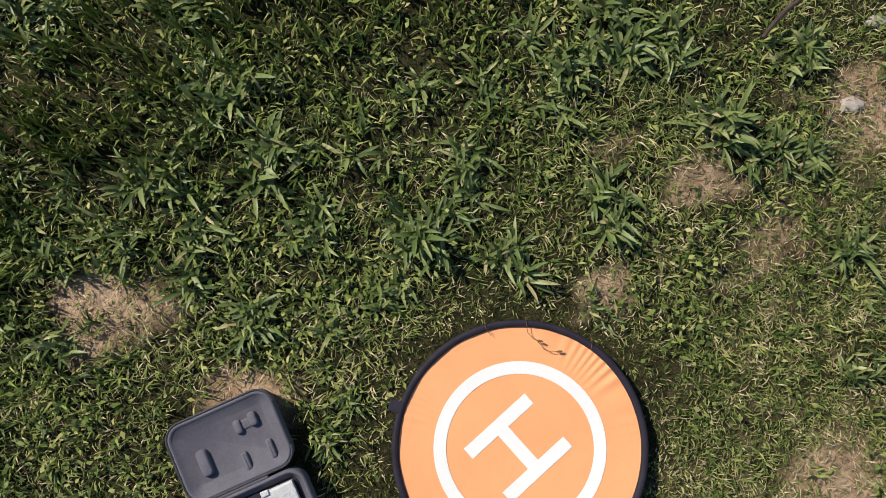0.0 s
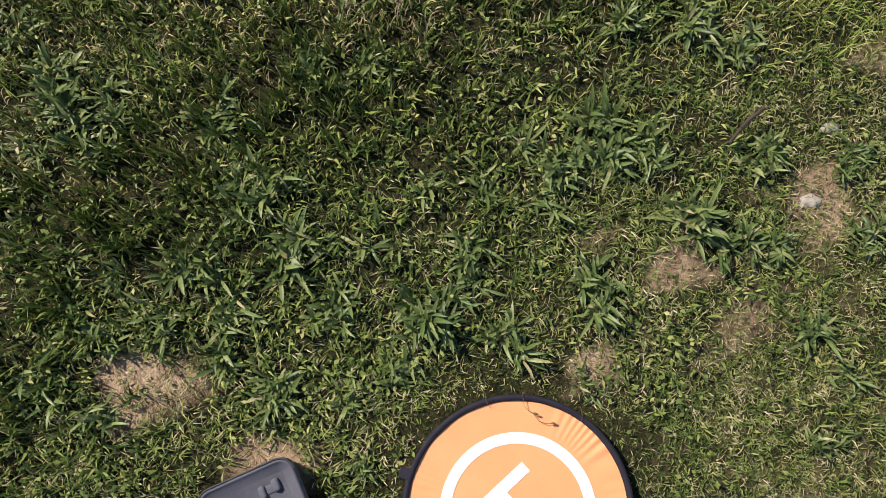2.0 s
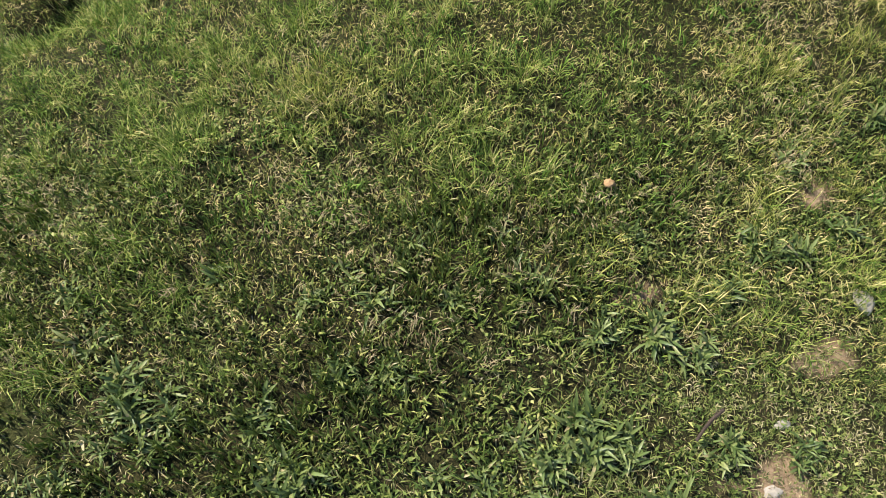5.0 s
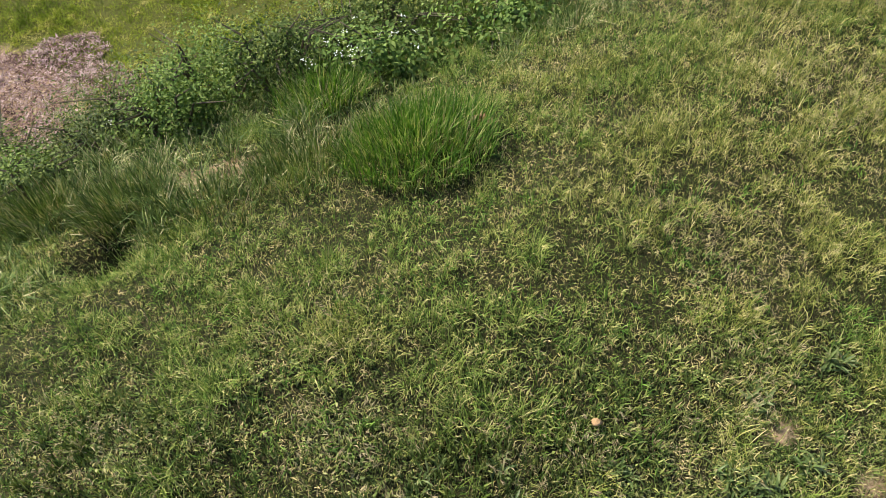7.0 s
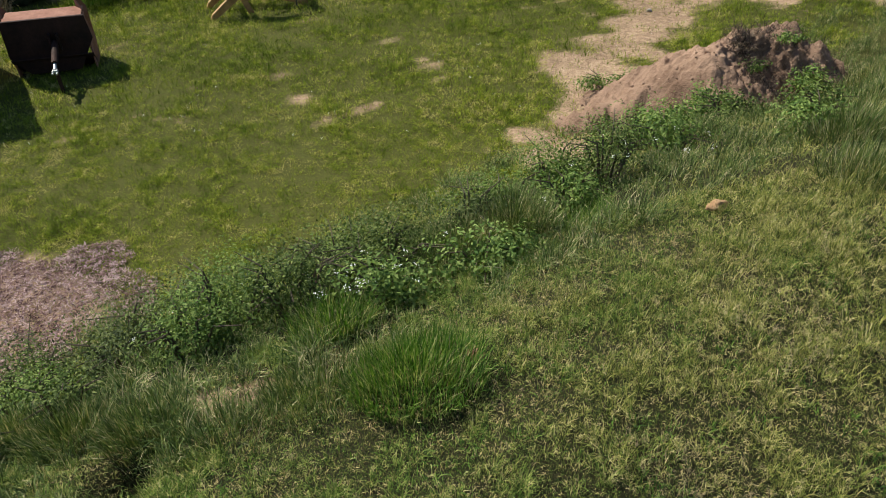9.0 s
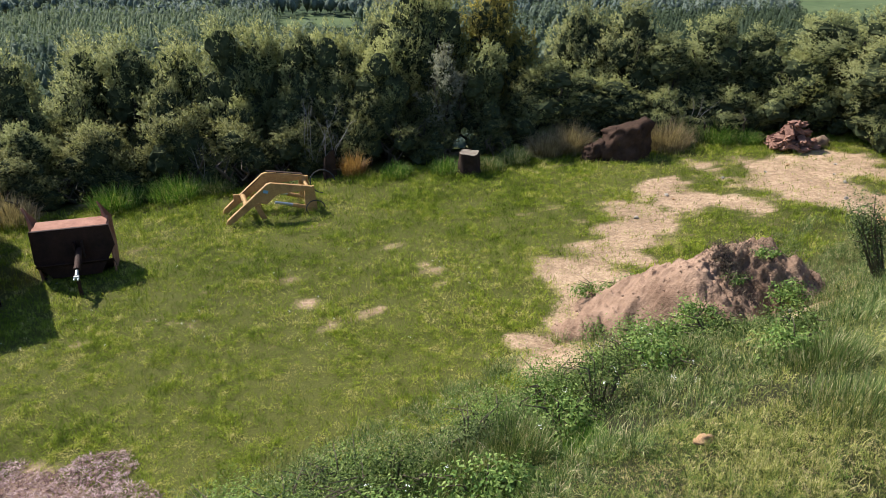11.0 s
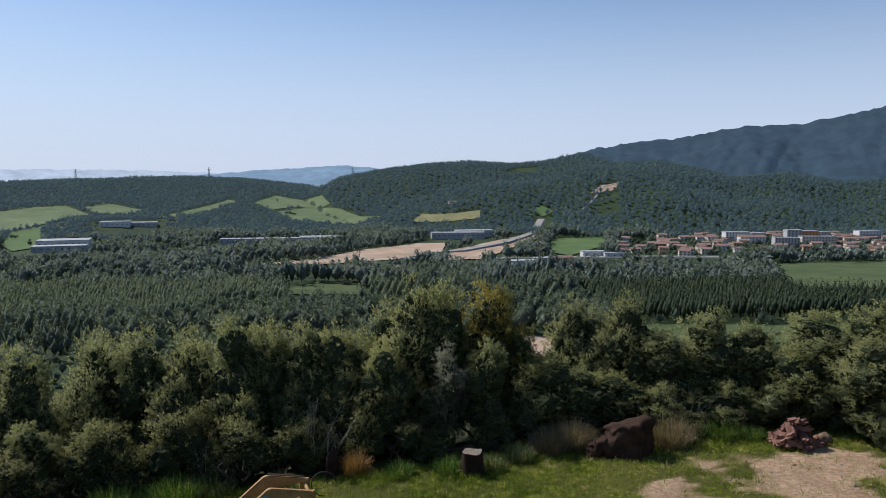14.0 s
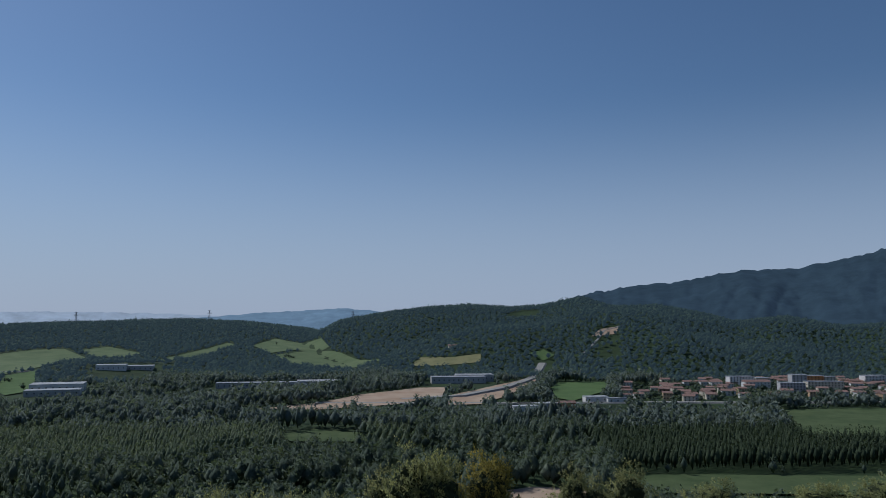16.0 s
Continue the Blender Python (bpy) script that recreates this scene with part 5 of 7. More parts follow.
def transport_box(x, y, turn, w=2.0, label=""):
    """A steel box bucket seen from behind: back plate, deck, raised cheeks, ram."""
    thing = tagged(new("steel_bucket"), label, "bucket", "rusty buckets by the wood")
    thing.matrix_basis = Matrix.Translation(at_ground(x, y, -0.04)) @ Matrix.Rotation(turn, 4, "Z") @ Matrix.Diagonal((1, 1, 1.12, 1))
    bm = bmesh.new()
    prism(bm, [(-w / 2 - 0.02, 0.4), (-w * 0.32, 0.1), (w * 0.3, 0.1), (w / 2 + 0.05, 0.62), (w / 2, 1.0), (-w / 2, 1.0)], 0.02, Matrix.Rotation(math.pi / 2, 4, "X"))
    part("back_plate", bm, RUST, thing)
    bm = bmesh.new()
    prism(bm, [(-w / 2 + 0.03, 0), (w / 2 - 0.03, 0), (w / 2, 0.6), (-w / 2, 0.6)], 0.02, Matrix.Translation((0, 0.38, 0.02)) @ Matrix.Rotation(math.pi / 2 + 0.9, 4, "X"))
    part("lower_plate", bm, RUST, thing)
    bm = bmesh.new()
    box(bm, (w - 0.09, 0.46, 0.03), (0, 0.27, 0.985), 0.006)
    part("deck", bm, RUST_LIGHT, thing, "lighter rusty deck")
    bm = bmesh.new()
    box(bm, (w, 0.05, 0.06), (0, 0.012, 0.975), 0.006)
    part("top_rail", bm, RUST, thing)
    for sgn in (-1, 1):
        bm = bmesh.new()
        prism(bm, [(0.0, 0.4), (0.06, 0.02), (0.62, 0.02), (0.72, 0.4), (0.66, 0.95), (0.56, 1.27), (0.49, 1.28), (0.3, 0.97), (0.0, 0.95)], 0.025,
              Matrix.Translation((sgn * (w / 2 - 0.03) - 0.012, 0, 0)) @ Matrix(((0, 0, 1, 0), (1, 0, 0, 0), (0, 1, 0, 0), (0, 0, 0, 1))))
        for v in bm.verts:  # both cheeks are bent over to one side
            v.co.x -= 0.55 * max(0.0, v.co.z - 0.95)
        part("side_plate", bm, RUST_LIGHT, thing)
    bm = bmesh.new()
    box(bm, (w - 0.1, 0.5, 0.025), (0, 0.36, 0.03), 0.004)
    part("floor_plate", bm, RUST, thing)
    bm = bmesh.new()
    box(bm, (0.03, 0.16, 0.3), (0.05, -0.09, 0.62), 0.006)
    box(bm, (0.03, 0.16, 0.3), (0.19, -0.09, 0.62), 0.006)
    part("bracket", bm, RUST, thing)
    ram = tagged(new("ram"), "hydraulic ram with a pale clevis")
    ram.parent = thing
    bm = bmesh.new()
    tube(bm, (0.12, -0.1, 0.62), (0.14, -0.75, 0.5), 0.06, 0.06, 14)
    part("barrel", bm, RUST, ram)
    bm = bmesh.new()
    tube(bm, (0.14, -0.72, 0.505), (0.15, -0.92, 0.465), 0.03, 0.03, 12)
    part("rod", bm, CHROME, ram)
    bm = bmesh.new()
    box(bm, (0.1, 0.08, 0.045), (0.15, -0.95, 0.46), 0.012)
    box(bm, (0.035, 0.1, 0.03), (0.185, -1.02, 0.45), 0.01)
    box(bm, (0.03, 0.08, 0.03), (0.115, -1.01, 0.45), 0.01)
    part("clevis", bm, CHROME, ram, "pale worn clevis")
    bm = bmesh.new()
    box(bm, (0.06, 0.06, 0.5), (0.14, -0.8, 0.24), 0.008)
    part("prop", bm, RUST, thing)
    return thing


transport_box(-7.54, 13.5, radians(17), 1.42, "rusty steel bucket seen from behind, standing on grass")
transport_box(-10.6, 14.5, radians(18), 1.4, "second rusty steel bucket, standing on grass")

bin_ = tagged(new("steel_bin"), "tall rusty steel bin standing on grass", "bin")
bin_.matrix_basis = Matrix.Translation(at_ground(-10.07, 12.83, -0.04)) @ Matrix.Rotation(radians(32), 4, "Z") @ Matrix.Diagonal((1, 2.0, 1.08, 1))
for sx, sy, px, py in ((2.2, 0.03, 0, -0.6), (2.2, 0.03, 0, 0.6), (0.03, 1.17, -1.085, 0), (0.03, 1.17, 1.085, 0)):
    bm = bmesh.new()
    box(bm, (sx, sy, 1.85), (px, py, 0.94), 0.004)
    part("side_plate", bm, RUST, bin_)
for k in range(5):
    bm = bmesh.new()
    box(bm, (0.07, 0.05, 1.8), (-0.9 + 0.45 * k, -0.642, 0.93), 0.006)
    part("rib", bm, RUST, bin_)
bm = bmesh.new()
box(bm, (2.14, 1.15, 0.03), (0, 0, 0.06))
part("floor_plate", bm, RUST, bin_)

loader = tagged(new("loader_arms"), "faded yellow front loader arms lying on grass", "loader arms")
loader.matrix_basis = Matrix.Translation(at_ground(-4.28, 16.25, -0.03)) @ Matrix.Rotation(radians(21), 4, "Z")
UPRIGHT = Matrix(((1, 0, 0, 0), (0, 0, 1, 0), (0, 1, 0, 0), (0, 0, 0, 1)))
ARM = [(-1.05, 0.02), (-0.98, 0.0), (-0.28, 0.5), (-0.1, 0.42), (0.16, 0.64), (0.75, 0.66), (0.95, 0.6), (0.97, 0.7), (0.9, 0.74), (0.02, 0.92), (-0.06, 0.9), (-1.0, 0.14)]
for y in (0.0, 0.75):
    bm = bmesh.new()
    prism(bm, ARM, 0.09, Matrix.Translation((0, y, 0)) @ UPRIGHT)
    bmesh.ops.bevel(bm, geom=bm.edges[:], offset=0.008, segments=1, affect="EDGES")
    bmesh.ops.recalc_face_normals(bm, faces=bm.faces)
    part("arm", bm, YELLOW, loader)
    bm = bmesh.new()
    prism(bm, [(0.78, 0.0), (1.08, 0.0), (1.02, 0.7), (0.8, 0.7)], 0.06, Matrix.Translation((0, y + 0.1, 0)) @ UPRIGHT)
    part("mast_plate", bm, YELLOW, loader)
    bm = bmesh.new()
    tube(bm, (0.1, y + 0.13, 0.4), (0.55, y + 0.13, 0.28), 0.035, 0.035, 10)
    part("ram", bm, CHROME, loader, "dull hydraulic ram")
    bm = bmesh.new()
    tube(bm, (0.5, y + 0.13, 0.29), (0.95, y + 0.13, 0.15), 0.05, 0.05, 10)
    part("ram_barrel", bm, YELLOW, loader)
    bm = bmesh.new()
    prism(bm, [(-0.38, 0.4), (-0.28, 0.45), (-0.12, 0.08), (-0.24, 0.06)], 0.05, Matrix.Translation((0, y + 0.02, 0)) @ UPRIGHT)
    part("bracket", bm, YELLOW, loader)
for a, b, r in (((-0.55, 0.0, 0.42), (-0.55, 0.84, 0.42), 0.06), ((0.9, 0.0, 0.62), (0.9, 0.9, 0.62), 0.04)):
    bm = bmesh.new()
    tube(bm, a, b, r, r, 12)
    part("cross_tube", bm, YELLOW, loader)
bm = bmesh.new()
box(bm, (0.86, 0.1, 0.012), (0.46, 0.795, 0.872), 0.003, Matrix.Rotation(0.2, 4, "Y"))
box(bm, (0.98, 0.1, 0.012), (-0.49, 0.795, 0.53), 0.003, Matrix.Rotation(-0.67, 4, "Y"))
part("rusted_edge", bm, RUST, loader, "dark rusted upper edge of the arm")
bm = bmesh.new()
box(bm, (0.11, 0.006, 0.07), (-0.1, -0.003, 0.73), 0.002, Matrix.Rotation(0.3, 4, "Y"))
part("sticker", bm, mottled("faded_blue_sticker", (0.16, 0.3, 0.42), (0.26, 0.42, 0.52), 20), loader, "faded blue sticker")
bm = bmesh.new()
box(bm, (0.14, 0.05, 0.2), (-0.72, 0.42, 0.5), 0.01)
part("bracket_plate", bm, YELLOW, loader)
for cx, cy, cz, rr, tilt in ((1.0, -0.05, 0.2, 0.22, 0.2), (1.35, 0.75, 0.55, 0.3, 0.5)):
    bm = bmesh.new()
    pts = [Vector((cx + rr * math.cos(k * 0.42), cy + tilt * 0.3 * math.sin(k * 0.42), cz + rr * 0.8 * math.sin(k * 0.42))) for k in range(12)]
    for a, b in zip(pts, pts[1:]):
        tube(bm, a, b, 0.014, 0.014, 6, False)
    part("hose", bm, HOSE, loader, "black rubber hose")


def stump(x, y, w, d, h, label, seed, top=True, notch=0.0):
    """An old stump or post: fluted sides, uneven top."""
    bm = bmesh.new()
    rows = []
    for k in range(9):
        t = k / 8
        row = []
        for j in range(28):
            a = 2 * math.pi * j / 28
            n = noise.fractal(Vector((math.cos(a) * 1.5 + seed, math.sin(a) * 1.5, t * 1.2)), 0.9, 2, 4)
            r = (1 + 0.28 * n) * (1.18 - 0.22 * t + 0.12 * (1 - t) ** 3)
            up = h * t * (1 + 0.05 * noise.noise(Vector((math.cos(a), math.sin(a), seed))) + notch * math.cos(a + 0.4) * t)
            row.append(bm.verts.new((math.cos(a) * r * w / 2, math.sin(a) * r * d / 2, up)))
        rows.append(row)
    for a, b in zip(rows, rows[1:]):
        for j in range(28):
            bm.faces.new((a[j], a[(j + 1) % 28], b[(j + 1) % 28], b[j]))
    thing = tagged(new("tree_stump"), label, "stump", "stumps along the terrace's edge")
    thing.location = at_ground(x, y, -0.06)
    bm2 = bmesh.new()
    c = bm2.verts.new(sum((v.co for v in rows[-1]), Vector()) / 28 - Vector((0, 0, 0.02)))
    ring = [bm2.verts.new(v.co) for v in rows[-1]]
    for j in range(28):
        bm2.faces.new((c, ring[j], ring[(j + 1) % 28]))
    part("trunk", bm, OLDWOOD, thing, "", True)
    part("cut_face", bm2, CUTWOOD if top else OLDWOOD, thing, "pale cut face" if top else "")
    return thing


stump(0.27, 18.75, 0.52, 0.46, 0.64, "cut wooden stump with a pale top in grass", 2.0)
stump(-3.35, 18.95, 0.3, 0.3, 0.72, "dark rotten stump standing in long grass", 5.0, False, 0.2)


ROTTEN = mottled("rotten_brown_wood", (0.026, 0.015, 0.011), (0.085, 0.05, 0.034), 3.0, 0.92, 0.12, 9, 0.8, 0.025)


def broken_stump(x, y, w, d, h, label, seed):
    """A torn-out stump with its earth: craggy, steep-sided, leaning, with splinters on top."""
    thing = tagged(new("tree_stump"), label, "stump", "stumps along the terrace's edge")
    thing.location = at_ground(x, y, -0.12)
    bm = bmesh.new()
    rows = []
    for k in range(17):
        t = k / 16
        row = []
        for j in range(48):
            a = 2 * math.pi * j / 48
            n = noise.fractal(Vector((math.cos(a) * 1.7 + seed, math.sin(a) * 1.7, t * 2.1)), 0.8, 2.2, 6)
            crag = 0.75 * abs(noise.noise(Vector((math.cos(a) * 3.1, math.sin(a) * 3.1 + seed, t * 3.3))))
            r = (1 + 0.3 * n - 0.35 * crag) * (1.08 - 0.16 * t ** 2) * (1 if t < 0.95 else 0.8)
            up = h * (t + 0.12 * noise.noise(Vector((math.cos(a) * 2, math.sin(a) * 2, seed + t))) * t) * (1 + 0.18 * math.cos(a + 0.3) * t)
            row.append(bm.verts.new((math.cos(a) * r * w / 2 + 0.12 * w * t, math.sin(a) * r * d / 2, up)))
        rows.append(row)
    for a, b in zip(rows, rows[1:]):
        for j in range(48):
            bm.faces.new((a[j], a[(j + 1) % 48], b[(j + 1) % 48], b[j]))
    bm.faces.new(rows[-1])
    tops = [v.co.copy() for v in rows[-1]]
    part("trunk", bm, ROTTEN, thing, "", True)
    rnd = random.Random(seed)
    for k in range(5):
        bm = bmesh.new()
        p = tops[rnd.randrange(48)] * rnd.uniform(0.85, 0.98)
        tube(bm, p - Vector((0, 0, 0.15)), p + Vector((rnd.uniform(-0.1, 0.1), rnd.uniform(-0.1, 0.1), rnd.uniform(0.04, 0.16))), 0.03, 0.008, 5)
        part("root", bm, ROTTEN, thing)
    return thing


broken_stump(4.4, 19.85, 1.3, 1.0, 1.02, "large dark rotten tree stump in dry grass", 8)
broken_stump(3.62, 19.8, 0.6, 0.6, 0.56, "low broken part of a rotten stump in dry grass", 12)

# rubble of roots and broken bark
REDWOOD = mottled("red_rotten_wood", (0.11, 0.05, 0.035), (0.36, 0.2, 0.15), 4, 0.9, 0.15, 9, 0.6, 0.02)
rubble = tagged(new("root_pile"), "pile of broken reddish roots and bark on sand", "pile")
rubble.location = at_ground(8.95, 19.9, -0.05)
rnd = random.Random(11)
for k in range(85):
    bm = bmesh.new()
    s = rnd.uniform(0.08, 0.27)
    bmesh.ops.create_cube(bm, size=1.7)
    bmesh.ops.subdivide_edges(bm, edges=bm.edges[:], cuts=2, use_grid_fill=True)
    for v in bm.verts:
        v.co *= 1 + 0.45 * noise.noise(v.co * 2.1 + Vector((k * 2.0, 0, 0)))
        v.co.y *= 1 - 0.3 * abs(v.co.x)
    a, q = rnd.uniform(0, 6.28), math.sqrt(rnd.random())
    px, py = q * math.cos(a) * 0.52, q * math.sin(a) * 0.4
    pz = max(0.05, (0.95 - 0.8 * q) * rnd.uniform(0.3, 1.0) * (1.0 - 0.6 * px))
    m = Matrix.Translation((px, py, pz)) @ Euler((rnd.uniform(-0.6, 0.6), rnd.uniform(-0.6, 0.6), rnd.random() * 6)).to_matrix().to_4x4() @ Matrix.Diagonal((s, s * 0.5, s * 0.28, 1))
    bm.transform(m)
    part("chunk", bm, CUTWOOD if k == 3 else REDWOOD, rubble)
lump("stone", mottled("brown_rock", (0.12, 0.075, 0.05), (0.26, 0.18, 0.125), 5, 0.9, 0.2, 8, 0.6, 0.01), (0.42, 0.35, 0.38), at_ground(9.75, 20.0), "brown boulder at the edge of the sand", "stone", 21, "stones on the terrace", 0.25, 3)
lump("stone", OCHRE, (0.36, 0.3, 0.24), at_ground(8.8, 14.7), "pale ochre boulder in long grass", "stone", 22, "stones on the terrace", 0.25, 3)
rnd = random.Random(17)
for k in range(46):
    x, y = rnd.uniform(1.2, 11), rnd.uniform(9.6, 19)
    if float(worn(x, y)) > 0.4:
        s = rnd.uniform(0.05, 0.14)
        lump("stone", STONE if k % 3 else OCHRE, (s, s * rnd.uniform(0.6, 1), s * 0.6), at_ground(x, y), "small loose stone on the sandy ground", "stone", 30 + k, "loose stones on the sand", 0.25, 2, rnd.uniform(0, 3))
# gravel over the sand
x, y = scatter(9000, 1.0, 12.5, 9.0, 20.5, lambda x, y: smooth(0.3, 0.9, worn(x, y)))
z = land(x, y)
sz = rng.uniform(0.006, 0.02, len(x))[:, None, None] * np.array([1, 1, 0.45])
v = np.stack([x, y, z + 0.004], -1)[:, None, :] + ICO6[None] * sz * rng.uniform(0.6, 1.2, (len(x), 6, 3))
f = (ICO6_F[None] + (np.arange(len(x)) * 6)[:, None, None]).reshape(-1, 3)
GRAVEL = leafy("gravel", [(0.0, (0.16, 0.11, 0.08)), (0.6, (0.36, 0.27, 0.2)), (1.0, (0.52, 0.44, 0.36))], 0.9, 0.1, 0.0)
stuff("gravel", sheet_mesh("gravel", v.reshape(-1, 3), f, GRAVEL), "small gravel scattered over the sandy ground", "gravel")
# dark shrub by the path
bush("shrub", "dark slender shrub leaning over the grass", "shrub", 5.6, 9.35, (0.3, 0.3, 0.9), 2200, 0.04, DARKLEAF, CANE, "", 14, 0.3, 77).rotation_euler = (0, -0.42, 0)

# ---- the wood below the terrace ----
OLIVE = leafy("olive_leaf", [(0.0, (0.111, 0.119, 0.0553)), (0.5, (0.234, 0.251, 0.111)), (0.85, (0.315, 0.332, 0.157)), (1.0, (0.391, 0.404, 0.212))], 0.7, 0.1, 0.5, 0.9, 0.5, 0.7, (1.15, 1.12, 0.9))
OAK = leafy("oak_leaf", [(0.0, (0.119, 0.132, 0.051)), (0.6, (0.281, 0.293, 0.119)), (1.0, (0.408, 0.412, 0.196))], 0.7, 0.1, 0.5, 0.9, 0.5, 0.7, (1.15, 1.12, 0.9))
DARK = leafy("dark_oak_leaf", [(0.0, (0.102, 0.111, 0.0467)), (0.6, (0.246, 0.255, 0.115)), (1.0, (0.383, 0.391, 0.196))], 0.7, 0.1, 0.5, 0.9, 0.5, 0.7, (1.15, 1.12, 0.9))
GOLD = leafy("golden_oak_leaf", [(0.0, (0.111, 0.115, 0.0306)), (0.6, (0.272, 0.23, 0.0553)), (1.0, (0.425, 0.34, 0.0935))], 0.7, 0.1, 0.5, 0.9, 0.5, 0.7, (1.15, 1.12, 0.9))
GREY = leafy("grey_leaf", [(0.0, (0.11, 0.115, 0.085)), (0.6, (0.22, 0.225, 0.17)), (1.0, (0.36, 0.37, 0.3))], 0.7, 0.1, 0.46, 0.9, 0.5, 0.7, (1.15, 1.12, 0.9))
# dark colour that paints in the shade deep inside the crowns
INNER = mottled("crown_inner_shade", (0.02, 0.026, 0.012), (0.06, 0.07, 0.034), 5, 0.95, 0.05)
TRUNK = mottled("tree_bark", (0.035, 0.027, 0.02), (0.12, 0.1, 0.08), 6, 0.95, 0.1, 7, 0.7, 0.02)


def leaf_pieces(name, pos, along, length, width, mat, out):
    """Small narrow leaves, each pointing roughly along its twig."""
    k = len(pos)
    t = along + rng.normal(0, 0.5, (k, 3))
    t = t / np.maximum(np.linalg.norm(t, axis=1, keepdims=True), 1e-6)
    s = np.cross(rng.normal(size=(k, 3)), t)
    s = s / np.maximum(np.linalg.norm(s, axis=1, keepdims=True), 1e-6)
    L, W = length[:, None], width[:, None]
    v = facing(np.stack([pos - s * W * 0.5, pos + s * W * 0.5, pos + t * L], 1), out)
    return sheet_mesh(name, v.reshape(-1, 3), np.arange(k * 3).reshape(-1, 3), mat, True, np.repeat(out, 3, 0))


def tree_model(label, leaf_mat, seed, leaves=23800, high=4.6, across=2.6, leaf=0.063, plumes=54, kind="tree", group="trees of the wood", core=0.36):
    """A many-stemmed tree, leafy nearly to the ground: its crown is a crowd of upright plumes of sprays."""
    global rng
    keep, rng = rng, np.random.default_rng(seed)
    rnd = random.Random(seed)
    thing = tagged(new(kind), label, kind, group)
    # a few big rounded heads, each a crowd of plumes
    heads = max(4, plumes // 6)
    lift = np.linspace(0.22, 0.8, heads) + rng.normal(0, 0.04, heads)
    big = across * np.interp(lift, (0.2, 0.55, 0.85), (0.27, 0.27, 0.2)) * rng.uniform(0.85, 1.15, heads)
    a = np.arange(heads) * 2.4 + rng.uniform(0, 6)
    q = np.interp(lift, (0.2, 0.5, 0.8), (0.24, 0.24, 0.06)) * across * rng.uniform(0.6, 1.1, heads)
    middle = np.stack([q * np.cos(a), q * np.sin(a), lift * high], -1)
    of = np.arange(plumes) % heads
    way = rng.normal(size=(plumes, 3))
    way[:, 2] = np.where(way[:, 2] < -0.3, -way[:, 2], way[:, 2])
    way /= np.linalg.norm(way, axis=1, keepdims=True)
    c = middle[of] + way * big[of][:, None] * np.array([0.7, 0.7, 0.95])
    size = big[of] * rng.uniform(0.42, 0.72, plumes)
    tallness = rng.uniform(0.95, 1.5, plumes)
    axis = way * 0.5 + np.array([0, 0, 1.0]) + rng.normal(0, 0.15, (plumes, 3))
    axis /= np.linalg.norm(axis, axis=1, keepdims=True)
    # twigs: short sprays that start inside a plume and reach out and up through its skin
    twigs = leaves // 14
    pick = rng.choice(plumes, twigs, p=(size ** 2 * tallness) / (size ** 2 * tallness).sum())
    u = rng.uniform(-1, 1, twigs)
    ring = np.sqrt(np.clip(1 - np.abs(u) ** 2.2, 0, 1)) * np.where(u > 0, 1 - 0.35 * u, 1.0)
    b = rng.uniform(0, 2 * np.pi, twigs)
    flat = np.stack([np.cos(b), np.sin(b), np.zeros(twigs)], -1)
    s = size[pick][:, None]
    root = c[pick] + axis[pick] * (u * tallness[pick])[:, None] * s * 0.95 + flat * (ring * rng.uniform(0.5, 1.0, twigs))[:, None] * s
    grow = flat * 0.75 + np.array([0, 0, 1.0]) * rng.uniform(0.1, 1.3, (twigs, 1)) + axis[pick] * np.clip(u, 0, 1)[:, None] + rng.normal(0, 0.3, (twigs, 3))
    grow /= np.linalg.norm(grow, axis=1, keepdims=True)
    reach = rng.uniform(0.08, 0.3, twigs) * np.where(rng.uniform(size=twigs) < 0.1, 1.7, 1.0)
    n = 14
    along = rng.uniform(0, 1, (twigs, n))
    p = root[:, None] + grow[:, None] * (along * reach[:, None])[..., None] + rng.normal(0, 0.03, (twigs, n, 3))
    p = p.reshape(-1, 3)
    g = np.repeat(grow, n, 0)
    k = len(p)
    out = unit(p - np.repeat(c[pick], n, 0)) + 0.45 * unit(p - np.array([0, 0, high * 0.45])) + rng.normal(0, 0.28, (k, 3))
    me = leaf_pieces("crown", p, g, rng.uniform(0.7, 1.5, k) * leaf, rng.uniform(0.4, 0.7, k) * leaf, leaf_mat, unit(out))
    new("crown", me).parent = thing
    # solid dark balls added inside the heads in place of shaded foliage
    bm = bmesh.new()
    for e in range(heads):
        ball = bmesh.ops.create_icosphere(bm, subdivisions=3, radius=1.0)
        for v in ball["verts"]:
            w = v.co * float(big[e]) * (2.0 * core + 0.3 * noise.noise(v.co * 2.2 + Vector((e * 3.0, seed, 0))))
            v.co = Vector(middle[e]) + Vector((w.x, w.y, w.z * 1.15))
    part("inner_foliage", bm, INNER, thing, "dark core standing in for shaded inner twigs and foliage")
    bm = bmesh.new()
    for k in range(4):
        b = rnd.uniform(0, 6.28)
        at = Vector((0.14 * math.cos(b), 0.14 * math.sin(b), -0.35))
        lean = Vector((math.cos(b), math.sin(b), 0)) * rnd.uniform(0.1, 0.3)
        rad = rnd.uniform(0.05, 0.085)
        for j in range(5):
            nxt = at + Vector((lean.x * 0.5 + rnd.uniform(-0.12, 0.12), lean.y * 0.5 + rnd.uniform(-0.12, 0.12), high * 0.155))
            tube(bm, at, nxt, rad, rad * 0.8, 7, False)
            if j > 0:
                e = rnd.randrange(plumes)
                tube(bm, nxt, nxt + (Vector(c[e]) - nxt) * 0.6, rad * 0.45, rad * 0.12, 5, False)
            at, rad = nxt, rad * 0.8
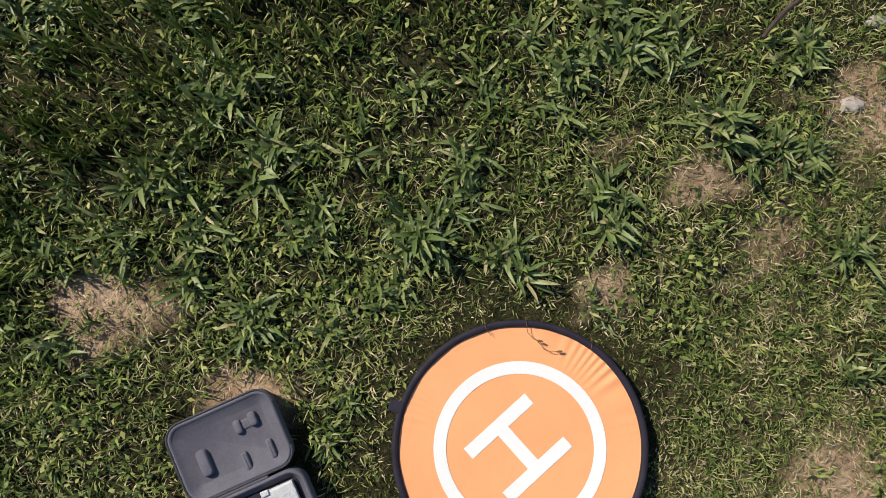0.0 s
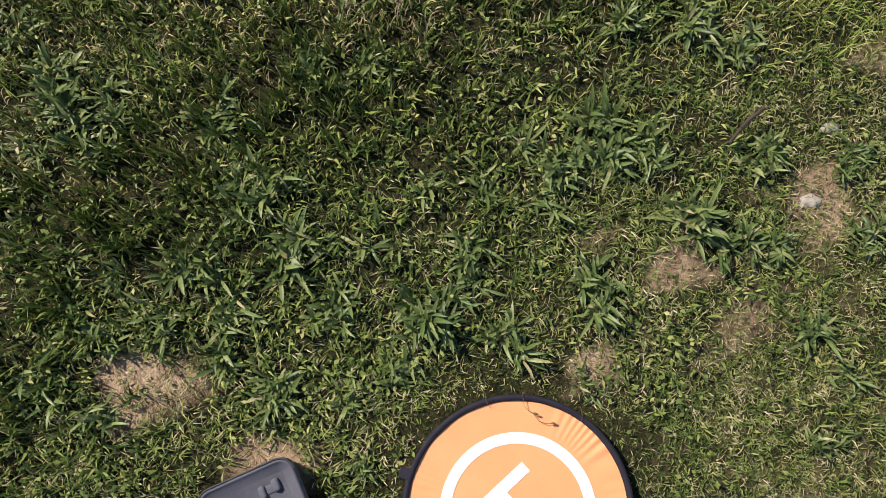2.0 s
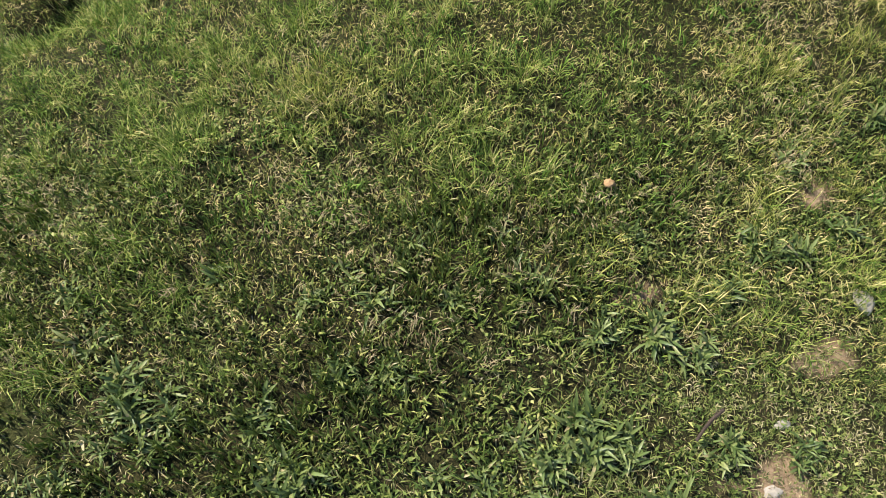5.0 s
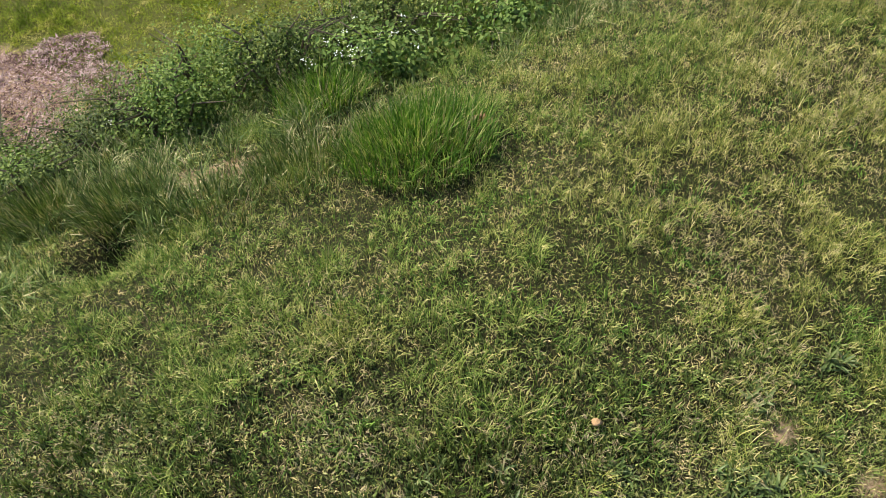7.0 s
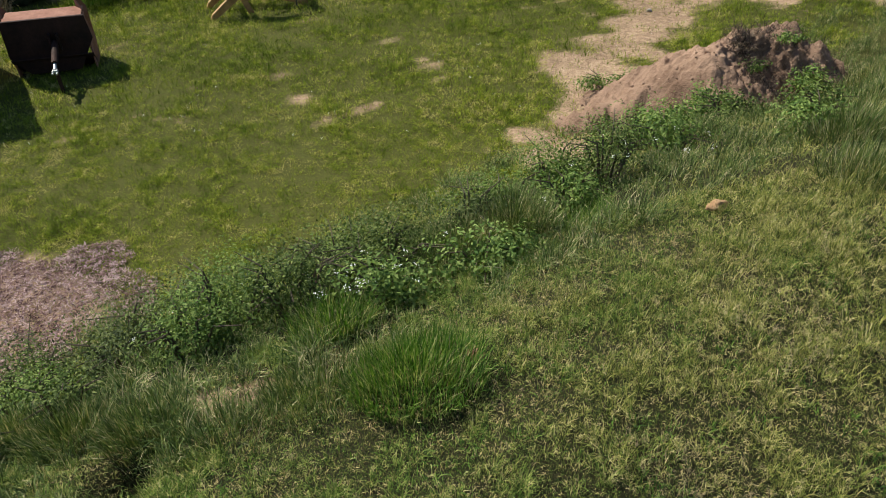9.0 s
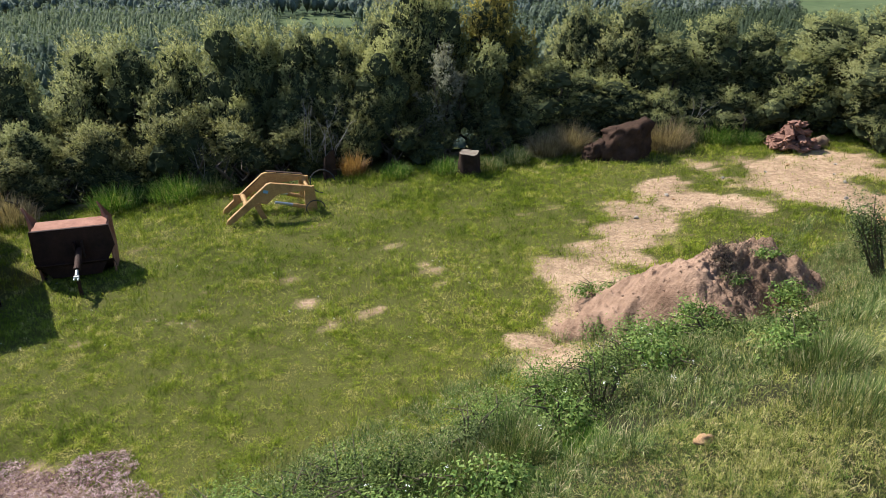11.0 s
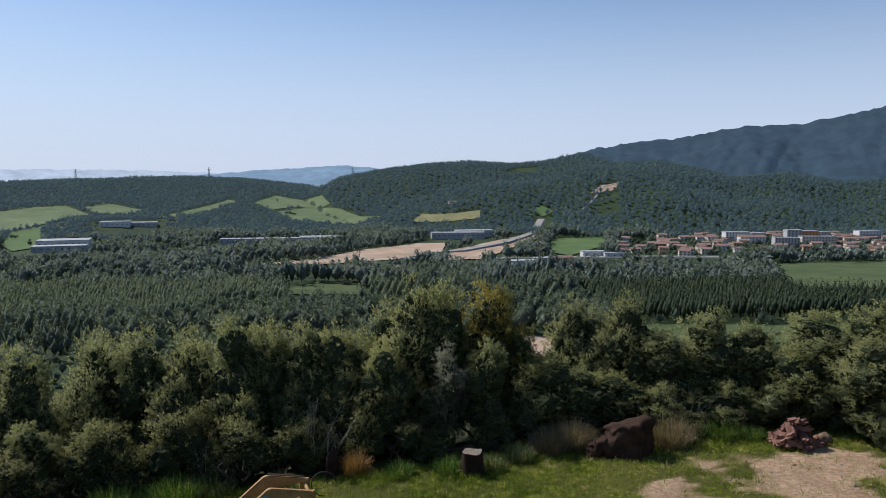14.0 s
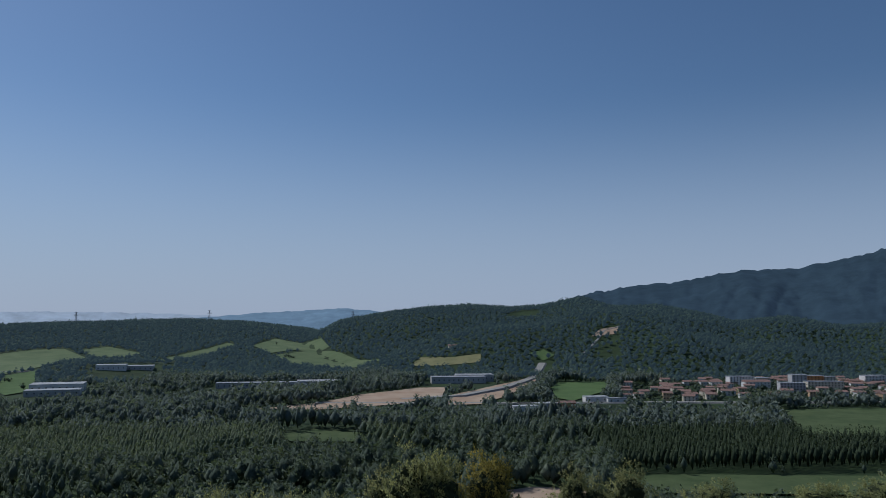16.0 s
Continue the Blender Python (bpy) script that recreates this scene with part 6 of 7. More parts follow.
    part("trunk", bm, TRUNK, thing, "", True)
    rng = keep
    return thing


UNDER = leafy("undergrowth_leaf", [(0.0, (0.065, 0.07, 0.028)), (0.6, (0.155, 0.16, 0.065)), (1.0, (0.29, 0.29, 0.135))], 0.75, 0.08, 0.4, 0.9, 0.5, 0.7, (1.15, 1.12, 0.9))
LOW = dict(leaves=7000, high=1.6, across=1.8, leaf=0.055, plumes=20, kind="undergrowth", group="undergrowth along the wood")
MODELS = {
    "olive": [tree_model("grey-green olive-like tree, leafy to the ground", OLIVE, s) for s in (1, 2, 8)],
    "oak": [tree_model("green evergreen oak, leafy to the ground", OAK, s) for s in (3, 4)],
    "dark": [tree_model("dark green evergreen oak above the slope", DARK, 5, 22400)],
    "gold": [tree_model("oak with yellowing spring leaves", GOLD, 6)],
    "grey": [tree_model("greyish half-bare young tree", GREY, 7, 18200, plumes=30, core=0.25)],
    "low_oak": [tree_model("dark green undergrowth at the foot of the wood", UNDER, 11, **LOW)],
    "low_olive": [tree_model("grey-green undergrowth at the foot of the wood", OLIVE, 13, **LOW)],
    "low_dark": [tree_model("dark green undergrowth at the foot of the wood", UNDER, 12, **LOW)],
}
TREES = [  # x, y, height of the top, breadth, kind
    (-14.4, 19.2, -0.6, 2.8, "olive"), (-13.4, 21.4, -0.5, 3.0, "olive"), (-12.0, 20.0, -0.25, 2.8, "olive"), (-10.7, 21.8, -0.1, 3.0, "olive"), (-9.2, 21.6, 0.05, 2.8, "olive"),
    (-7.9, 21.6, 0.15, 2.8, "oak"), (-6.4, 21.3, 0.5, 2.6, "olive"), (-5.5, 21.6, 0.45, 2.4, "oak"), (-4.4, 21.6, 0.4, 2.4, "olive"), (-3.6, 21.6, 0.5, 2.3, "oak"), (-2.9, 22.0, 0.15, 2.2, "oak"),
    (-1.25, 22.5, 1.65, 2.9, "oak"), (-0.5, 23.0, 1.3, 2.6, "oak"), (0.95, 23.0, 1.2, 2.7, "gold"), (1.75, 22.7, 0.05, 2.0, "gold"), (-2.1, 20.9, 0.15, 2.0, "oak"), (-0.4, 20.9, -0.1, 1.7, "grey"),
    (0.75, 21.2, 0.0, 1.8, "olive"), (2.6, 21.7, -0.5, 2.6, "oak"), (3.5, 24.0, 0.6, 2.2, "dark"), (4.4, 24.0, 0.3, 2.4, "dark"), (5.3, 23.6, 0.82, 2.6, "dark"), (7.5, 22.9, 0.57, 2.8, "olive"),
    (8.8, 22.8, 0.3, 2.6, "olive"), (10.6, 22.4, 0.62, 3.0, "olive"), (12.1, 22.2, 0.9, 3.2, "olive"), (3.5, 21.8, -0.85, 2.3, "olive"), (4.5, 22.0, -0.95, 2.4, "oak"), (6.2, 22.7, 0.0, 2.4, "olive"),
    (13.6, 20.8, 0.5, 3.2, "olive"), (11.3, 20.4, 0.35, 2.9, "dark"), (12.6, 19.2, 0.3, 3.0, "olive"), (9.7, 21.7, -0.2, 2.2, "oak"), (-9.4, 18.9, -1.5, 1.5, "oak"), (-10.7, 18.1, -1.4, 1.6, "olive"), (-5.9, 20.2, -1.2, 1.4, "oak"),
    (-12.2, 17.6, -1.4, 1.7, "olive"), (-8.0, 20.3, -0.9, 1.8, "dark"), (-4.6, 20.6, -1.0, 1.6, "olive"), (-3.2, 20.9, -0.7, 1.6, "dark"), (1.9, 21.6, -0.9, 1.6, "dark"), (-11.4, 23.2, -0.6, 2.8, "dark"),
    (-8.4, 23.6, -0.5, 2.8, "dark"), (-5.2, 23.6, -0.4, 2.8, "dark"), (-2.2, 24.2, 0.3, 2.8, "dark"), (6.4, 25.0, -0.6, 2.8, "dark"), (9.6, 24.8, -0.5, 2.8, "dark"), (1.6, 25.0, -0.9, 2.8, "dark")]
for k, (x, y, across, tall) in enumerate(((-6.8, 19.3, 1.8, 1.0), (-5.0, 19.6, 1.6, 0.9), (-3.9, 19.9, 1.6, 1.0), (-1.3, 20.0, 1.6, 0.9), (-0.5, 20.0, 1.4, 0.75), (1.0, 20.4, 1.6, 0.9), (2.0, 20.9, 1.4, 0.9),
                                          (-9.0, 18.3, 1.5, 0.9), (7.0, 21.6, 1.8, 0.9), (10.2, 21.0, 1.6, 1.1), (11.2, 19.4, 1.4, 1.1), (-11.6, 17.0, 1.5, 0.9), (-8.2, 18.9, 1.4, 1.0), (3.4, 21.9, 1.6, 1.2), (-2.6, 19.9, 1.4, 1.2))):
    TREES.append((x, y, float(land(x, y)) + tall, across, "low_olive" if x > 1.5 else "low_dark" if k % 2 else "low_oak"))
for k in range(17):
    x = -14.0 + 1.65 * k
    y = float(brink(x)) + 1.9 + 0.4 * math.sin(k * 2.3)
    TREES.append((x, y, float(land(x, y)) + 1.5 + 0.3 * math.cos(k * 1.7), 2.4, "low_olive" if x > 1.5 else "low_dark"))
for x, y in ((-9.6, 18.2), (-10.4, 17.5), (-7.4, 19.2), (-5.6, 19.5), (-4.4, 19.7), (5.9, 21.6), (7.9, 21.5), (8.9, 21.2)):
    TREES.append((x, y, float(land(x, y)) + 1.1, 1.9, "low_olive" if x > 1.5 else "low_dark"))
used = {}
for k, (x, y, top, across, kind) in enumerate(TREES):
    models = MODELS[kind]
    j = used.get(kind, 0)
    used[kind] = j + 1
    z = float(land(x, y))
    own_across, own_high = (1.8, 1.6) if kind.startswith("low") else (2.6, 4.6)
    grow = Matrix.Diagonal((0.94 * across / own_across, 0.94 * across / own_across, 1.05 * (top - z) / own_high, 1))
    m = Matrix.Translation((x, y, z)) @ Matrix.Rotation(k * 2.1, 4, "Z") @ grow
    if j < len(models):
        models[j].matrix_basis = m
    else:
        src = models[j % len(models)]
        t = src.copy()
        scene.collection.objects.link(t)
        t.matrix_basis = m
        for ch in src.children:
            o = ch.copy()
            scene.collection.objects.link(o)
            o.parent = t
# dead pale branches that stand before the wood
DEADWOOD = mottled("grey_dead_wood", (0.2, 0.18, 0.15), (0.42, 0.39, 0.34), 8, 0.9, 0.1)


def dead_shrub(x, y, high, seed):
    rnd = random.Random(seed)
    thing = tagged(new("dead_shrub"), "bare pale dead shrub at the foot of the wood", "dead shrub", "dead shrubs")
    thing.location = at_ground(x, y, -0.05)
    for k in range(5):
        bm = bmesh.new()
        at, d, rad = Vector((rnd.uniform(-0.1, 0.1), rnd.uniform(-0.1, 0.1), 0)), Vector((rnd.uniform(-0.35, 0.35), rnd.uniform(-0.3, 0.3), 1)), 0.014
        for j in range(6):
            nxt = at + d.normalized() * high / 6 * rnd.uniform(0.8, 1.2)
            tube(bm, at, nxt, rad, rad * 0.8, 5, False)
            for e in range(2):
                side = (d.normalized() + Vector((rnd.uniform(-0.9, 0.9), rnd.uniform(-0.7, 0.7), rnd.uniform(-0.2, 0.4)))).normalized() * high * rnd.uniform(0.08, 0.22)
                tube(bm, nxt, nxt + side, rad * 0.5, rad * 0.2, 4, False)
            at, rad = nxt, rad * 0.8
            d = d + Vector((rnd.uniform(-0.3, 0.3), rnd.uniform(-0.3, 0.3), 0))
        part("branch", bm, DEADWOOD, thing)


for k, (x, y, high) in enumerate(((-6.6, 18.7, 1.2), (-3.9, 19.4, 2.0), (-3.4, 19.5, 1.6), (-6.1, 18.9, 0.9), (6.5, 21.3, 1.4))):
    dead_shrub(x, y, high, 70 + k)
# ---- the valley: fields, woods, roads and buildings ----
FIELDS = {  # outline on the plan, kind of ground
    "sand": (((-200, 769), (-150, 822), (-113, 918), (-48, 1012), (-10, 1022), (-14, 904), (-63, 812), (-140, 763)), "bare"),
    "graded": (((-8, 808), (-2, 918), (52, 1040), (110, 1170), (130, 1165), (67, 921), (29, 817)), "bare"),
    "crop": (((123, 982), (152, 1110), (226, 1110), (185, 960), (133, 856), (116, 895)), "crop"),
    "plain": (((323, 776), (470, 803), (520, 700), (345, 604), (277, 601), (297, 688)), "grass"),
    "hay": (((-76, 1300), (-59, 1360), (-3, 1345), (48, 1350), (46, 1309), (-32, 1298)), "hay"),
    "slope_a": (((-860, 1354), (-824, 1467), (-771, 1494), (-673, 1387), (-652, 1227), (-690, 1102)), "meadow"),
    "slope_b": (((-734, 1489), (-706, 1552), (-609, 1473), (-604, 1397), (-674, 1410)), "meadow"),
    "slope_c": (((-590, 970), (-667, 1125), (-642, 1165), (-529, 947), (-532, 897)), "crop"),
    "slope_d": (((-546, 1337), (-527, 1478), (-510, 1704), (-478, 1669), (-490, 1456), (-517, 1310)), "meadow"),
    "slope_e": (((-439, 1652), (-431, 1831), (-305, 1743), (-265, 1617), (-343, 1611), (-374, 1541)), "meadow"),
    "slope_f": (((-357, 1515), (-299, 1638), (-177, 1445), (-129, 1396), (-206, 1350), (-300, 1410)), "meadow"),
    "glade": (((-138, 601), (-116, 633), (-75, 612), (-60, 569), (-121, 567)), "grass"),
    "strip": (((92, 404), (92, 452), (310, 450), (310, 402)), "grass"),
    "track": (((10, 398), (43, 418), (70, 412), (66, 376), (38, 366)), "bare"),
    "orchard": (((133, 1346), (161, 1369), (177, 1336), (154, 1304)), "crop"),
    "cutting": (((256, 1416), (279, 1449), (323, 1456), (299, 1416)), "bare"),
}
TOWN = ((190, 860), (230, 1050), (330, 1100), (520, 1190), (640, 1120), (600, 900), (480, 905), (330, 900), (290, 850))
YARDS = (((-560, 860), (-560, 1010), (-440, 1000), (-430, 860)), ((-580, 1160), (-560, 1260), (-470, 1270), (-470, 1180)), ((-330, 985), (-330, 1040), (-150, 1075), (-150, 1020)), ((-45, 1060), (-40, 1140), (60, 1160), (60, 1070)), ((40, 740), (40, 800), (180, 880), (190, 820), (110, 740)))


def inside(x, y, outline):
    ok = np.zeros(np.shape(x), bool)
    for (ax, ay), (bx, by) in zip(outline, outline[1:] + outline[:1]):
        ok ^= ((ay > y) != (by > y)) & (x < (bx - ax) * (y - ay) / (by - ay + 1e-9) + ax)
    return ok


def open_ground(x, y):
    """Fields, yards and the town, with the ground before them that trees would hide."""
    free = np.zeros(np.shape(x), bool)
    spots = [(f, (1.0, 0.985) if kind in ("meadow", "hay") else (1.0, 0.965, 0.935, 0.91)) for f, kind in FIELDS.values()]
    spots += [(f, (1.0, 0.96, 0.93)) for f in (TOWN, *YARDS)]
    for outline, nearer in spots:
        for k in nearer:
            free |= inside(np.asarray(x) / k, np.asarray(y) / k, outline)
    return free


def soil_mix(name, a, b, scale):
    m, n, l, bs = material(name, 0.95, 0.1)
    p = position(n)
    c = ramp(n, l, noise_node(n, l, scale, 7, 0.7, p), [(0.3, a), (0.7, b)])
    l.new(c, bs.inputs["Base Color"])
    return m


FIELD_MAT = {"bare": soil_mix("graded_earth", (0.3, 0.2, 0.13), (0.45, 0.35, 0.26), 0.02), "crop": soil_mix("young_crop", (0.07, 0.115, 0.04), (0.11, 0.16, 0.06), 0.03),
             "grass": soil_mix("valley_pasture", (0.05, 0.075, 0.03), (0.1, 0.125, 0.055), 0.04), "hay": soil_mix("hay_field", (0.17, 0.17, 0.08), (0.26, 0.24, 0.12), 0.05),
             "meadow": soil_mix("hill_meadow", (0.085, 0.12, 0.055), (0.15, 0.185, 0.09), 0.02)}
FIELD_LABEL = {"bare": "bare pale graded earth on the valley floor", "crop": "bright green crop field in the valley", "grass": "flat green pasture in the valley",
               "hay": "yellow-green hay field among woods", "meadow": "light green meadow on a hillside"}
for outline, kind in FIELDS.values():
    bm = bmesh.new()
    f = bm.faces.new([bm.verts.new((x, y, 0)) for x, y in outline])
    bmesh.ops.triangulate(bm, faces=[f])
    for k in range(4):
        bmesh.ops.subdivide_edges(bm, edges=bm.edges[:], cuts=1, use_grid_fill=True)
    for v in bm.verts:
        v.co.z = float(land(v.co.x, v.co.y)) + 1.2
    bmesh.ops.recalc_face_normals(bm, faces=bm.faces)
    ob = part("field", bm, FIELD_MAT[kind], None, "", True)
    tagged(ob, FIELD_LABEL[kind], "field", kind="structure")

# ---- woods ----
# WOOD greyed and blued a little: haze put into its colour
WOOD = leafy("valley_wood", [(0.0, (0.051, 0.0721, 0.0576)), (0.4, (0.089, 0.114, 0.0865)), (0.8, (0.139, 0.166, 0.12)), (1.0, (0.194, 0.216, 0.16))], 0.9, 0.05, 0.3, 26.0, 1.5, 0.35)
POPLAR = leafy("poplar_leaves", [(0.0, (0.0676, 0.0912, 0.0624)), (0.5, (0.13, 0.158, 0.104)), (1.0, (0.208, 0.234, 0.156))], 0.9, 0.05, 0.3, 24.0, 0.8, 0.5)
# paler, bluer copy of WOOD beyond 600 m, with more haze painted in
HAZYWOOD = leafy("hazy_valley_wood", [(0.0, (0.0725, 0.0963, 0.0945)), (0.4, (0.119, 0.146, 0.131)), (0.8, (0.169, 0.198, 0.169)), (1.0, (0.225, 0.244, 0.209))], 0.9, 0.05, 0.3, 30.0, 1.5, 0.35)
DARKPOPLAR = leafy("dark_poplar_leaves", [(0.0, (0.0243, 0.0364, 0.0226)), (0.5, (0.0501, 0.0679, 0.0404)), (1.0, (0.0886, 0.109, 0.0646))], 0.9, 0.05, 0.25, 24.0, 0.8, 0.5)
SCRUB = leafy("slope_scrub", [(0.0, (0.035, 0.042, 0.024)), (0.5, (0.07, 0.075, 0.04)), (1.0, (0.12, 0.115, 0.065))], 0.9, 0.05, 0.25, 14.0, 1.2, 0.4)
HILLWOOD = leafy("hazy_hill_wood", [(0.0, (0.022, 0.036, 0.018)), (0.5, (0.036, 0.054, 0.027)), (1.0, (0.058, 0.078, 0.04))], 0.9, 0.05, 0.15, 90.0, 1.6, 0.6)
# haze painted as a bluish glow on the far hills, which are backdrop
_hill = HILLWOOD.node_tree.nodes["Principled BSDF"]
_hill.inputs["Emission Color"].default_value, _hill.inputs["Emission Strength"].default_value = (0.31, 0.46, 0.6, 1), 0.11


def woods(name, x, y, high, across, flecks, mat, label, fleck=1.0, lobes=6):
    """Far trees: each a dark core wrapped in lobes of loose leaf masses; fleck: size of one mass in metres."""
    k = len(x)
    z = land(x, y)
    centre = np.stack([x, y, z + high * 0.52], -1)[:, None, :]
    radii = np.stack([across / 2, across / 2, high * 0.5], -1)[:, None, :]
    core = centre + ICO6[None] * np.array([1, 1, 1.3]) * radii * 0.78 * (1 + rng.normal(0, 0.12, (k, 6, 1)))
    faces = (ICO6_F[None] + (np.arange(k) * 6)[:, None, None]).reshape(-1, 3)
    core_n = np.broadcast_to(unit(ICO6)[None], core.shape)
    verts, normals = [core.reshape(-1, 3)], [core_n.reshape(-1, 3)]
    if flecks:
        # lobes sit over the upper part of the crown, leaf masses over the lobes
        at = unit(rng.normal(size=(k, lobes, 3)))
        at[..., 2] = np.where(rng.uniform(size=(k, lobes)) < 0.65, np.abs(at[..., 2]), at[..., 2])
        big = rng.uniform(0.38, 0.62, (k, lobes, 1))
        at = at * (1.02 - 0.75 * big)
        pick = rng.integers(0, lobes, (k, flecks))
        rows = np.arange(k)[:, None]
        d = unit(rng.normal(size=(k, flecks, 3)) + np.array([0, 0, 0.35]))
        p = centre + (at[rows, pick] + d * big[rows, pick]) * radii
        out = unit(d + 0.55 * at[rows, pick] + np.array([0, 0, 0.15]) + rng.normal(0, 0.2, d.shape)).reshape(-1, 3)
        tri = p[:, :, None, :] + rng.normal(0, 0.5, (k, flecks, 3, 3)) * fleck * (across / across.mean())[:, None, None, None]
        tri = facing(tri.reshape(-1, 3, 3), out)
        faces = np.concatenate([faces, (np.arange(k * flecks * 3) + k * 6).reshape(-1, 3)])
        verts.append(tri.reshape(-1, 3))
        normals.append(np.repeat(out, 3, 0))
    return stuff(name, sheet_mesh(name, np.concatenate(verts), faces, mat, True, np.concatenate(normals)), label, "woods")


def grid_points(r0, r1, step, a0=-36.0, a1=37.0):
    """Points a step apart over a sector of the view, jittered."""
    rs = np.arange(r0, r1, step)
    pts = []
    for r in rs:
        n = max(2, int(np.radians(a1 - a0) * r / step))
        az = np.radians(np.linspace(a0, a1, n)) + rng.normal(0, 0.3 * step / r, n)
        rr = r + rng.normal(0, step * 0.3, n)
        pts.append(np.stack([rr * np.sin(az), rr * np.cos(az)], -1))
    return np.concatenate(pts).T


PLANTED = (((-360, 440), (-360, 580), (-160, 570), (-160, 470)), ((-170, 520), (-170, 600), (-30, 600), (-30, 530)), ((100, 455), (95, 580), (400, 600), (400, 455)))
x, y = grid_points(255, 1160, 7.4)
free = open_ground(x, y)
planted = np.zeros(len(x), bool)
for o in PLANTED:
    planted |= inside(x, y, o)
tall = grain(x, y, 60.0, 5) + 0.6 * grain(x, y, 22.0, 6)
ok = ~free & ~planted & (tall > -0.42)
x, y = x[ok], y[ok]
h = 5.0 + 11 * smooth(-0.35, 0.6, tall[ok]) + rng.uniform(-2, 4.5, len(x))
slim = smooth(0.0, 0.5, grain(x, y, 90.0, 9))
wide_ = np.clip(h * rng.uniform(0.5, 0.8, len(x)) * (1 - 0.35 * slim), 3.5, 10.0)
h = h * (1 + 0.25 * slim)
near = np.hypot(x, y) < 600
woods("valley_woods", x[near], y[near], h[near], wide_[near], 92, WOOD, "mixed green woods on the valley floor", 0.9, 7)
woods("valley_woods", x[~near], y[~near], h[~near], wide_[~near], 24, HAZYWOOD, "mixed green woods on the valley floor", 1.6, 5)
px, py = [], []
for (x0, y0), (_, y1), (x1, _), _ in PLANTED:
    for row in np.arange(y0, y1, 7.0):
        xs = np.arange(x0, x1, 5.2)
        px.append(xs + rng.normal(0, 0.4, len(xs)))
        py.append(row + 0.12 * (xs - x0) + rng.normal(0, 0.4, len(xs)))
px, py = np.concatenate(px), np.concatenate(py)
ok = ~open_ground(px, py) & (np.abs(np.degrees(np.arctan2(px, py))) < 37)
px, py = px[ok], py[ok]
dark = px > 60
for some, mat, tall, label in ((~dark, POPLAR, 13.5, "dense rows of planted poplars"), (dark, DARKPOPLAR, 17.0, "tall dark rows of planted poplars")):
    woods("poplar_plantation", px[some], py[some], rng.uniform(0.88, 1.07, some.sum()) * tall, rng.uniform(4.2, 5.2, some.sum()), 34, mat, label, 0.85, 4)
x, y = grid_points(1165, 2350, 10.6)
crowded = ~open_ground(x, y) & (waves(x, y, 150.0, 8.0) < 0.72)
x, y = x[crowded], y[crowded]
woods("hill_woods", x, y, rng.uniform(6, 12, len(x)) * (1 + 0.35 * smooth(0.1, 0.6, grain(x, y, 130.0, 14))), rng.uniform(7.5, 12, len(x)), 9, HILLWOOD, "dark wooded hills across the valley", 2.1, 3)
x, y = grid_points(80, 255, 7.0, -40, 40)
ok = (y > 30) & (rng.uniform(size=len(x)) < 0.85)
x, y = x[ok], y[ok]
woods("slope_woods", x, y, rng.uniform(2.5, 4.5, len(x)), rng.uniform(3.5, 6, len(x)), 80, SCRUB, "dark scrub and small trees on the slope below", 0.6, 7)

# trees between the houses and hedges in the meadows
x, y = scatter(1500, 190, 640, 860, 1190, lambda x, y: inside(x, y, TOWN) * 0.8)
x2, y2 = scatter(400, -870, -120, 900, 1840, lambda x, y: (waves(x, y, 60.0, 3.0) > 0.42) * 1.0)
x, y = np.concatenate([x, x2]), np.concatenate([y, y2])
woods("scattered_trees", x, y, rng.uniform(4, 9, len(x)), rng.uniform(5, 9, len(x)), 24, WOOD, "scattered trees among houses and meadows", 1.6)

# ---- far ridges, with distance haze painted into their colour and glow ----
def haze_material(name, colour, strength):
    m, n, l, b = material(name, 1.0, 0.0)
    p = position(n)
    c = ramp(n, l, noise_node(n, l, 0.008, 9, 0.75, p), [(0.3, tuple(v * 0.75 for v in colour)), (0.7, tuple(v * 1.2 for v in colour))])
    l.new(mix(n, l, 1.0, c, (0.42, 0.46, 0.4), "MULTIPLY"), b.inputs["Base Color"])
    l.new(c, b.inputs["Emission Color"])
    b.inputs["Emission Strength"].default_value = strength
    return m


def ridge(name, az0, az1, r, table, depth, mat, label, rough):
    az = np.linspace(az0, az1, 260)
    el = np.interp(az, *table)
    top = 5.0 + np.tan(np.radians(el)) * r + rough * waves(az * 30, az * 7, 14.0, r) + 0.4 * rough * waves(az * 90, az * 23, 9.0, r)
    rows = []
    for t in np.linspace(0, 1, 60):
        spur = np.array([noise.fractal(Vector((a * 0.42 + 1.5 * t, t * 1.1, r * 0.01)), 0.8, 2.1, 6) for a in az])
        hollow = np.array([abs(noise.noise(Vector((a * 0.9 - 2.2 * t, t * 0.8, r * 0.02)))) for a in az])
        rr = r - depth * (1 - t) + depth * (0.09 * spur - 0.1 * hollow) * math.sin(math.pi * t)
        rows.append(np.stack([rr * np.sin(np.radians(az)), rr * np.cos(np.radians(az)), VALLEY + (top - VALLEY) * t ** 1.1], -1))
    v = np.stack(rows)
    i = np.arange(60 * 260).reshape(60, 260)
    q = np.stack([i[:-1, :-1], i[:-1, 1:], i[1:, 1:], i[1:, :-1]], -1).reshape(-1, 4)
    ob = new(name, sheet_mesh(name, v.reshape(-1, 3), q, mat, True))
    return tagged(ob, label, "distant hills", kind="structure")


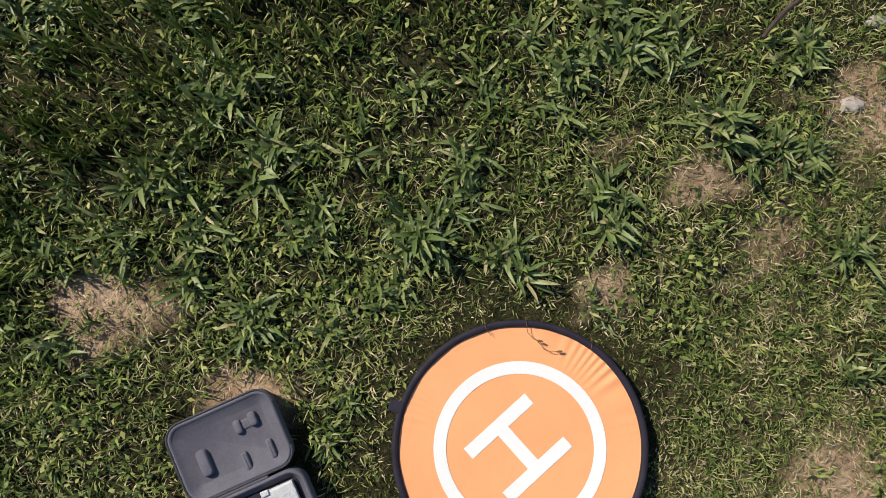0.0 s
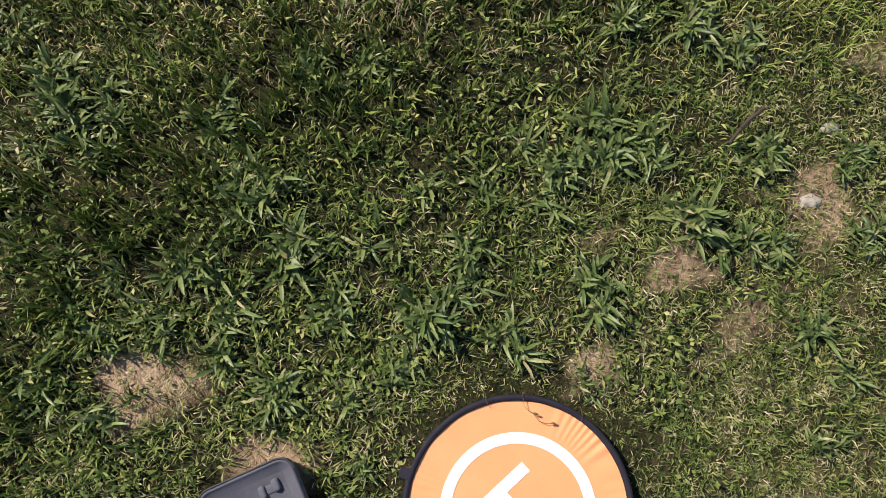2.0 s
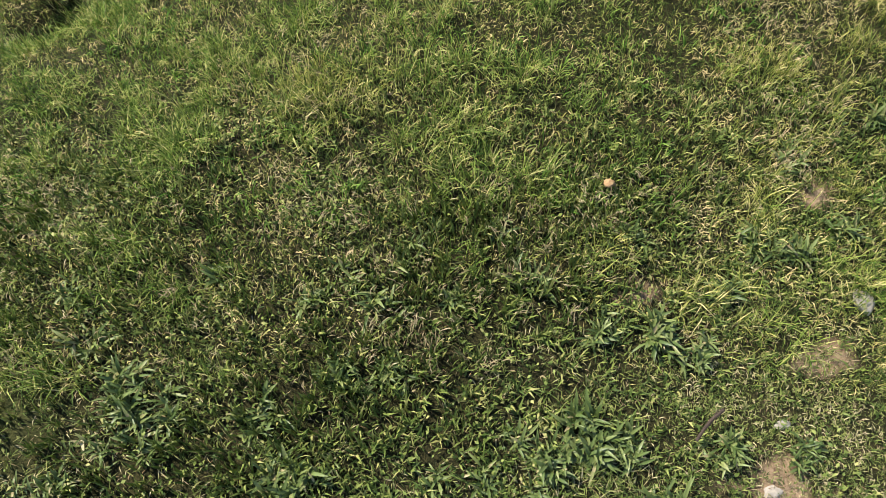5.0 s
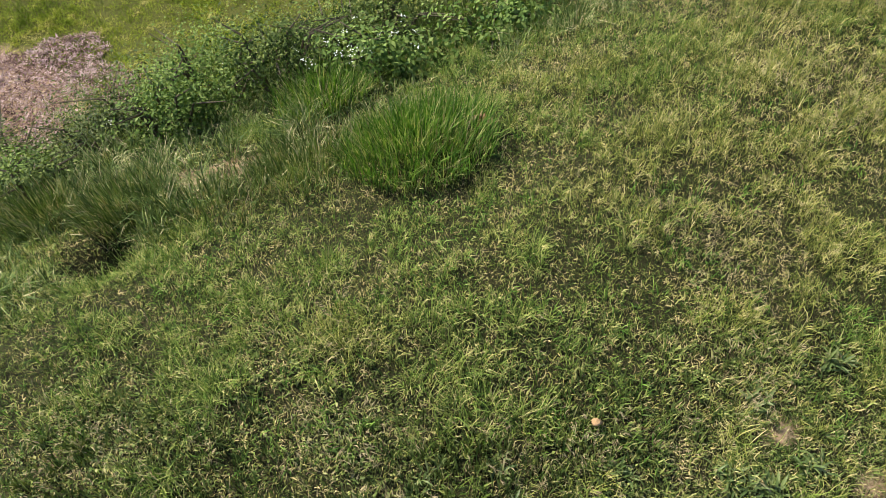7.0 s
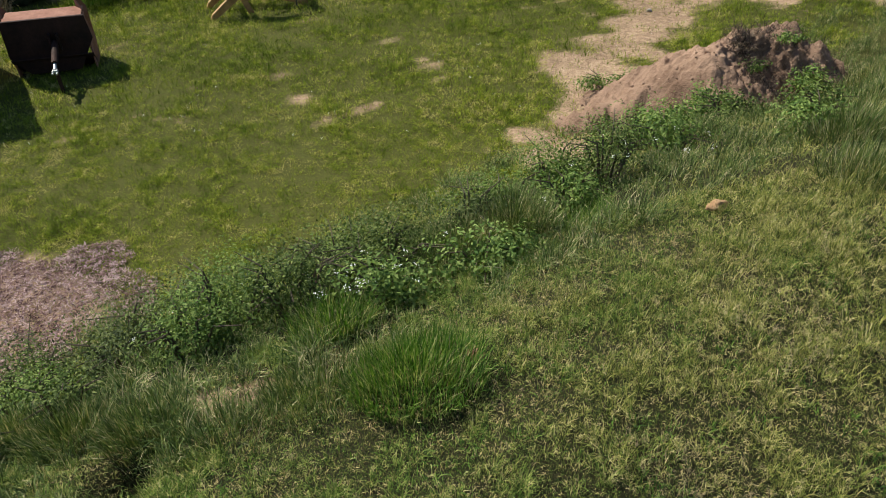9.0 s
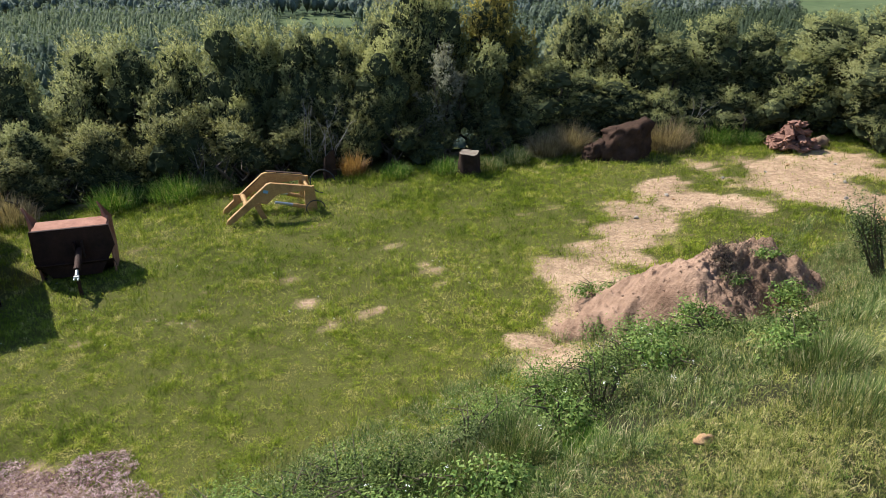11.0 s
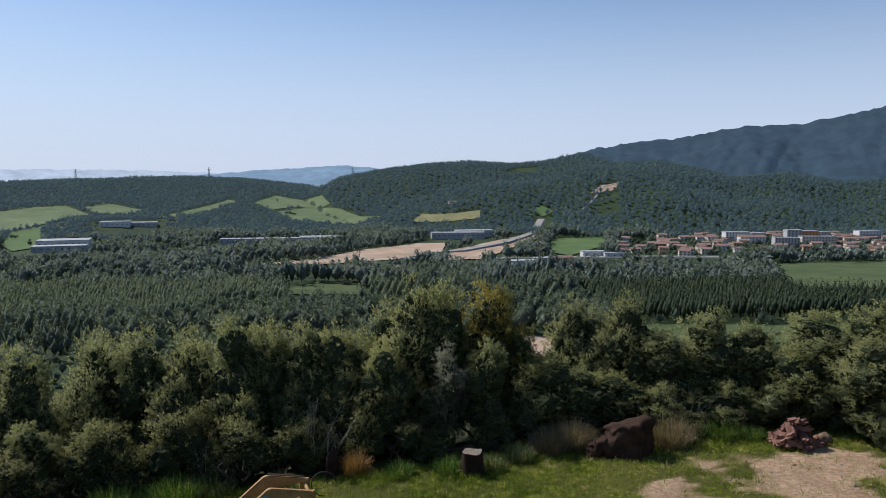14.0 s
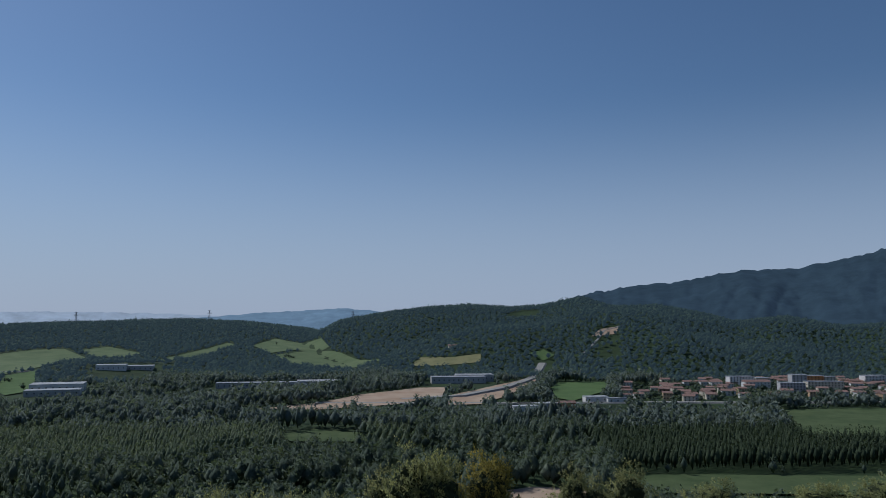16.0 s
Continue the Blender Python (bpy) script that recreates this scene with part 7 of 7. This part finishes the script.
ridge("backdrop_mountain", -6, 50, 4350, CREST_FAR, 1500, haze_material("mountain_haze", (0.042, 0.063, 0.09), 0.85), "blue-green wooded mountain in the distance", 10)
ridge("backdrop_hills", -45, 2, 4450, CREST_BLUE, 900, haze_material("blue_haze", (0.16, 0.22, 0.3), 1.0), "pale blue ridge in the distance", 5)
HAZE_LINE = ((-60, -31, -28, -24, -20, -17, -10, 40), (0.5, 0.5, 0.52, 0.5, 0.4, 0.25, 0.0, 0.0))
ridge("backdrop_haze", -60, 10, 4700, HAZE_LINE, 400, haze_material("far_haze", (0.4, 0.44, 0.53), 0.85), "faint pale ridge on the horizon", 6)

# ---- buildings ----
PLASTER = [soil_mix("plaster_" + n, a, b, 0.3) for n, a, b in (("white", (0.55, 0.53, 0.51), (0.68, 0.66, 0.64)), ("cream", (0.55, 0.48, 0.38), (0.66, 0.58, 0.47)), ("ochre", (0.5, 0.33, 0.2), (0.6, 0.42, 0.27)), ("orange", (0.6, 0.25, 0.1), (0.68, 0.32, 0.14)), ("grey", (0.35, 0.34, 0.34), (0.45, 0.44, 0.44)), ("brick", (0.28, 0.14, 0.1), (0.36, 0.19, 0.14)))]
TILE = soil_mix("roof_tiles", (0.19, 0.12, 0.1), (0.34, 0.22, 0.18), 0.6)
SHEET = soil_mix("sheet_roof", (0.3, 0.31, 0.32), (0.45, 0.45, 0.46), 0.1)
DARK_SHEET = soil_mix("grey_sheet_roof", (0.22, 0.23, 0.25), (0.32, 0.33, 0.35), 0.1)
PANE, _n, _l, _b = material("dark_glass", 0.15, 0.5)
_b.inputs["Base Color"].default_value = (0.03, 0.035, 0.045, 1)


def quad_mesh(name, w, h, mat):
    bm = bmesh.new()
    box(bm, (w, 0.12, h), (0, 0, 0))
    me = bpy.data.meshes.new(name)
    bm.to_mesh(me)
    bm.free()
    me.materials.append(mat)
    return me


WINDOW = quad_mesh("window", 1.5, 1.6, PANE)


def building(x, y, w, d, h, turn, wall, roof, label, gable=True, storeys=2, bays=3, name="house", group="houses of the town"):
    thing = tagged(new(name), label, "building", group)
    z = min(float(land(x + u, y + v)) for u in (-w / 2, w / 2) for v in (-d / 2, d / 2))
    thing.matrix_basis = Matrix.Translation((x, y, z)) @ Matrix.Rotation(turn, 4, "Z")
    bm = bmesh.new()
    box(bm, (w, d, h), (0, 0, h / 2))
    part("wall", bm, wall, thing)
    bm = bmesh.new()
    e, up = 0.5, (d * 0.22 if gable else 0.6)
    if gable:
        prism(bm, [(-d / 2 - e, 0), (d / 2 + e, 0), (d / 2 + e, 0.25), (0, up), (-d / 2 - e, 0.25)], w + 2 * e, Matrix.Translation((-w / 2 - e, 0, h)) @ Matrix(((0, 0, 1, 0), (1, 0, 0, 0), (0, 1, 0, 0), (0, 0, 0, 1))))
    else:
        box(bm, (w + 0.6, d + 0.6, up), (0, 0, h + up / 2))
    part("roof", bm, roof, thing)
    for s in range(storeys):
        for b in range(bays):
            o = new("window", WINDOW)
            o.parent = thing
            o.location = ((b + 0.5) / bays * w - w / 2, -d / 2 - 0.02, (s + 0.55) * h / storeys)
    return thing


rnd = random.Random(3)
for x, y, w, d, h, t, wall, storeys, bays in ((388, 1040, 34, 13, 15, 0.1, 0, 5, 8), (418, 1046, 22, 12, 13, 0.25, 1, 4, 5), (396, 1006, 34, 12, 11, 0.1, 0, 3, 7), (412, 938, 30, 12, 15, -0.05, 4, 5, 8), (474, 985, 46, 12, 13, 0.02, 1, 4, 11),
                                            (470, 1050, 20, 14, 17, 0.0, 4, 5, 4), (500, 1075, 30, 14, 14, 0.1, 3, 4, 6), (525, 1085, 24, 12, 12, 0.1, 1, 4, 5), (590, 1080, 34, 14, 14, 0.1, 0, 4, 7)):
    building(x, y, w, d, h, t, PLASTER[wall], DARK_SHEET if storeys > 3 else TILE, "large plastered apartment block of several storeys", storeys < 4, storeys, bays, "apartment_block", "apartment blocks of the town")
spots = []
for k in range(400):
    x, y = rnd.uniform(195, 640), rnd.uniform(862, 1180)
    if inside(np.array([x]), np.array([y]), TOWN)[0] and all((x - a) ** 2 + (y - b) ** 2 > 15 ** 2 for a, b in spots) and not (365 < x < 520 and 925 < y < 1095 and rnd.random() < 0.75):
        spots.append((x, y))
for x, y in spots[:95]:
    c = rnd.choice((0, 0, 0, 1, 1, 2, 5))
    building(x, y, rnd.uniform(9, 16), rnd.uniform(8, 11), rnd.uniform(5, 8.5), rnd.uniform(-0.35, 0.35), PLASTER[c], TILE, "tile-roofed %s village house" % ("white", "cream", "ochre", "orange", "grey", "brick")[c], True, 2, 3)
for x, y, w, d, h, t, roof, wall in ((-505, 968, 62, 34, 9, 0.35, SHEET, 0), (-478, 905, 60, 22, 7, 0.35, SHEET, 4), (-540, 1195, 44, 22, 10, 0.3, SHEET, 0), (-505, 1222, 40, 24, 8, 0.3, SHEET, 4), (-236, 1022, 160, 18, 7, 0.2, DARK_SHEET, 4),
                                     (-185, 1040, 56, 20, 8, 0.2, SHEET, 0), (6, 1105, 78, 22, 9, 0.12, DARK_SHEET, 4), (30, 1135, 56, 20, 10, 0.12, SHEET, 4), (70, 768, 26, 12, 5, 0.3, SHEET, 0), (95, 795, 22, 12, 5, 0.5, SHEET, 4),
                                     (118, 800, 16, 10, 5, 0.2, TILE, 5), (158, 855, 26, 12, 6, 0.15, SHEET, 0), (180, 848, 22, 10, 5, 0.1, DARK_SHEET, 0), (-2, 1404, 16, 10, 7, 0.2, TILE, 1), (-570, 880, 40, 20, 6, 0.3, SHEET, 0)):
    building(x, y, w, d, h, t, PLASTER[wall], roof, "long low industrial hall with a metal roof" if w > 30 else "small shed with a light roof", roof is TILE, 1, max(2, int(w / 7)), "industrial_hall", "halls and sheds of the valley")


# ---- roads ----
ASPHALT = soil_mix("pale_road", (0.22, 0.215, 0.2), (0.34, 0.32, 0.29), 0.2)


def road(points, width, lift, label):
    bm = bmesh.new()
    pts = []
    for (ax, ay, az), (bx, by, bz) in zip(points, points[1:]):
        pts += [(ax + (bx - ax) * k / 12, ay + (by - ay) * k / 12, az + (bz - az) * k / 12) for k in range(12)]
    pts.append(points[-1])
    rows = []
    for k, (x, y, up) in enumerate(pts):
        a, b = pts[max(0, k - 1)], pts[min(len(pts) - 1, k + 1)]
        n = Vector((-(b[1] - a[1]), b[0] - a[0])).normalized() * width / 2
        z = float(land(x, y)) + lift + up
        rows.append([bm.verts.new((x + n.x * s, y + n.y * s, z - dz)) for s, dz in ((1.5, up + 2), (1, 0), (-1, 0), (-1.5, up + 2))])
    for a, b in zip(rows, rows[1:]):
        for j in range(3):
            bm.faces.new((a[j], a[j + 1], b[j + 1], b[j]))
    bmesh.ops.recalc_face_normals(bm, faces=bm.faces)
    tagged(part("road", bm, ASPHALT), label, "road", kind="structure")


road([(-60, 870, 0), (10, 900, 1.5), (70, 1010, 2.5), (120, 1170, 1.5), (150, 1290, 0)], 11, 1.4, "new pale highway on an embankment across the valley")
road([(-150, 830, 0), (30, 830, 0), (200, 845, 0), (420, 850, 0), (700, 870, 0)], 8, 1.4, "pale road along the valley floor")
road([(-820, 1150, 0), (-700, 1170, 0), (-600, 1150, 0)], 4, 1.4, "pale farm road on the hillside")
road([(225, 1330, 0), (262, 1395, 0), (285, 1440, 0), (330, 1460, 0)], 3.5, 1.6, "pale track up a wooded hill")

# ---- power pylons on the ridges ----
STEEL = mottled("galvanised_steel", (0.2, 0.2, 0.21), (0.3, 0.3, 0.31), 1, 0.6, 0.4)


def pylon(x, y, high):
    bm = bmesh.new()
    for sx in (-1, 1):
        for sy in (-1, 1):
            tube(bm, (sx * 3, sy * 3, 0), (sx * 0.5, sy * 0.5, high), 0.5, 0.3, 5)
    for k in range(3):
        box(bm, (12 - 2 * k, 0.7, 0.7), (0, 0, high * (0.72 + 0.12 * k)))
    ob = part("pylon", bm, STEEL)
    ob.location = at_ground(x, y, -1)
    tagged(ob, "steel lattice power pylon on a wooded ridge", "pylon", "power pylons")


for x, y, hgt in ((-1005, 2000, 34), (-707, 2180, 36), (-292, 2190, 40), (1780, 3750, 60)):
    pylon(x, y, hgt)
